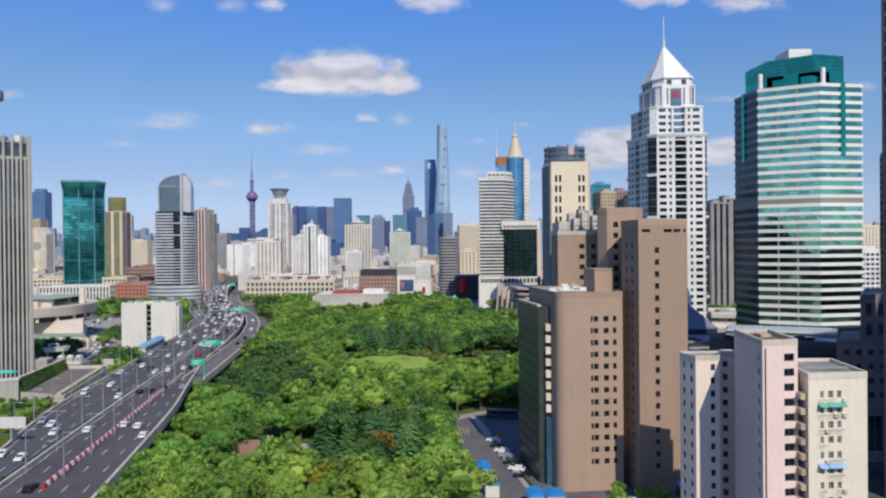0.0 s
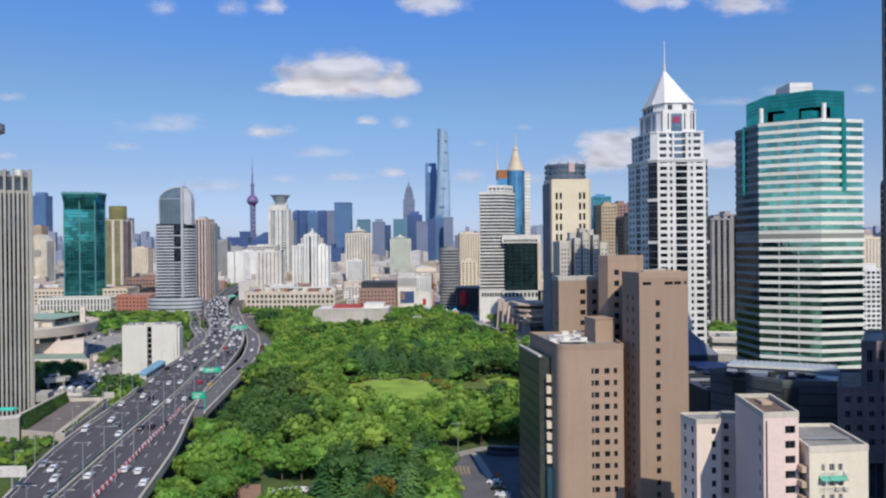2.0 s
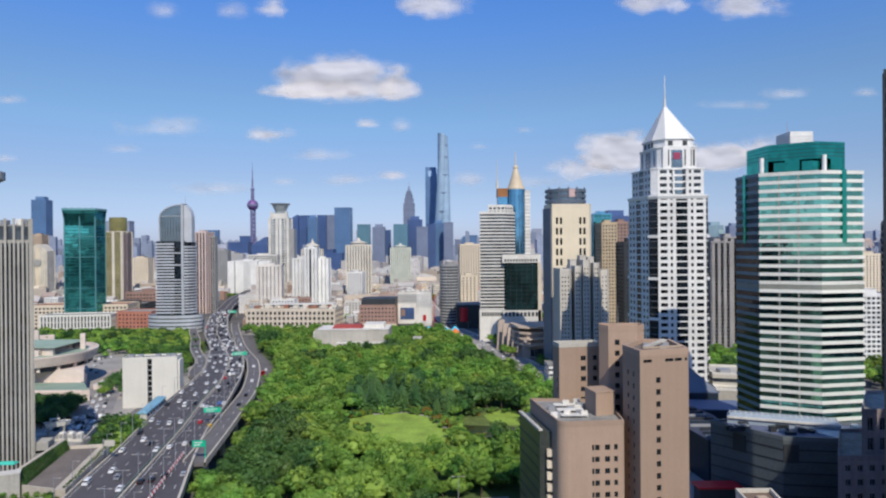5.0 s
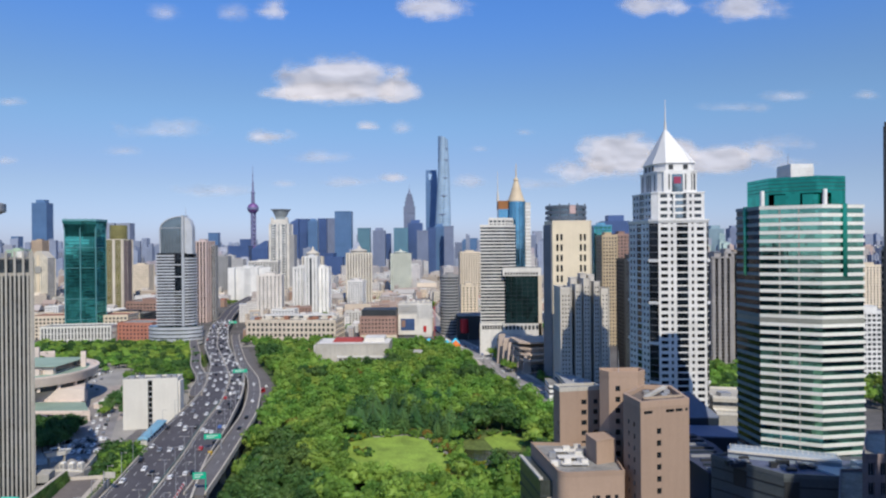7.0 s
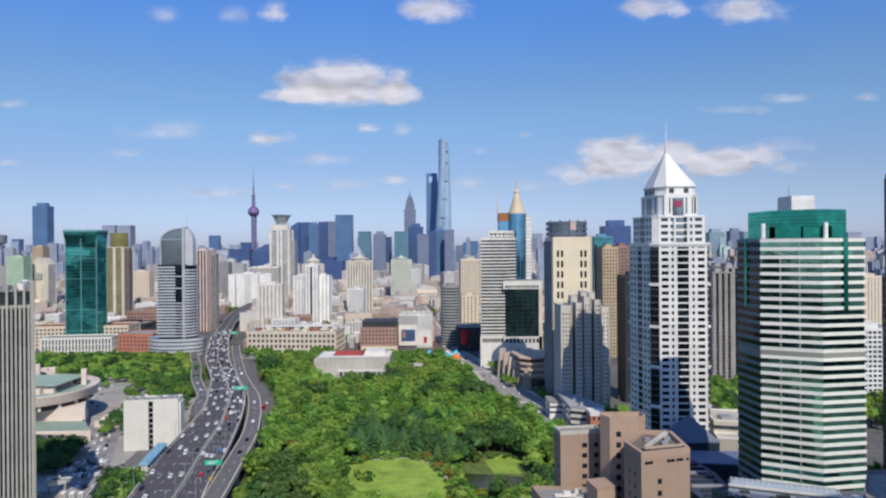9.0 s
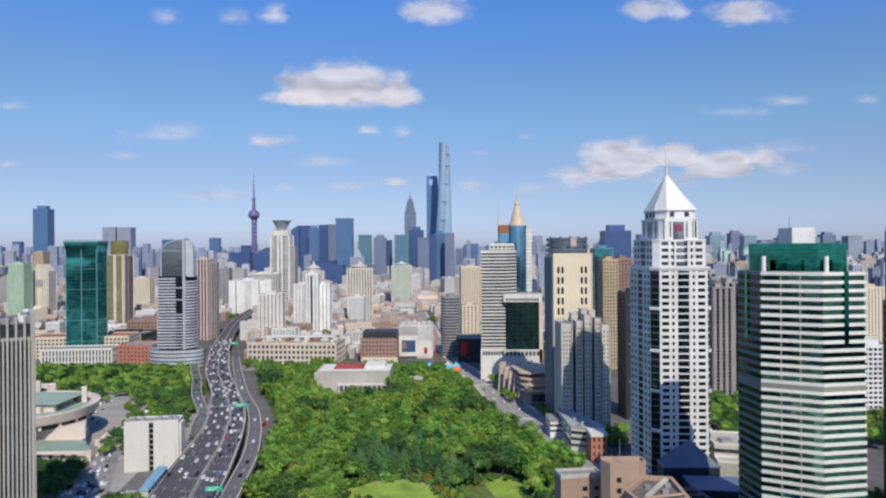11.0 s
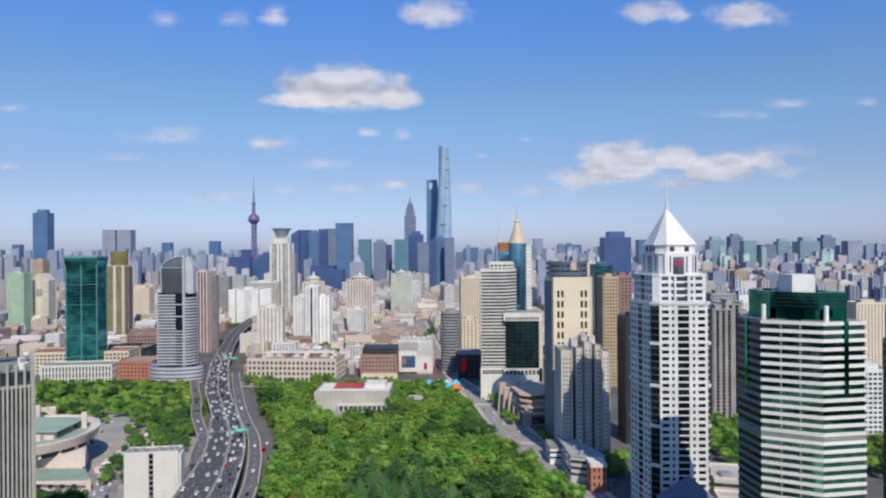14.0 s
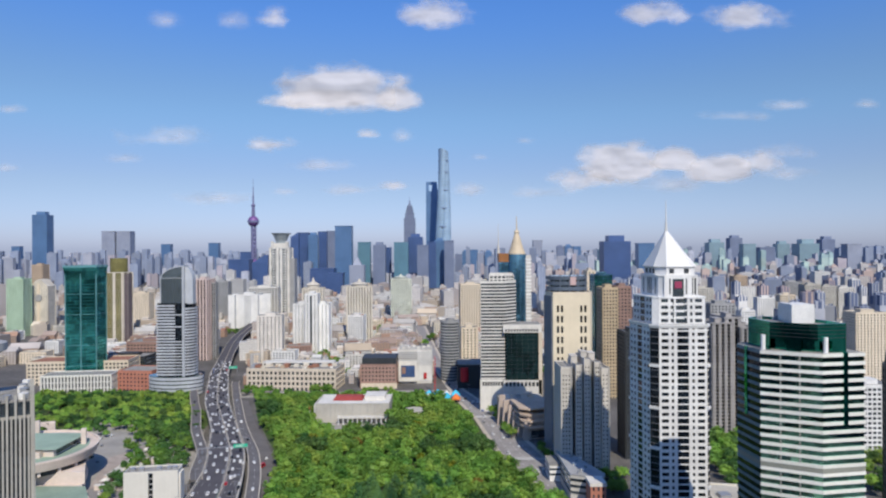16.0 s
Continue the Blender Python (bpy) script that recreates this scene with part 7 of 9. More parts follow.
REAR = []
WARM = far_facade("far_warm_facade", (0.62, 0.5, 0.36), (0.2, 0.19, 0.2), 3.2, 4, other=(0.56, 0.55, 0.53))
COOL = far_facade("far_white_facade", (0.68, 0.67, 0.63), (0.24, 0.26, 0.3), 3.2, 4, other=(0.45, 0.38, 0.35))
ROSY = far_facade("far_rose_facade", (0.42, 0.29, 0.25), (0.16, 0.15, 0.17), 3.2, 4, other=(0.5, 0.46, 0.42))
ROOFS = far_facade("far_low_roofs", (0.46, 0.44, 0.42), (0.18, 0.16, 0.15), 3.2, 5, other=(0.4, 0.25, 0.17))
# haze of the distance is put into these two wall colours
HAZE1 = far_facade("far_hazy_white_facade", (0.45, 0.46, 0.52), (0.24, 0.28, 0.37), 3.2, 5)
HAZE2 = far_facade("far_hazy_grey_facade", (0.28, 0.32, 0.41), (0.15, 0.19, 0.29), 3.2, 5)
# dark facade colours keep the reflections in the glass towers dim
rear_city("city_blocks", "grey city blocks behind the viewpoint", 90, far_facade("rear_grey_facade", (0.09, 0.088, 0.085), (0.03, 0.035, 0.045), 3.4, 5), 41, (40, 105))
rear_city("city_blocks", "pale city blocks behind the viewpoint", 90, far_facade("rear_brown_facade", (0.12, 0.1, 0.09), (0.04, 0.04, 0.045), 3.4, 4), 42, (14, 60))
far_city("low_city", "cream and brown low city roofs", 900, 900, 2300, (8, 22), ROOFS, seed=2)
far_city("low_city", "warm low city blocks", 500, 950, 2500, (10, 32), WARM, seed=3)
far_city("city_blocks", "white apartment blocks of the right-hand city", 260, 1300, 2700, (35, 78), COOL, seed=4, lo=0.12)
far_city("city_blocks", "rose apartment blocks of the right-hand city", 160, 1300, 2700, (35, 80), ROSY, seed=5, lo=0.14)
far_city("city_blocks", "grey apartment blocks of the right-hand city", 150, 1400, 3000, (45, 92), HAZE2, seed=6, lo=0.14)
far_city("city_blocks", "scattered white towers of the middle distance", 130, 1500, 2600, (30, 70), COOL, seed=7)
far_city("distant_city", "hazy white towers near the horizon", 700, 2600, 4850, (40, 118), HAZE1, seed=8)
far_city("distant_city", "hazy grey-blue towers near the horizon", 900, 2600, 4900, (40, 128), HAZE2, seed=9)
# rose walls, again with haze put into the colour
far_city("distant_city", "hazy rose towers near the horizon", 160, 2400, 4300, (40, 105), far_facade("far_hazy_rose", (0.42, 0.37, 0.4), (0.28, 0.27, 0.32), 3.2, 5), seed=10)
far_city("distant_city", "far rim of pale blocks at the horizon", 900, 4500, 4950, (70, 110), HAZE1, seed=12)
far_city("low_city", "white and cream small houses", 1900, 800, 1900, (5, 16), COOL, 0.5, 14, widths=(6, 15))
far_city("low_city", "clay-roofed small houses", 800, 800, 1900, (5, 13), far_facade("far_clay_roofs", (0.42, 0.19, 0.12), (0.2, 0.13, 0.11), 3.2, 4, other=(0.5, 0.4, 0.3)), 0.5, 15, widths=(6, 14))
far_city("low_city", "cream small houses", 1300, 800, 1900, (6, 20), WARM, 0.5, 16, widths=(6, 14))

for i, (nm, col, win) in enumerate((("white", (0.66, 0.65, 0.63), (0.12, 0.15, 0.24)), ("rose", (0.52, 0.4, 0.35), (0.14, 0.14, 0.2)), ("grey", (0.36, 0.38, 0.43), (0.08, 0.11, 0.2)))):
    far_city("city_blocks", nm + " ribbed apartment towers of the right-hand city", 95, 1050, 2100, (42, 84), far_facade("far_ribbed_" + nm, col, win, 60, 7, frac=0.5), seed=20 + i, lo=0.2, widths=(11, 22))
far_city("city_blocks", "pale green ribbed towers of the right-hand city", 40, 1900, 2700, (80, 125), far_facade("far_ribbed_green", (0.42, 0.54, 0.5), (0.24, 0.35, 0.38), 60, 7, frac=0.5), seed=25, lo=0.2, widths=(16, 26))


def gabled_tower(x, y):
    ob = root("gabled_tower", x, y, 0, "ivory tower with gabled top and round emblem", "tower")
    framed(ob, rect(34, 26), 0, 92, 28, 4, IVORY, SMOKE, 0.5, 0.6, 0.5, split=False)
    part("gable", prisms((rect(35, 27), 92, 93), (rect(34, 26), 93, 106, rect(7, 26))), IVORY, ob)
    part("spine", boxes((-2.2, 2.2, -14.2, -12.8, 10, 98)), CREAM, ob)
    disc = part("emblem", prisms((circle(7, 24), -0.6, 0.6)), GREY, ob, "round grey emblem")
    disc.matrix_local = pose(0, -14.6, 70, 90, 0, 0)


gabled_tower(-784, 1305)


# ---- trees ----
def leaf_cloud(r, clumps, leaves, rx, rz, size):
    """Leaf blades in clumps over an uneven crown; base of the crown at z = 0."""
    verts, faces = [], []
    for c in range(clumps):
        u, t = r.uniform(-0.35, 1.0), r.uniform(0, 2 * math.pi)
        s = math.sqrt(max(0.0, 1 - u * u)) if u > 0 else r.uniform(0.75, 1.0)
        k = r.uniform(0.74, 1.0)
        cen = np.array((rx * k * s * math.cos(t), rx * k * s * math.sin(t), rz * (0.42 + 0.5 * u * k)))
        cr = r.uniform(0.2, 0.33) * rx
        for i in range(leaves):
            d = np.array((r.gauss(0, 1), r.gauss(0, 1), r.gauss(0.35, 1)))
            d /= np.linalg.norm(d) + 1e-6
            p = cen + d * cr * np.array((1, 1, 0.75)) * r.uniform(0.75, 1.05)
            a = np.cross(d, (r.gauss(0, 1), r.gauss(0, 1), r.gauss(0, 1)))
            a /= np.linalg.norm(a) + 1e-6
            n2 = d + np.array((r.gauss(0, 0.4), r.gauss(0, 0.4), r.gauss(0, 0.4)))
            b = np.cross(n2, a)
            b /= np.linalg.norm(b) + 1e-6
            w = size * r.uniform(0.6, 1.25)
            q = len(verts)
            verts += [tuple(p - a * w), tuple(p - b * w), tuple(p + a * w * 0.8 + b * w * 0.5)]
            faces.append((q, q + 1, q + 2))
    return verts, faces


def core_blob(r, rx, rz, seg=10, rings=6):
    """The dense twiggy inside of a crown."""
    verts, faces = [], []
    ph = [r.uniform(0, 6) for _ in range(4)]
    for j in range(rings + 1):
        v = math.pi * j / rings
        for i in range(seg):
            a = 2 * math.pi * i / seg
            k = 0.7 + 0.12 * math.sin(3 * a + ph[0]) * math.sin(2 * v + ph[1]) + 0.08 * math.sin(5 * a + ph[2] + 3 * v)
            verts.append((rx * k * math.sin(v) * math.cos(a), rx * k * math.sin(v) * math.sin(a), rz * (0.45 - 0.43 * k * math.cos(v))))
    for j in range(rings):
        for i in range(seg):
            faces.append((j * seg + i, j * seg + (i + 1) % seg, (j + 1) * seg + (i + 1) % seg, (j + 1) * seg + i))
    return verts, faces


def joined(*sets):
    verts, faces = [], []
    for v, f in sets:
        o = len(verts)
        verts += v
        faces += [tuple(i + o for i in g_) for g_ in f]
    return verts, faces


def mesh_of(name, vf, material):
    me = bpy.data.meshes.new(name)
    me.from_pydata(vf[0], [], vf[1])
    me.materials.append(material)
    return me


def trunk_mesh(r, h, spread):
    bm = bmesh.new()
    prism(bm, circle(0.28, 7), 0, h * 0.6, circle(0.17, 7))
    for k in range(4):
        a = 2 * math.pi * k / 4 + r.uniform(-0.4, 0.4)
        x, y = math.cos(a) * spread, math.sin(a) * spread
        prism(bm, circle(0.14, 5, 0, 0), h * r.uniform(0.4, 0.55), h * r.uniform(0.75, 0.9), circle(0.05, 5, x, y))
    return finish("trunk", bm, BARK)


tr = random.Random(21)
KINDS = []
for k in range(6):
    rx, rz = tr.uniform(4.0, 5.9), tr.uniform(6.8, 9.6)
    hh = tr.uniform(2.5, 3.9)
    vf = joined(core_blob(tr, rx, rz), leaf_cloud(tr, 40, 92, rx, rz, 0.28))
    few = joined(core_blob(tr, rx, rz, 7, 4), leaf_cloud(tr, 22, 34, rx, rz, 0.5))
    some = joined(core_blob(tr, rx, rz, 8, 5), leaf_cloud(tr, 25, 44, rx, rz, 0.42))
    KINDS.append((trunk_mesh(tr, hh + rz * 0.5, rx * 0.5), vf, few, hh, rx, some))
CROWNS = {}
for m in (LEAF, LEAFDARK, LEAFYELLOW, LEAFRED):
    for k in range(6):
        CROWNS[m.name, k] = mesh_of("crown", KINDS[k][1], m)


def broad_tree(x, y, k, m, s, a, label="leafy green park tree with dense uneven crown", name="park_tree", z=0.0):
    ob = root(name, x, y, z, label, "tree", "park trees")
    ob.matrix_world = pose(x, y, z, 0, 0, a) @ Matrix.Diagonal((s, s, s, 1))
    share("trunk", KINDS[k][0], ob)
    share("crown", CROWNS[m.name, k], ob, pose(0, 0, KINDS[k][3] - 0.8))
    return ob


def needle_tree(r):
    verts, faces = [], []
    h = 15.0
    for j in range(17):
        f = j / 17
        z, rad = 1.0 + f * (h - 1.0), 4.6 * (1 - f) ** 0.85 + 0.25
        for i in range(13):
            zj, lj = r.uniform(-0.55, 0.55), r.uniform(0.72, 1.12)
            a = 2 * math.pi * (i + r.uniform(-0.3, 0.3)) / 13
            for q in range(3):
                l0, l1 = rad * lj * q / 3, rad * lj * (q + 1) / 3 * r.uniform(0.9, 1.08)
                da = r.uniform(0.13, 0.24)
                z0, z1 = z + zj + 0.5 - 0.3 * l0, z + zj + 0.5 - 0.3 * l1 + r.uniform(-0.1, 0.12)
                b = len(verts)
                verts += [(l0 * math.cos(a - da), l0 * math.sin(a - da), z0), (l0 * math.cos(a + da), l0 * math.sin(a + da), z0), (l1 * math.cos(a + da * 0.8), l1 * math.sin(a + da * 0.8), z1), (l1 * math.cos(a - da * 0.8), l1 * math.sin(a - da * 0.8), z1)]
                faces.append((b, b + 1, b + 2, b + 3))
    return verts, faces


CONIFERS = [mesh_of("crown", needle_tree(tr), NEEDLE) for _ in range(3)]
bm = bmesh.new()
prism(bm, circle(0.25, 6), 0, 15.4, circle(0.04, 6))
CONIFER_TRUNK = finish("trunk", bm, BARK)


def inside(x, y, poly):
    hit = False
    for i in range(len(poly)):
        (x0, y0), (x1, y1) = poly[i - 1], poly[i]
        if (y0 > y) != (y1 > y) and x < (x1 - x0) * (y - y0) / (y1 - y0) + x0:
            hit = not hit
    return hit


PARK = [(-68, 110), (-2, 110), (5, 150), (1, 180), (2, 206), (-9, 238), (18, 250), (50, 246), (76, 300), (80, 370), (66, 420), (47, 476), (33, 529), (20, 635), (0, 690), (-22, 712), (-200, 715), (-176, 640), (-132, 533), (-119, 484), (-106, 400), (-96, 312), (-91, 250), (-83, 205), (-77, 165)]
CLEAR = [(-60, 366), (-56, 338), (-51, 314), (-34, 300), (0, 299), (12, 312), (40, 312), (46, 345), (46, 372), (30, 386), (6, 362), (-6, 378), (-22, 386), (-44, 382)]
CONIFER_PATCH = [(-62, 372), (-44, 380), (-20, 386), (0, 372), (14, 374), (18, 396), (8, 440), (-20, 460), (-58, 440)]
DARK_PATCH = [(-30, 172), (-2, 180), (-4, 226), (-30, 232), (-46, 200)]
YARD_GAP = [(-66, 172), (-40, 176), (-35, 209), (-62, 209)]
def park_wood():
    r = random.Random(33)
    near, far = 0, {}
    spots_grid = {}
    tries = 0
    while tries < 26000:
        tries += 1
        x, y = r.uniform(-205, 82), r.uniform(112, 722)
        d = r.choice((5.4, 6.6, 8.0))
        if not inside(x, y, PARK) or inside(x, y, CLEAR) or inside(x, y, YARD_GAP):
            continue
        if -122 < x < -48 and 576 < y < 668 or -42 <= x < -14 and 626 < y < 654:
            continue
        g_ = (int(x // 8), int(y // 8))
        if any((x - a) ** 2 + (y - b) ** 2 < d * d for i in (-1, 0, 1) for j in (-1, 0, 1) for a, b in spots_grid.get((g_[0] + i, g_[1] + j), ())):
            continue
        spots_grid.setdefault(g_, []).append((x, y))
        a, k, s = r.uniform(0, 360), r.randrange(6), r.choice((0.68, 0.88, 1.05, 1.25)) * r.uniform(0.92, 1.08)
        low = inside(x, y, DARK_PATCH)
        if inside(x, y, CONIFER_PATCH) and (y < 404 or k < 4) or low and k < 3:
            ob = root("conifer", x, y, 0, "blue-green tiered conifer in the park", "tree", "park conifers")
            ob.matrix_world = pose(x, y, 0, 0, 0, a) @ Matrix.Diagonal((s * 1.15, s * 1.15, s * (0.68 if low else 0.92), 1))
            share("trunk", CONIFER_TRUNK, ob)
            share("crown", CONIFERS[k % 3], ob)
            continue
        u = r.random()
        wave = noise.noise((x * 0.02, y * 0.02, 3.0))
        m = LEAFYELLOW if u < 0.035 else LEAFRED if u < 0.042 else LEAFDARK if wave > 0.22 or inside(x, y, DARK_PATCH) else LEAF
        if m in (LEAFRED, LEAFYELLOW):
            s *= 0.72
        if y < 300 and near < 178:
            near += 1
            lab = {"yellow_leaves": "yellowing broad-leaved park tree", "russet_leaves": "russet broad-leaved park tree", "dark_leaves": "dark green broad-leaved park tree"}.get(m.name, "leafy green park tree with dense uneven crown")
            broad_tree(x, y, k, m, s, a, lab)
        elif not (abs(y - 507) < 5 and -78 < x < 42):  # path across the wood
            far.setdefault(m.name, []).append((x, y, k, s * 1.13, a, m))
    return far


def wood(name, label, trees, z0=0.0):
    """Many trees as one body of leaves and trunks."""
    verts, faces = [], []
    bark = bmesh.new()
    for x, y, k, s, a, m in trees:
        src = KINDS[k][5 if y < 520 else 2]
        v = np.array(src[0])
        c, sn = math.cos(radians(a)), math.sin(radians(a))
        o = len(verts)
        z = v[:, 2] * s + (KINDS[k][3] - 0.8) * s + z0
        verts += list(zip((x + s * (v[:, 0] * c - v[:, 1] * sn)).tolist(), (y + s * (v[:, 0] * sn + v[:, 1] * c)).tolist(), z.tolist()))
        faces += [tuple(i + o for i in f) for f in src[1]]
        prism(bark, circle(0.25, 5, x, y), z0, z0 + (KINDS[k][3] + 2) * s)
    m = trees[0][5]
    ob = new(name)
    tagged(ob, label, "trees", kind="stuff")
    share("crowns", mesh_of("crowns", (verts, faces), m), ob)
    part("trunks", bark, BARK, ob)


for nm, trees in park_wood().items():
    wood("park_wood", {"broad_leaves": "dense green park wood", "dark_leaves": "dark green park wood", "yellow_leaves": "yellowing trees of the park wood"}.get(nm, "russet trees of the park wood"), trees)


def grove(poly, n, seed, gap=6.0, m=LEAF, name="tree_belt", label="belt of green street trees", s0=0.7, s1=1.0, z0=0.0):
    r = random.Random(seed)
    xs, ys = [p[0] for p in poly], [p[1] for p in poly]
    out = []
    for i in range(n * 12):
        x, y = r.uniform(min(xs), max(xs)), r.uniform(min(ys), max(ys))
        if len(out) >= n or not inside(x, y, poly) or any((x - t[0]) ** 2 + (y - t[1]) ** 2 < gap * gap for t in out):
            continue
        out.append((x, y, r.randrange(6), r.uniform(s0, s1), r.uniform(0, 360), m))
    if m is LEAF and len(out) > 20:
        dusky = [(*t[:5], LEAFDARK) for i, t in enumerate(out) if (i * 7) % 10 < 4]
        out = [t for i, t in enumerate(out) if (i * 7) % 10 >= 4]
        wood(name, label.replace("green", "dark green") if "green" in label else "darker " + label, dusky, z0)
    if out:
        wood(name, label, out, z0)


grove([(-440, 690), (-300, 680), (-268, 690), (-282, 735), (-440, 738)], 185, 1, gap=5, label="belt of green trees behind the museum")
grove([(-300, 600), (-240, 590), (-222, 640), (-268, 690), (-330, 680)], 110, 2, gap=5, label="belt of green trees behind the museum")
grove([(-420, 590), (-330, 570), (-285, 575), (-300, 690), (-450, 690)], 150, 20, gap=5.6, label="trees in the square behind the museum")
grove([(186, 425), (262, 425), (262, 560), (205, 560)], 115, 21, gap=6.4, s0=0.8, s1=1.3, label="leafy green trees between the towers")
grove([(276, 425), (335, 425), (345, 520), (300, 520)], 30, 22, gap=8, s0=0.8, s1=1.3, label="leafy green trees between the towers")
grove([(-262, 560), (-208, 545), (-215, 600), (-250, 625)], 34, 3, m=LEAFDARK, label="dark trees beside the slip ramp")
grove([(-226, 425), (-192, 425), (-188, 470), (-205, 545), (-262, 600), (-290, 640), (-262, 545), (-238, 500)], 80, 4, label="trees beside the white block")
grove([(-148.5, 282), (-141, 283), (-149.5, 322), (-161, 322)], 30, 5, gap=3.4, s0=1.15, s1=1.5, m=LEAF, label="trees between the road and the expressway")
grove([(-252, 350), (-204, 352), (-217, 397), (-256, 394)], 72, 6, gap=4.4, s0=0.9, s1=1.15, m=LEAFDARK, label="clipped block of dense trees")
grove([(142, 380), (190, 372), (200, 420), (150, 425)], 36, 8, gap=5, s0=0.9, s1=1.4, label="tall trees behind the pyramid tower")
grove([(185, 330), (215, 300), (225, 330), (195, 360)], 22, 9, gap=5, label="trees beside the banded tower")
grove([(56, 560), (62, 560), (52, 650), (44, 650)], 14, 10, gap=5, s0=0.6, s1=0.9, label="street trees along the avenue")
grove([(78, 500), (86, 500), (80, 530), (74, 530)], 8, 11, gap=5, s0=0.6, s1=0.9, label="street trees along the avenue")
grove([(104, 440), (120, 430), (128, 470), (110, 475)], 12, 12, gap=5, label="trees between the towers")
grove([(-178, 720), (-226, 735), (-218, 760), (-190, 756)], 12, 13, gap=5, label="trees in front of the cream terrace")
grove([(-150, 745), (-128, 742), (-126, 756), (-148, 758)], 8, 14, gap=5, label="trees in front of the cream terrace")
grove([(-90, 742), (-55, 742), (-55, 760), (-90, 760)], 10, 15, gap=5, s0=0.5, s1=0.8, label="trees in front of the brick building")
grove([(-130, 850), (-118, 850), (-138, 1000), (-150, 1000)], 26, 16, gap=5, s0=0.7, s1=1.0, label="trees of a side street")
grove([(38, 146), (52, 142), (56, 160), (40, 163)], 7, 17, gap=4, s0=0.35, s1=0.55, label="small trees beside the car park")
for i, (cx, cy) in enumerate(((5, 1190), (-420, 1290), (-60, 1010), (330, 900), (420, 1150), (250, 1000))):
    grove([(cx - 35, cy - 30), (cx + 35, cy - 30), (cx + 35, cy + 30), (cx - 35, cy + 30)], 26, 30 + i, gap=6, label="green trees among the houses")

gr = random.Random(71)
for i in range(34):
    cy = gr.uniform(860, 1350)
    cx = gr.uniform(-0.26, 0.16) * cy
    if clear_of(cx, cy, 4):
        grove([(cx - 26, cy - 16), (cx + 26, cy - 16), (cx + 26, cy + 16), (cx - 26, cy + 16)], 11, 60 + i, gap=6, s0=0.8, s1=1.25, label="green trees among the houses")

grove([(-2, 312), (6, 308), (12, 322), (9, 350), (0, 356), (4, 334)], 16, 51, gap=3.2, s0=0.3, s1=0.5, label="small garden trees beside the pond")
grove([(-54, 303), (-10, 296), (-6, 301), (-30, 305), (-50, 311)], 14, 52, gap=3.5, s0=0.35, s1=0.55, label="small garden trees beside the lawn")
grove([(-60, 362), (-54, 340), (-50, 342), (-52, 364)], 7, 53, gap=3.2, s0=0.3, s1=0.45, m=LEAFDARK, label="small garden trees beside the lawn")
# shrubs round the lawn
shrub_vf = leaf_cloud(random.Random(5), 9, 50, 1.5, 1.7, 0.3)
SHRUBS = [mesh_of("shrub", shrub_vf, m) for m in (LEAF, LEAFDARK, LEAFRED, LEAFYELLOW)]
sr_ = random.Random(17)
for i in range(215):
    j = sr_.randrange(len(GRASS))
    p = Vector(GRASS[j]).lerp(Vector(GRASS[(j + 1) % len(GRASS)]), sr_.random())
    x, y = p.x + sr_.gauss(0, 2.0), p.y + sr_.gauss(0, 2.0)
    if i >= 100:
        while True:
            x, y = sr_.uniform(-60, 46), sr_.uniform(300, 386)
            if inside(x, y, CLEAR) and not inside(x, y, GRASS) and not inside(x, y, [(6, 350), (8, 328), (28, 319), (45, 330), (46, 370), (34, 386), (20, 374)]):
                break
    elif i > 70:
        x, y = -52 + (i - 71) * 3.4 + sr_.gauss(0, 1), 384 - abs(i - 84) * 0.5 + sr_.gauss(0, 2)
    if i < 14:
        x, y = -44 + sr_.gauss(0, 4), 346 + sr_.gauss(0, 4)
    q = 2 if i % 9 == 0 else 3 if i % 11 == 0 else i % 2
    ob = new("shrub", SHRUBS[q])
    ob.matrix_world = pose(x, y, 0.0, 0, 0, sr_.uniform(0, 360)) @ Matrix.Diagonal((*[sr_.uniform(0.8, 1.7) * (1.35 if i >= 100 else 1)] * 3, 1))
    tagged(ob, ("rounded green garden shrub by the lawn", "dark green garden shrub by the lawn", "russet garden shrub by the lawn", "yellow-green garden shrub by the lawn")[q], "shrub", "garden shrubs")


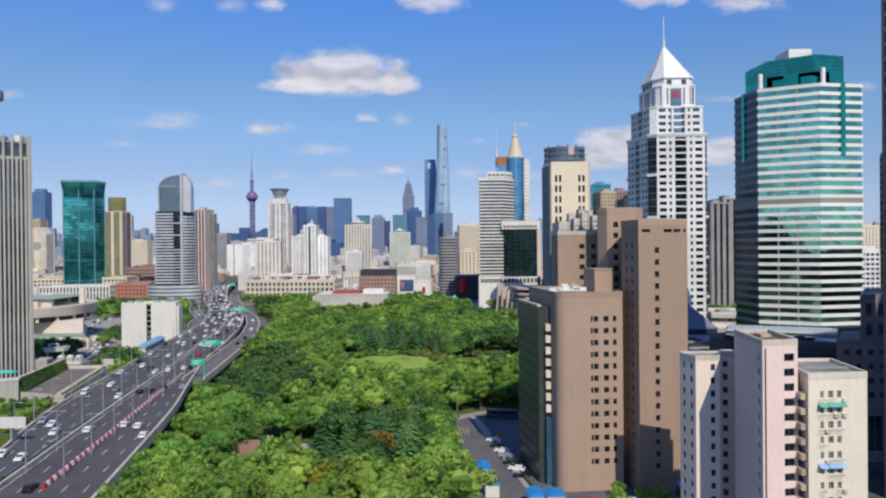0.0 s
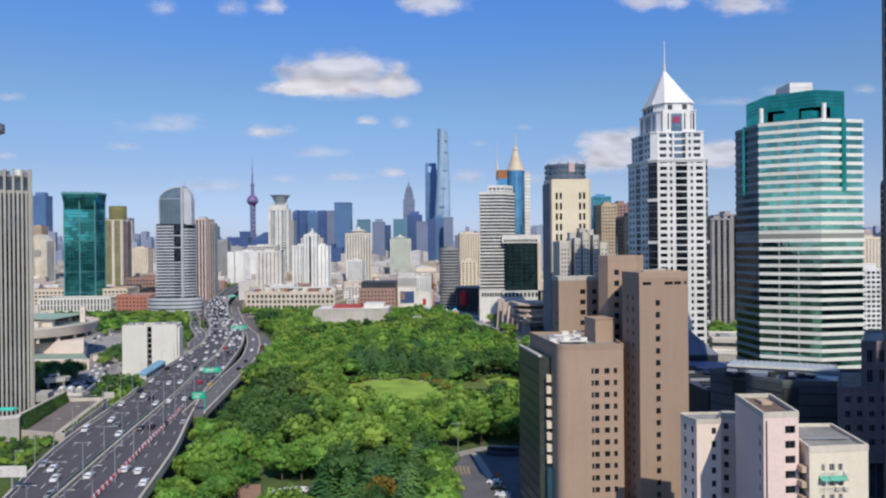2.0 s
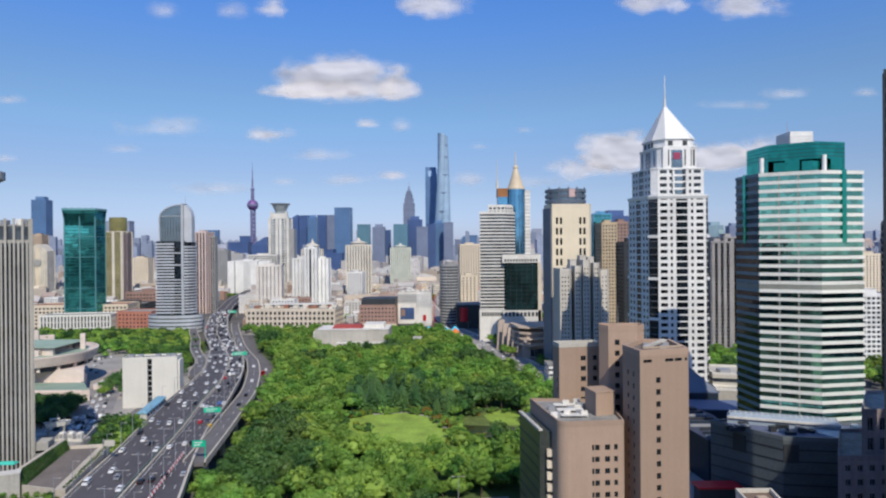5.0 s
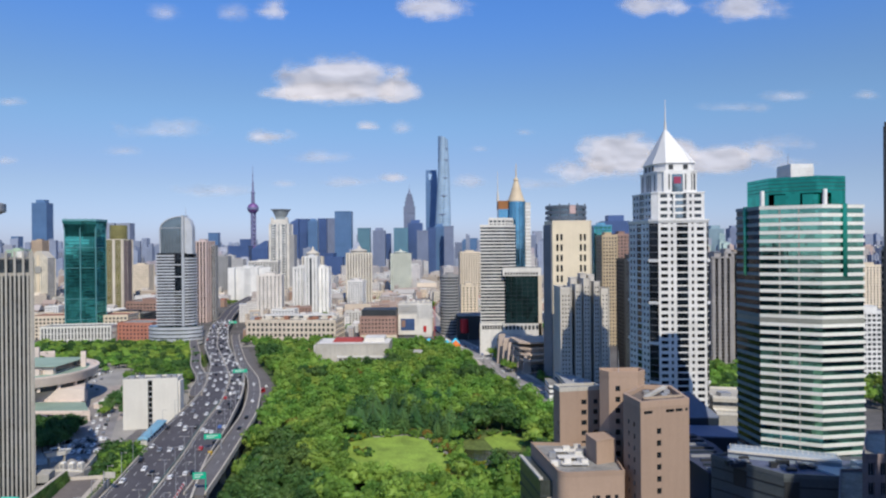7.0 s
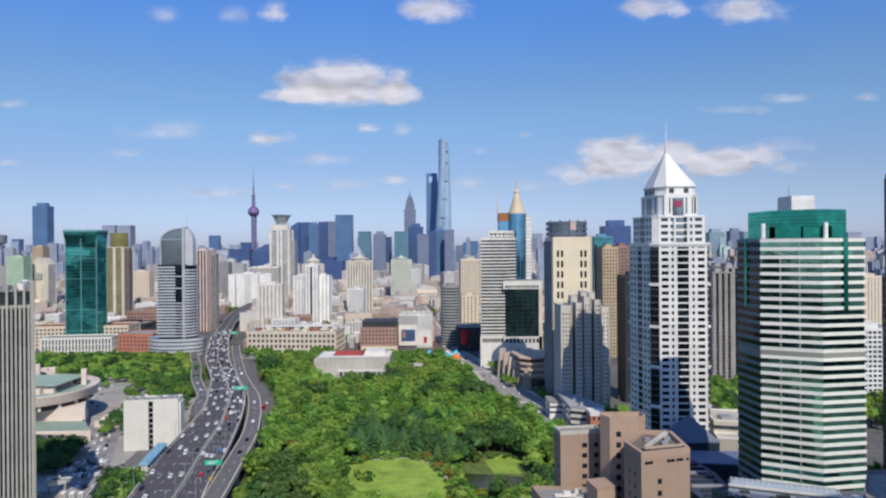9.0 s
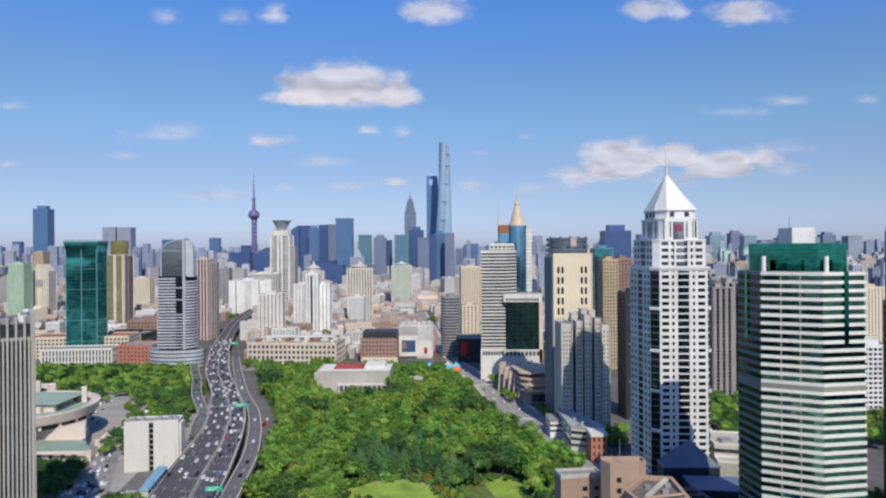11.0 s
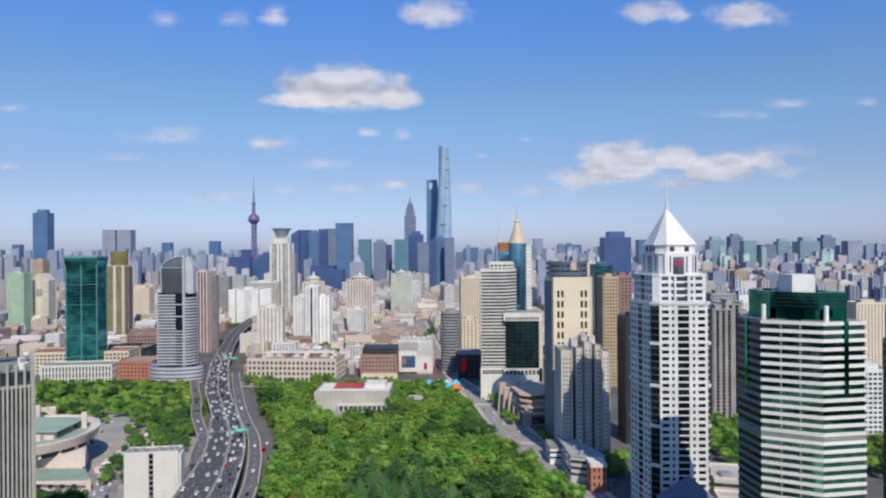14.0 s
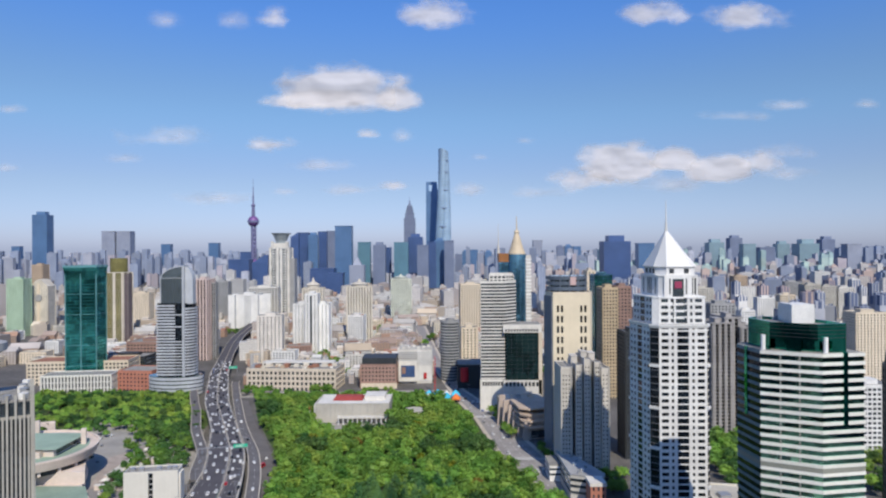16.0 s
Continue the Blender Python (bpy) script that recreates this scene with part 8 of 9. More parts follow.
# ---- vehicles ----
def car_kind(body_mat, label, van=False, bus=False, far=False):
    """A car with body, cabin glass, wheels and lamps; nose towards +y."""
    L, W, H = (11.5, 2.5, 3.1) if bus else (4.9, 1.9, 1.95) if van else (4.5, 1.8, 1.45)
    ob = root("bus" if bus else "car", 0, 0, -50, label, "bus" if bus else "car", "traffic")
    bm = bmesh.new()
    side_ = [(-L / 2, 0.35), (L / 2, 0.35), (L / 2, 0.75), (L / 2 - 0.15, 0.88), (L * 0.22, 0.95), (L * 0.06, H), (-L * 0.3, H), (-L * 0.43, 0.98), (-L / 2, 0.9)]
    if bus or van:
        side_ = [(-L / 2, 0.35), (L / 2, 0.35), (L / 2, 1.1), (L / 2 - (0.2 if bus else 0.9), H * 0.62), (L / 2 - (0.4 if bus else 1.4), H), (-L / 2 + 0.1, H), (-L / 2, H * 0.9)]
    lo, hi = [bm.verts.new((-W / 2 * (0.86 if z > 1.2 else 1), y, z)) for y, z in side_], [bm.verts.new((W / 2 * (0.86 if z > 1.2 else 1), y, z)) for y, z in side_]
    bm.faces.new(lo)
    bm.faces.new(hi[::-1])
    for i in range(len(side_)):
        j = (i + 1) % len(side_)
        bm.faces.new((lo[i], hi[i], hi[j], lo[j]))
    part("body", bm, body_mat, ob)
    if bus or van:
        part("window_band", boxes((-W / 2 * 0.97, W / 2 * 0.97, -L / 2 + 0.5, L / 2 - 1.6, H * 0.55, H * 0.84)), CARGLASS, ob)
        part("windscreen", boxes((-W * 0.42, W * 0.42, L / 2 - (0.5 if bus else 1.5), L / 2 - (0.15 if bus else 0.75), H * 0.5, H * 0.86)), CARGLASS, ob)
    else:
        part("window_band", boxes((-W / 2 * 0.93, W / 2 * 0.93, -L * 0.3, L * 0.08, 0.98, H - 0.14)), CARGLASS, ob)
        for y0, z0, y1, z1 in ((L * 0.215, 0.99, L * 0.085, H - 0.1), (-L * 0.425, 1.02, -L * 0.315, H - 0.1)):
            bm = bmesh.new()
            k = 0.03 if y0 > 0 else -0.03
            v = [bm.verts.new(c) for c in ((-W * 0.42, y0 + k, z0), (W * 0.42, y0 + k, z0), (W * 0.37, y1 + k, z1), (-W * 0.37, y1 + k, z1), (-W * 0.42, y0 - k, z0 - 0.02), (W * 0.42, y0 - k, z0 - 0.02), (W * 0.37, y1 - k, z1 - 0.02), (-W * 0.37, y1 - k, z1 - 0.02))]
            for f in ((0, 1, 2, 3), (7, 6, 5, 4), (0, 4, 5, 1), (1, 5, 6, 2), (2, 6, 7, 3), (3, 7, 4, 0)):
                bm.faces.new([v[i] for i in f])
            part("windscreen" if y0 > 0 else "rear_window", bm, CARGLASS, ob)
    if far:
        part("underbody", boxes((-W * 0.46, W * 0.46, -L * 0.42, L * 0.42, 0.05, 0.4)), RUBBER, ob)
        return ob
    wheel = finish("wheel", prisms((circle(0.33, 12), -0.12, 0.12)), RUBBER)
    for sx in (-1, 1):
        for y in (L * 0.3, -L * 0.3):
            share("wheel", wheel, ob, pose(sx * W * 0.46, y, 0.33, 0, 90, 0))
    part("headlight", boxes((-W * 0.45, -W * 0.28, L / 2 - 0.05, L / 2 + 0.02, 0.6, 0.75)), OFFWHITE, ob)
    part("headlight", boxes((W * 0.28, W * 0.45, L / 2 - 0.05, L / 2 + 0.02, 0.6, 0.75)), OFFWHITE, ob)
    for sx in (-1, 1):
        part("tail_light", boxes((sx * W * 0.38 - 0.15, sx * W * 0.38 + 0.15, -L / 2 - 0.02, -L / 2 + 0.04, 0.68, 0.8)), RED, ob)
    return ob


CARWHITE = surface("white_car_paint", (0.78, 0.78, 0.78), 0.3, var=0.03, bump=0, rand=0.08)
CARGREY = surface("silver_car_paint", (0.4, 0.41, 0.43), 0.3, 0.4, var=0.03, bump=0, rand=0.25)
CARBLACK = surface("black_car_paint", (0.015, 0.016, 0.02), 0.25, var=0.03, bump=0)
CARRED = surface("red_car_paint", (0.45, 0.02, 0.03), 0.3, var=0.03, bump=0)
CARS = [car_kind(CARWHITE, "white saloon car on the road"), car_kind(CARGREY, "silver saloon car on the road"), car_kind(CARBLACK, "black saloon car on the road"), car_kind(CARWHITE, "white van on the road", van=True), car_kind(CARRED, "red saloon car on the road"), car_kind(YELLOW, "yellow taxi on the road"), car_kind(BLUEWALL, "blue saloon car on the road")]
FARCARS = [car_kind(m, lab, v, far=True) for m, lab, v in ((CARWHITE, "white saloon car on the road", False), (CARGREY, "silver saloon car on the road", False), (CARBLACK, "black saloon car on the road", False), (CARWHITE, "white van on the road", True), (CARRED, "red saloon car on the road", False), (YELLOW, "yellow taxi on the road", False), (BLUEWALL, "blue saloon car on the road", False))]
# the last one's dark paint stands for the shade it is parked in
BUSES = [car_kind(OFFWHITE, "white city bus on the road", bus=True), car_kind(CARRED, "red city bus on the road", bus=True), car_kind(surface("dark_coach_paint", (0.05, 0.06, 0.08), 0.3, var=0.03, bump=0), "dark grey coach in the car park", bus=True)]
vr = random.Random(77)


def put(kind, x, y, z, a):
    copy_thing(kind, pose(x, y, z, 0, 0, a))


def heading(f, y):
    return math.degrees(math.atan2(f(y + 2) - f(y - 2), 4))


def traffic(line, y0, y1, z, back, gap, off=0.0):
    y = y0 + vr.uniform(0, gap)
    while y < y1:
        kind = vr.choices(CARS if y < 300 else FARCARS, (50, 18, 18, 9, 1.5, 0.8, 2))[0]
        put(kind, line(y) + off, y, z(y) if callable(z) else z, -heading(line, y) + (180 if back else 0))
        y += vr.uniform(0.55, 1.6) * gap


for f in (0.13, 0.32, 0.52, 0.72, 0.9):
    traffic(lambda y, f=f: fm(y) + (fr(y) - fm(y)) * f, 140, 330, DECK + 0.02, False, 62)
    traffic(lambda y, f=f: fm(y) + (fr(y) - fm(y)) * f, 330, 430, DECK + 0.02, False, 40)
    traffic(lambda y, f=f: fm(y) + (fr(y) - fm(y)) * f, 430, 900, DECK + 0.02, False, 30)
for f in (0.14, 0.38, 0.62, 0.86):
    traffic(lambda y, f=f: fm(y) + (fl(y) - fm(y)) * f, 140, 430, DECK + 0.02, True, 36)
    traffic(lambda y, f=f: fm(y) + (fl(y) - fm(y)) * f, 430, 900, DECK + 0.02, True, 27)
traffic(lambda y: rr(y) - 4.5, 330, 700, lambda y: DECK - max(0, y - 420) * 0.014, False, 40)
traffic(lambda y: rl(y) + 4.5, 470, 720, lambda y: DECK - max(0, y - 470) * 0.014, True, 40)
for f in (0.15, 0.4, 0.62, 0.85):
    traffic(lambda y, f=f: sl(y) + (sr(y) - sl(y)) * f, 440, 900, 0.07, f < 0.5, 55)
traffic(lambda y: -128 - (y - 484) * 0.30, 430, 520, 0.07, False, 26)
for off in (-162, -166, -170):
    traffic(lambda y, o=off: o - (y - 300) * 0.415, 316, 448, 0.12, off < -165, 13)
put(BUSES[1], -136, 492, 0.07, -16)
put(BUSES[2], 21, 239, 0.05, 82)
for i in range(11):
    put(CARS[(0, 2, 0, 1, 2, 0, 2, 4, 2, 0, 1)[i]], 15.6 + i * 0.85 if i < 7 else 36 + (i - 7) * 4.5, 210 - i * 5.4 if i < 7 else 159, 0.04, 70 if i < 7 else 5)
for i in range(4):
    put(CARS[(0, 3, 0, 1)[i]], -51 + i * 3.4, 203 + i * 0.8, 0.03, 80)
for k in range(22):
    put(FARCARS[k % 4], -238 + vr.uniform(-8, 8) - k * 2.6, 380 + k * 10, 0.1, 14)
for r in range(3):
    for i in range(7):
        put(FARCARS[(0, 2, 1, 0, 3, 2, 0)[(i + r * 2) % 7]], -206 + i * 3.6 - r * 3.0, 347 + r * 11 + i * 0.9, 0.1, 8 + (180 if i % 2 else 0))
for ob in CARS + FARCARS + BUSES:
    for c in (*ob.children_recursive, ob):
        bpy.data.objects.remove(c)


# ---- lamp posts, gantries, kiosks ----
def lamp_kind(label, sides):
    ob = root("street_lamp", 0, 0, -50, label, "lamp", "expressway lamps")
    part("pole", prisms((circle(0.16, 8), 0, 10.5, circle(0.09, 8))), STEEL, ob)
    part("arm", boxes((min(0, sides[0]), 1.8, -0.06, 0.06, 10.3, 10.42)), STEEL, ob)
    for x in sides:
        part("lamp_head", boxes((x - 0.5, x + 0.5, -0.16, 0.16, 10.28, 10.46)), PALE, ob)
    return ob


lamp = lamp_kind("grey double-arm street lamp on the expressway", (-1.9, 1.9))
side_lamp = lamp_kind("grey single-arm street lamp on the expressway", (1.9,))
y = 96
while y < 720:
    copy_thing(side_lamp, pose(fl(y) + 0.3, y, DECK, 0, 0, 0))
    if y < 330:
        copy_thing(lamp, pose(fm(y) + 0.6, y + 7, DECK, 0, 0, 0))
        copy_thing(side_lamp, pose(-87.6 - (y - 156) * 0.156, y + 4, DECK, 0, 0, 0)) if 130 < y < 290 else None
    else:
        copy_thing(lamp, pose(fr(y) - 0.9, y, DECK, 0, 0, 0))
    y += 17 if y < 330 else 24
for y in range(400, 900, 34):
    copy_thing(lamp, pose(sr(y) + 1.0, y, 0.17, 0, 0, 0))
copy_thing(lamp, pose(5, 243, 0, 0, 0, 0))
for c in (*lamp.children_recursive, lamp, *side_lamp.children_recursive, side_lamp):
    bpy.data.objects.remove(c)


def sign_board(x, y, z, w, h, rz, label, pole=True, beam=0.0):
    ob = root("road_sign", x, y, z, label, "sign", "expressway signs", rz)
    part("board", boxes((-w / 2, w / 2, -0.12, 0.12, 5.2, 5.2 + h)), SIGN, ob, "green sign board")
    for k in range(2):
        part("lettering_bar", boxes((-w * 0.36, w * (0.1 + 0.2 * k), -0.17, -0.12, 5.2 + h * (0.25 + 0.36 * k), 5.2 + h * (0.38 + 0.36 * k))), WHITE, ob)
    if beam:
        part("beam", boxes((-beam, w / 2, 0.12, 0.5, 6.0, 6.5)), STEEL, ob)
        part("post", boxes((-beam, -beam + 0.5, 0.1, 0.6, 0, 6.5)), STEEL, ob)
        part("post", boxes((w / 2, w / 2 + 0.5, 0.1, 0.6, 0, 6.5)), STEEL, ob)
    else:
        part("post", boxes((w / 2 - 0.3, w / 2 + 0.1, 0.12, 0.5, 0, 5.2 + h * 0.8)), SIGN if not pole else STEEL, ob)


sign_board(-111.6, 321, DECK, 8.0, 2.3, 8, "green overhead sign board on a post by the slip ramp", beam=0.0)
sign_board(-97.6, 265, DECK, 5.0, 2.6, 8, "green sign board on a teal post", pole=False)
sign_board(-151, 494, DECK - 0.2, 10, 2.6, 14, "green overhead sign on a gantry beam", beam=30)
sign_board(-259, 820, DECK, 9, 2.8, 16, "green overhead sign on a gantry beam", beam=22)
gore = root("crash_cushion", -110.4, 314, DECK, "yellow striped crash cushion at the slip road", "barrier")
part("cushion", prisms((circle(1.1, 12), 0, 1.3)), YELLOW, gore)
part("stripe", prisms((circle(1.13, 12), 0.5, 0.85)), DARKMETAL, gore)

for i, (x, y, w, d, h) in enumerate(((10.5, 176, 3.2, 7, 3.4), (11.8, 166, 3.4, 5, 3.2), (21.6, 158, 3.5, 5, 3.2), (26.4, 158.5, 4.2, 4, 2.9), (58, 152, 8, 6, 6.5))):
    ob = root("kiosk", x, y, 0, "white site cabin with bright blue roof" if i < 4 else "dark cabin with deep blue roof", "cabin", "site cabins")
    part("wall", boxes((-w / 2, w / 2, -d / 2, d / 2, 0, h)), OFFWHITE if i < 4 else DARKMETAL, ob)
    part("roof", prisms((rect(w + 0.5, d + 0.5), h, h + 0.7, rect(w * 0.3, d + 0.3))), BLUEROOF, ob)
# roadside beside the finned tower: raised ramp, hedge, terrace, plant, deck and planted bank
def wedge(top, z0=0.0):
    bm = bmesh.new()
    n = len(top)
    up = [bm.verts.new(c) for c in top]
    lo = [bm.verts.new((c[0], c[1], z0)) for c in top]
    bm.faces.new(up)
    bm.faces.new(lo[::-1])
    for k in range(n):
        bm.faces.new((up[k], lo[k], lo[(k + 1) % n], up[(k + 1) % n]))
    bmesh.ops.recalc_face_normals(bm, faces=bm.faces)
    return bm


ramp = root("access_ramp", 0, 0, 0, "worn brown-grey access ramp between pale walls", "ramp")
part("roadway", wedge([(-146.5, 232, 11.9), (-134.3, 229, 11.7), (-141.5, 273, 13.4), (-151.4, 269, 13.7)]), surface("brown_ramp_paving", (0.17, 0.145, 0.13), 0.9, var=0.25, big=0.12), ramp)
part("end_wall", wedge([(-146.8, 231.4, 12.6), (-134.0, 228.3, 12.4), (-134.0, 228.9, 12.4), (-146.8, 232.0, 12.6)]), KERB, ramp)
part("footway", wedge([(-134.28, 229, 11.8), (-130.4, 229, 11.8), (-137.2, 273, 13.5), (-141.48, 273, 13.5)]), KERB, ramp)
part("far_wall", wedge([(-151.4, 269.1, 15.0), (-137.4, 273.1, 14.5), (-137.4, 273.6, 14.5), (-151.4, 269.7, 15.0)]), KERB, ramp)
for i in range(16):
    f = i / 15
    ob = root("shrub_tub", -131.3 - 6.6 * f, 230.5 + 41 * f, 11.8 + 1.6 * f, "dark clipped shrub beside the parapet", "shrub", "roadside shrubs")
    share("leaves", SHRUBS[1], ob, pose(0, 0, -0.1, 0, 0, i * 50) @ Matrix.Diagonal((0.5, 0.5, 0.6, 1)))
hb = root("hedge", 0, 0, 0, "dark green creeper hedge on a sloping bank", "hedge")
part("bank", wedge([(-146.55, 232, 12.0), (-151.45, 269, 13.8), (-152.4, 268.6, 17.6), (-149.6, 232.6, 16.4)]), EARTH, hb)
part("coping", wedge([(-149.65, 232.6, 16.8), (-152.45, 268.6, 18.0), (-153.6, 268.4, 18.0), (-150.8, 232.4, 16.8)], 14.0), KERB, hb)
hr = random.Random(3)
hv, hf = [], []
for i in range(3600):
    f, g = hr.random(), hr.random()
    p = Vector((-146.5, 232, 12.0)).lerp(Vector((-151.4, 269, 13.8)), f).lerp(Vector((-149.5, 232.6, 16.5)).lerp(Vector((-152.3, 268.6, 17.7)), f), g)
    q = len(hv)
    for _ in range(3):
        hv.append((p.x + hr.uniform(-0.2, 0.5), p.y + hr.uniform(-0.4, 0.4), p.z + hr.uniform(-0.25, 0.4)))
    hf.append((q, q + 1, q + 2))
share("leaves", mesh_of("leaves", (hv, hf), LEAFDARK), hb)
terrace = root("terrace", 0, 0, 0, "grey raised terrace with pale parapet beside the fins", "terrace")
part("body", prisms(([(-151.2, 233), (-153.65, 268.5), (-150.5, 277), (-150.5, 284), (-166, 296), (-174.5, 285.5), (-159.2, 260.2), (-154, 240)], 0, 14.4)), PAVING, terrace)
part("parapet", prisms(([(-164, 278.2), (-150.5, 277), (-150.5, 277.5), (-164, 278.7)], 14.4, 15.3)), OFFWHITE, terrace)
part("parapet", prisms(([(-150.9, 277.6), (-150.4, 277.6), (-156, 299), (-156.5, 299)], 0, 15.2)), KERB, terrace)
gatepost = root("gate_block", 0, 0, 0, "pale stone gate block at the foot of the ramp", "wall")
part("body", prisms(([(-153.4, 227.4), (-147, 230.6), (-149, 234.4), (-155.4, 231)], 0, 16.9)), FINSTONE, gatepost)
part("coping", prisms((grow([(-153.4, 227.4), (-147, 230.6), (-149, 234.4), (-155.4, 231)], 0.2), 16.9, 17.3)), OFFWHITE, gatepost)
awn = root("awning", -154.5, 236, 14.4, "small turquoise awning on posts beside the fins", "awning")
part("canopy", prisms((rect(6, 3), 4.2, 4.5), (rect(6, 3), 4.5, 5.0, rect(5, 1))), surface("turquoise_sheet", (0.06, 0.5, 0.38), 0.6), awn)
for x in (-2.7, 2.7):
    part("post", boxes((x - 0.08, x + 0.08, -0.08, 0.08, 0, 4.2)), STEEL, awn)
lobby = root("entrance_pavilion", 0, 0, 0, "cream box-shaped entrance pavilion against the fins", "pavilion")
box_foot = [(-161.2, 260.6), (-155.4, 261.6), (-157, 268.6), (-165.2, 267.4)]
part("glazing", prisms((grow(box_foot, -0.7), 14.4, 15.6)), BLACKGLASS, lobby)
part("body", prisms((box_foot, 15.6, 18.6)), FINSTONE, lobby)
part("roof", prisms((grow(box_foot, -0.3), 18.6, 18.8)), PALE, lobby)
for i, x in enumerate((-161.0, -157.2, -153.4)):
    ob = root("rooftop_unit", x, 281.2, 14.4, "white louvred rooftop air unit", "air unit", "units on the terrace")
    part("casing", boxes((-1.0, 1.0, -1.2, 1.2, 0.3, 2.6)), OFFWHITE, ob)
    part("cowl", prisms((rect(1.6, 1.8), 2.6, 3.0, rect(1.3, 1.5))), WHITE, ob)
    part("louvre", boxes((-0.7, 0.7, -1.27, -1.2, 0.7, 2.2)), GREY, ob)
    for sx in (-1.1, 1.1):
        part("foot", boxes((sx * 0.75 - 0.12, sx * 0.75 + 0.12, -1.1, 1.1, 0, 0.3)), STEEL, ob)
boat = root("viewing_deck", -167.6, 289.2, 0, "white boat-shaped deck on concrete posts", "pavilion", rz=40)
for x in (-3.6, 2.2):
    for y in (-1.1, 1.1):
        part("support", boxes((x - 0.3, x + 0.3, y - 0.3, y + 0.3, 0, 17.9)), FINSTONE, boat)
part("hull", prisms(([(-4.6, -1.4), (2.4, -1.5), (4.4, 0), (2.4, 1.5), (-4.6, 1.4)], 17.9, 19.8, [(-5.2, -2.0), (2.8, -2.1), (5.4, 0), (2.8, 2.1), (-5.2, 2.0)])), BRIGHT, boat)
part("rail", prisms(([(-5.2, -2.0), (2.8, -2.1), (2.8, -1.95), (-5.2, -1.85)], 19.8, 20.4)), STEEL, boat)
part("cabin", boxes((-3, 0.6, -1.1, 1.1, 19.8, 21.3)), OFFWHITE, boat)
part("cabin_window", boxes((-2.6, 0.2, -1.16, -1.08, 20.3, 21.0)), GLASS, boat)
part("mast", prisms((circle(0.12, 6, 0, 0), 21.3, 23.0)), STEEL, boat)
soil = root("planted_bank", 0, 0, 0, "earth bank below the shrubs beside the expressway", "bank")
part("soil", prisms(([(-151, 227), (-131.6, 227.6), (-124, 199), (-119.6, 188), (-134, 188)], 0, 9.8)), EARTH, soil)
grove([(-150, 226), (-133, 226.5), (-125.4, 200), (-121.2, 189), (-133, 189)], 80, 7, gap=2.1, s0=0.2, s1=0.3, label="low green shrubs beside the expressway", z0=9.5)
b2 = root("road_sign", -135.6, 265, 12.6, "pale backed sign board on a post beside the parapet", "sign")
part("board", boxes((0.5, 4.6, -0.1, 0.1, 3.4, 5.8)), PALE, b2)
part("post", boxes((-0.16, 0.16, -0.1, 0.2, 0, 6.2)), STEEL, b2)
part("arm", boxes((0.16, 4.4, 0.1, 0.24, 4.4, 4.7)), STEEL, b2)
b3 = root("road_sign", -115.2, 178, DECK, "white backed sign board on a post at the parapet", "sign")
part("board", boxes((-3.6, 3.6, -0.12, 0.12, 4.2, 7.2)), OFFWHITE, b3)
part("post", prisms((circle(0.28, 8, -0.6, 0.4), 0, 7.0)), STEEL, b3)
for i, (x, y, w, d, h, m) in enumerate(((-196, 322, 12, 9, 4.2, OFFWHITE), (-168, 352, 7, 5, 3.4, OFFWHITE))):
    ob = root("site_cabin", x, y, 0, "small pale roadside cabin with flat roof", "cabin", "roadside cabins")
    part("wall", boxes((-w / 2, w / 2, -d / 2, d / 2, 0, h)), m, ob)
    part("roof", boxes((-w / 2 - 0.3, w / 2 + 0.3, -d / 2 - 0.3, d / 2 + 0.3, h, h + 0.35)), PALE, ob)
    part("window", boxes((-w * 0.35, w * 0.35, -d / 2 - 0.06, -d / 2 + 0.02, h * 0.35, h * 0.7)), GLASS, ob)
# car park kerb, yellow hatching, post and barrier
kb = root("kerb", 0, 0, 0, "pale kerb strip along the car park drive", "kerb")
part("kerb_stone", prisms(([(9.6, 241), (12.2, 241.5), (22.6, 171), (20.6, 170)], 0.02, 0.18)), PAVING, kb)
for a, b in (((12.6, 214), (14.2, 202)), ((15.0, 196), (16.4, 186)), ((18.4, 178), (19.6, 170))):
    lh = root("hedge", 0, 0, 0, "dark clipped low hedge strip on the kerb", "hedge", "kerb hedges")
    part("leaves", prisms(([(a[0] + 2.4, a[1]), (a[0] + 3.6, a[1]), (b[0] + 3.6, b[1]), (b[0] + 2.4, b[1])], 0.15, 1.0, [(a[0] + 2.6, a[1]), (a[0] + 3.4, a[1]), (b[0] + 3.4, b[1]), (b[0] + 2.6, b[1])])), EARTH, lh)
pv = root("footpath", 0, 0, 0, "pale curved footpath at the edge of the trees", "path")
part("paving", prisms(([(-6, 226), (-2, 236), (6, 243.5), (14, 249), (24, 250.5), (24, 246.5), (15, 245), (8, 239.6), (1, 232.5), (-3, 224)], 0.04, 0.14)), PAVING, pv)
FADED = surface("worn_yellow_paint", (0.42, 0.33, 0.14), 0.8, var=0.35)
hatch = root("road_marking", 0, 0, 0, "worn yellow hatched road marking", "marking")
for k in range(6):
    part("hatch_bar", prisms(([(0.6 + k * 1.4, 229 - k * 0.5), (1.0 + k * 1.4, 229 - k * 0.5), (2.4 + k * 1.2, 219), (2.0 + k * 1.2, 219)], 0.045, 0.052)), FADED, hatch)
for k in range(3):
    part("hatch_bar", prisms(([(0.6, 228.5 - k * 3.6), (8.6, 226 - k * 3.0), (8.6, 225.7 - k * 3.0), (0.6, 228.2 - k * 3.6)], 0.055, 0.062)), FADED, hatch)
op = root("bollard", 17.2, 213, 0, "orange booth post on the car park island", "post")
part("post", prisms((circle(0.4, 10), 0, 2.4)), ORANGE, op)
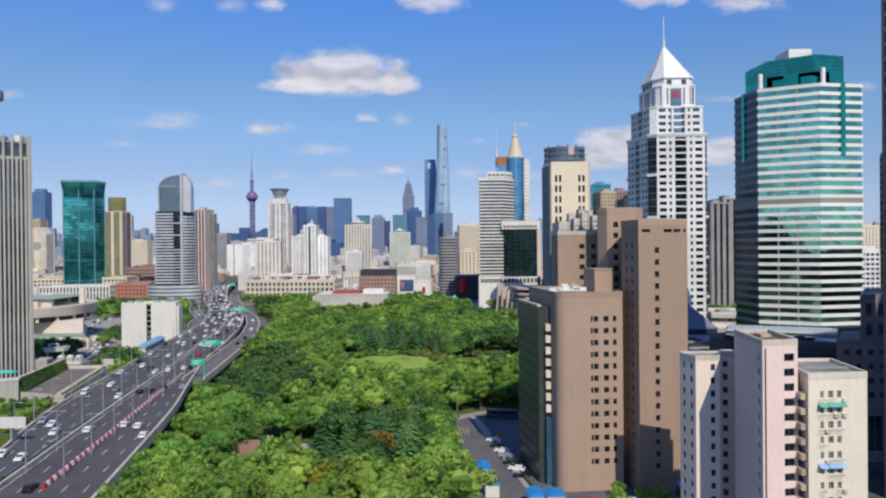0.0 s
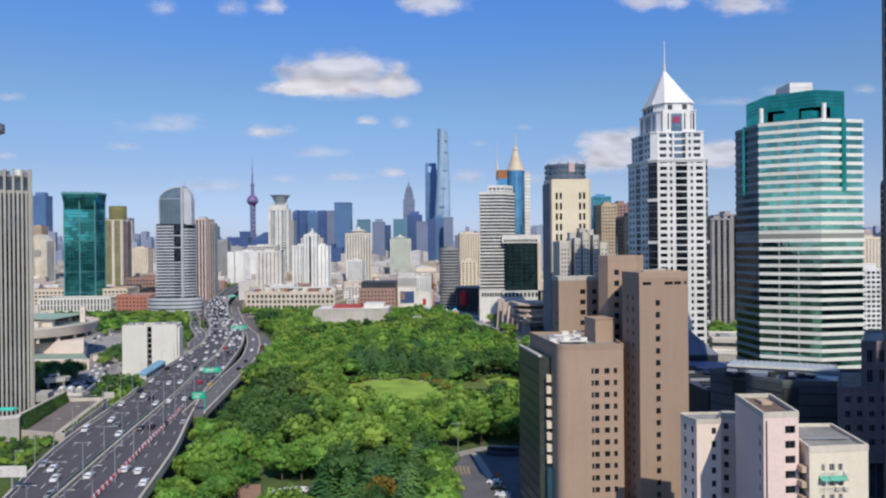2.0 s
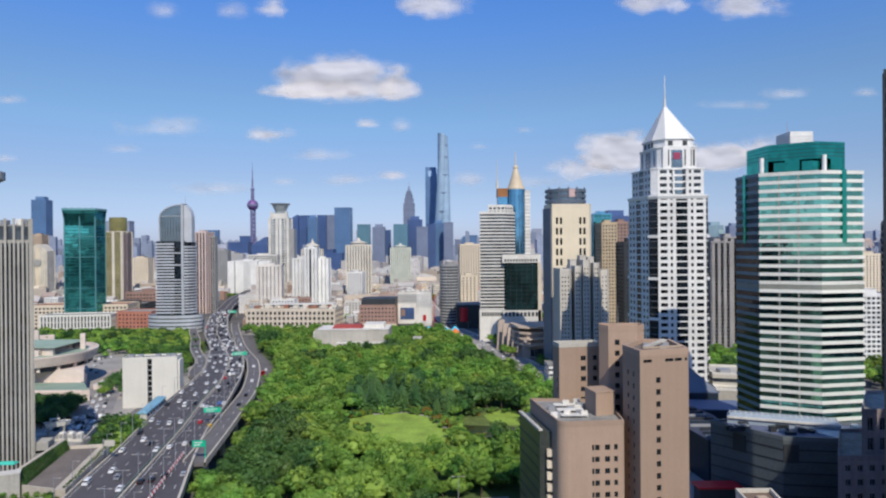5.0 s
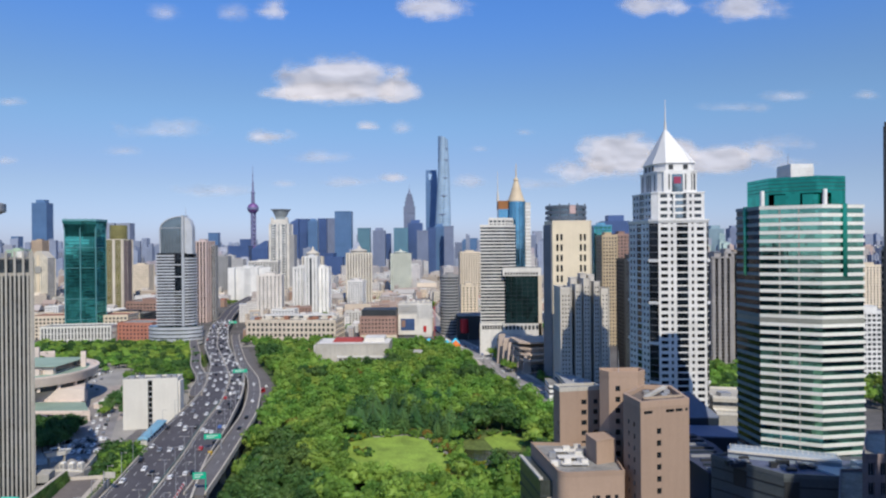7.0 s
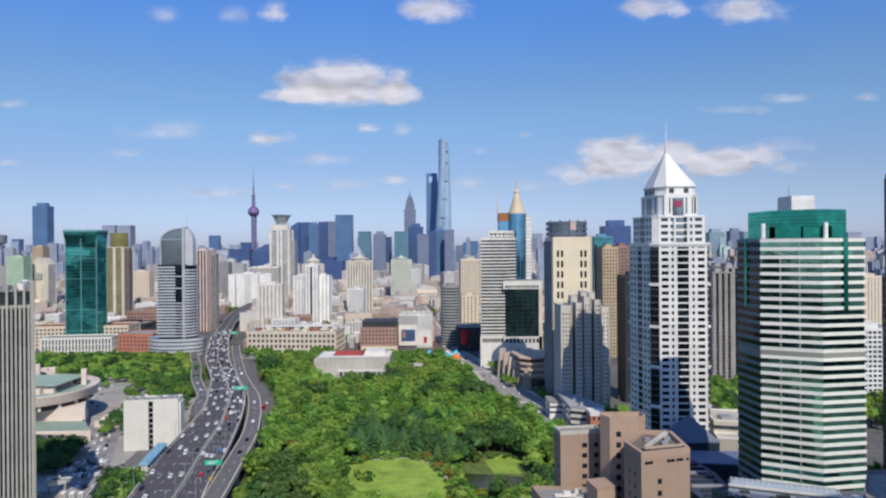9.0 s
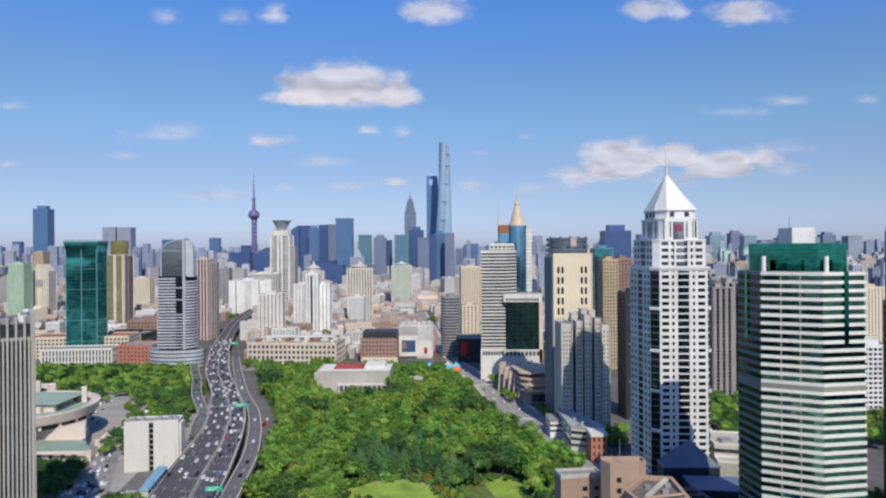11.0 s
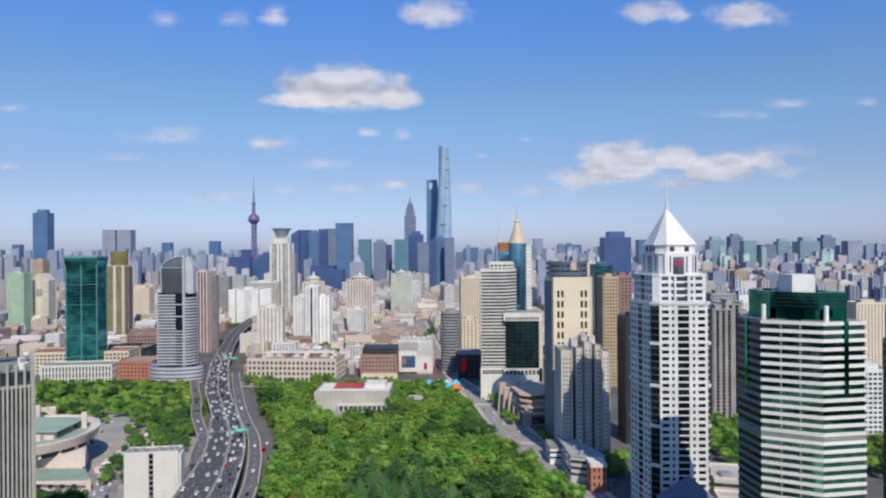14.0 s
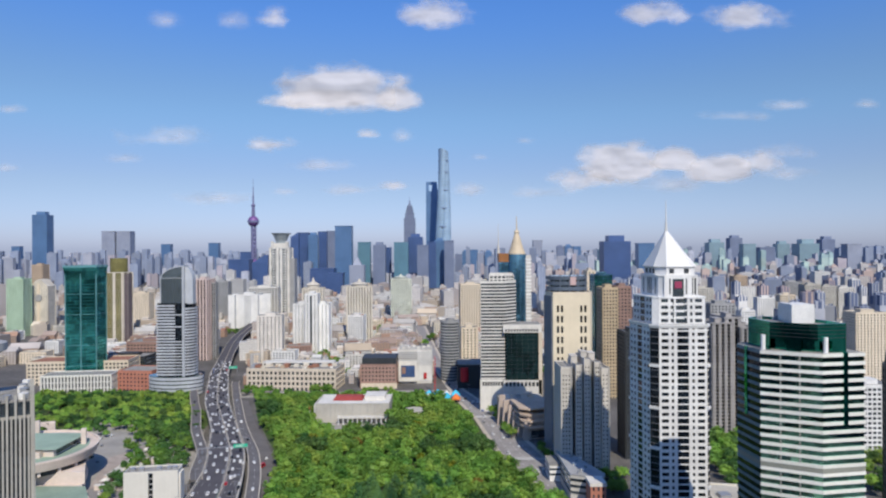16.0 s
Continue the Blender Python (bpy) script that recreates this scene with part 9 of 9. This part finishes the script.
part("cap", prisms((circle(0.5, 10), 2.4, 2.6)), RED, op)
gate = root("car_park_barrier", 25.5, 201, 0, "curved pale yellow car park barrier wall", "barrier")
part("panel", prisms(([(-0.6, -7), (0, -7), (0.4, 0), (-0.6, 6), (-1.2, 6), (-0.2, 0)], 0, 1.3)), CREAM, gate)
# square beside the museum: stalls, low walls and steps
pr = random.Random(8)
for i in range(14):
    ob = root("market_stall", -231 + pr.uniform(-9, 13), 462 + i * 7.0, 0, "small pale stall with a peaked canopy", "stall", "stalls on the square")
    w = pr.uniform(3, 5.5)
    part("canopy", prisms((rect(w, w), 2.6, 2.9), (rect(w, w), 2.9, 4.2, rect(0.4, 0.4))), pr.choice([WHITE, OFFWHITE, PINK, PALE]), ob)
    for sx in (-1, 1):
        part("post", boxes((sx * w * 0.45 - 0.1, sx * w * 0.45 + 0.1, -w * 0.45, -w * 0.45 + 0.2, 0, 2.6)), STEEL, ob)
for i, (x0, x1, y0, y1, h) in enumerate(((-236, -212, 449, 452, 3.2), (-228, -224, 440, 500, 2.2), (-222, -205, 505, 508, 4.0), (-240, -232, 470, 512, 2.6))):
    ob = root("low_wall", 0, 0, 0, "pinkish stone terrace wall on the square", "wall", "terrace walls")
    part("body", boxes((x0, x1, y0, y1, 0, h)), STONE, ob)
    part("coping", boxes((x0 - 0.2, x1 + 0.2, y0 - 0.2, y1 + 0.2, h, h + 0.25)), OFFWHITE, ob)
sq = root("pavement", 0, 0, 0, "pinkish paved square beside the museum", "pavement")
part("paving", prisms(([(-252, 400), (-206, 404), (-202, 440), (-206, 520), (-236, 560), (-262, 520), (-244, 460)], 0.0, 0.09)), surface("square_paving", (0.4, 0.34, 0.3), 0.85, var=0.25, big=0.1), sq)
# pale shelter and path in the middle of the park
sh = root("park_shelter", -24, 505, 0, "small pale open shelter among the park trees", "shelter")
part("roof", prisms((rect(13, 6), 8.6, 9.2), (rect(13, 6), 9.2, 10.6, rect(9, 1.2))), OFFWHITE, sh)
for x in (-5.6, 0, 5.6):
    for y in (-2.2, 2.2):
        part("post", boxes((x - 0.25, x + 0.25, y - 0.25, y + 0.25, 0, 8.6)), WHITE, sh)
# event tents and a red crane mast at the far end of the park
for i in range(8):
    ob = root("event_tent", -16 + (i % 4) * 9.6, 702 + (i // 4) * 15 + (i % 3) * 3, 0, "turquoise event tent with peaked roof", "tent", "event tents")
    part("canopy", prisms((rect(9, 9), 3, 4.4), (rect(9, 9), 4.4, 9.0, rect(0.4, 0.4))), surface("turquoise_canvas", (0.05, 0.5, 0.75), 0.7) if i % 3 else ORANGE if i == 3 else WHITE, ob)
    for sx in (-4.2, 4.2):
        for sy in (-4.2, 4.2):
            part("post", boxes((sx - 0.1, sx + 0.1, sy - 0.1, sy + 0.1, 0, 3)), STEEL, ob)
mast = root("crane", -10, 742, 0, "red lattice crane mast", "crane")
for sx in (-0.8, 0.8):
    for sy in (-0.8, 0.8):
        part("leg", boxes((sx - 0.15, sx + 0.15, sy - 0.15, sy + 0.15, 0, 42)), RED, mast)
for k in range(14):
    part("brace", boxes((-0.9, 0.9, -0.9, -0.7, k * 3, k * 3 + 0.25), (-0.9, 0.9, 0.7, 0.9, k * 3, k * 3 + 0.25)), RED, mast)
# rust-coloured hoarding in the park yard
hd = root("hoarding", -58, 196, 0, "rust-brown metal hoarding in the trees", "fence")
part("panel", boxes((-4, 4, -0.15, 0.15, 0, 5.5)), ROSE, hd)
part("post", boxes((-4.2, -4, -0.2, 0.2, 0, 5.8)), DARKMETAL, hd)
part("post", boxes((4, 4.2, -0.2, 0.2, 0, 5.8)), DARKMETAL, hd)


# ---- clouds, on a far backdrop ----
def cloud_material(name, density, soft, ragged=1.5, fill=0.66):
    m, n, l, p = nodes(name)
    tc = n.new("ShaderNodeTexCoord")
    sep = n.new("ShaderNodeSeparateXYZ")
    l.new(tc.outputs["Generated"], sep.inputs[0])
    ux = math_node(n, l, "MULTIPLY", math_node(n, l, "SUBTRACT", sep.outputs["X"], 0.5), 2.0)
    uz = math_node(n, l, "MULTIPLY", math_node(n, l, "SUBTRACT", sep.outputs["Z"], 0.42), 2.0)
    below = math_node(n, l, "LESS_THAN", uz, 0.0)
    uz = math_node(n, l, "MULTIPLY", uz, math_node(n, l, "ADD", 1.0, math_node(n, l, "MULTIPLY", below, 0.55)))
    rr2 = math_node(n, l, "SQRT", math_node(n, l, "ADD", math_node(n, l, "MULTIPLY", ux, ux), math_node(n, l, "MULTIPLY", uz, uz)), 0)
    geo = n.new("ShaderNodeNewGeometry").outputs["Position"]
    mp = n.new("ShaderNodeMapping")
    mp.inputs["Scale"].default_value = (1, 1, 1.6)
    l.new(geo, mp.inputs["Vector"])
    nz = noise_node(n, l, mp.outputs[0], 0.0045, 6, 0.55)
    puff = noise_node(n, l, mp.outputs[0], 0.004, 1.5, 0.4)
    v = math_node(n, l, "ADD", math_node(n, l, "SUBTRACT", fill, rr2), math_node(n, l, "MULTIPLY", math_node(n, l, "SUBTRACT", nz, 0.5), ragged))
    al = n.new("ShaderNodeMapRange")
    al.interpolation_type = "SMOOTHSTEP"
    al.inputs["From Min"].default_value, al.inputs["From Max"].default_value = 0.0, soft
    al.inputs["To Max"].default_value = density
    l.new(v, al.inputs["Value"])
    edge = n.new("ShaderNodeMapRange")
    edge.inputs["From Min"].default_value, edge.inputs["From Max"].default_value = 1.0, 0.75
    l.new(rr2, edge.inputs["Value"])
    alpha = math_node(n, l, "MULTIPLY", al.outputs[0], edge.outputs[0])
    p.inputs["Base Color"].default_value = (0.575, 0.56, 0.57, 1)
    p.inputs["Roughness"].default_value, p.inputs["Specular IOR Level"].default_value = 1.0, 0.0
    bn = n.new("ShaderNodeBump")
    bn.inputs["Strength"].default_value, bn.inputs["Distance"].default_value = 0.5, 120
    l.new(puff, bn.inputs["Height"])
    l.new(bn.outputs[0], p.inputs["Normal"])
    l.new(alpha, p.inputs["Alpha"])
    return m


CLOUD, WISP = cloud_material("cloud_white", 0.8, 0.55, 1.2), cloud_material("cloud_wisp", 0.48, 0.8, 1.3)
HEAP = cloud_material("cloud_heap", 0.88, 0.36, 0.75, 0.82)


def cloud(x, z, w, h, D=4850, m=None):
    bm = bmesh.new()
    v = [[bm.verts.new((x + w * (i / 8 - 0.5), D - 20 * math.sin(math.pi * i / 8), z + h * (j / 4 - 0.5))) for i in range(9)] for j in range(5)]
    for j in range(4):
        for i in range(8):
            bm.faces.new((v[j][i], v[j][i + 1], v[j + 1][i + 1], v[j + 1][i]))
    ob = new("cloud", finish("cloud", bm, m or CLOUD, True))
    ob.visible_shadow = False
    tagged(ob, "soft white fair-weather cloud", "cloud", "clouds", "structure")


# x, z, width, height, kind
CLOUDS_WEST = [
    (-745, 1340, 1060, 500, 2),
    (-920, 1250, 900, 190, 2),
    (-330, 1270, 360, 300, 2),
    (-2005, 992, 899, 277, 1),
    (-1257, 941, 513, 203, 0),
    (-550, 1001, 246, 128, 0),
    (-291, 991, 236, 149, 1),
    (-2297, 838, 513, 160, 1),
    (-879, 782, 565, 170, 1),
    (-1134, 590, 287, 117, 1),
    (-353, 630, 277, 128, 0),
    (-665, 599, 513, 138, 1),
    (221, 593, 359, 192, 1),
    (-49, 1885, 770, 374, 0),
    (1545, 1865, 667, 299, 0),
    (2203, 1844, 873, 352, 0),
    (-1208, 1869, 328, 320, 0),
    (-1528, 1839, 308, 245, 1),
    (-1989, 1850, 411, 267, 1),
    (1290, 790, 720, 400, 2),
    (1060, 690, 900, 330, 0),
    (1650, 640, 900, 260, 1),
]
CLOUDS_EAST = [
    (1997, 730, 560, 300, 2),
    (1700, 800, 420, 240, 2),
    (2330, 790, 500, 260, 0),
    (2490, 851, 770, 213, 1),
    (2490, 699, 565, 181, 1),
    (2120, 1121, 667, 149, 1),
    (2523, 1192, 493, 149, 1),
    (600, 947, 236, 117, 1),
    (682, 573, 616, 170, 1),
    (-3140, 1201, 308, 128, 1),
    (-3181, 774, 256, 117, 1),
    (291, 830, 256, 117, 1),
    (-1660, 553, 924, 181, 1),
    (3066, 1196, 308, 128, 1),
]
for i, (x, z, w, h, k) in enumerate(CLOUDS_WEST + CLOUDS_EAST):
    cloud(x, z, w * 1.3, h * 1.25, 4850 + (i % 7) * 4, (CLOUD, WISP, HEAP)[k])
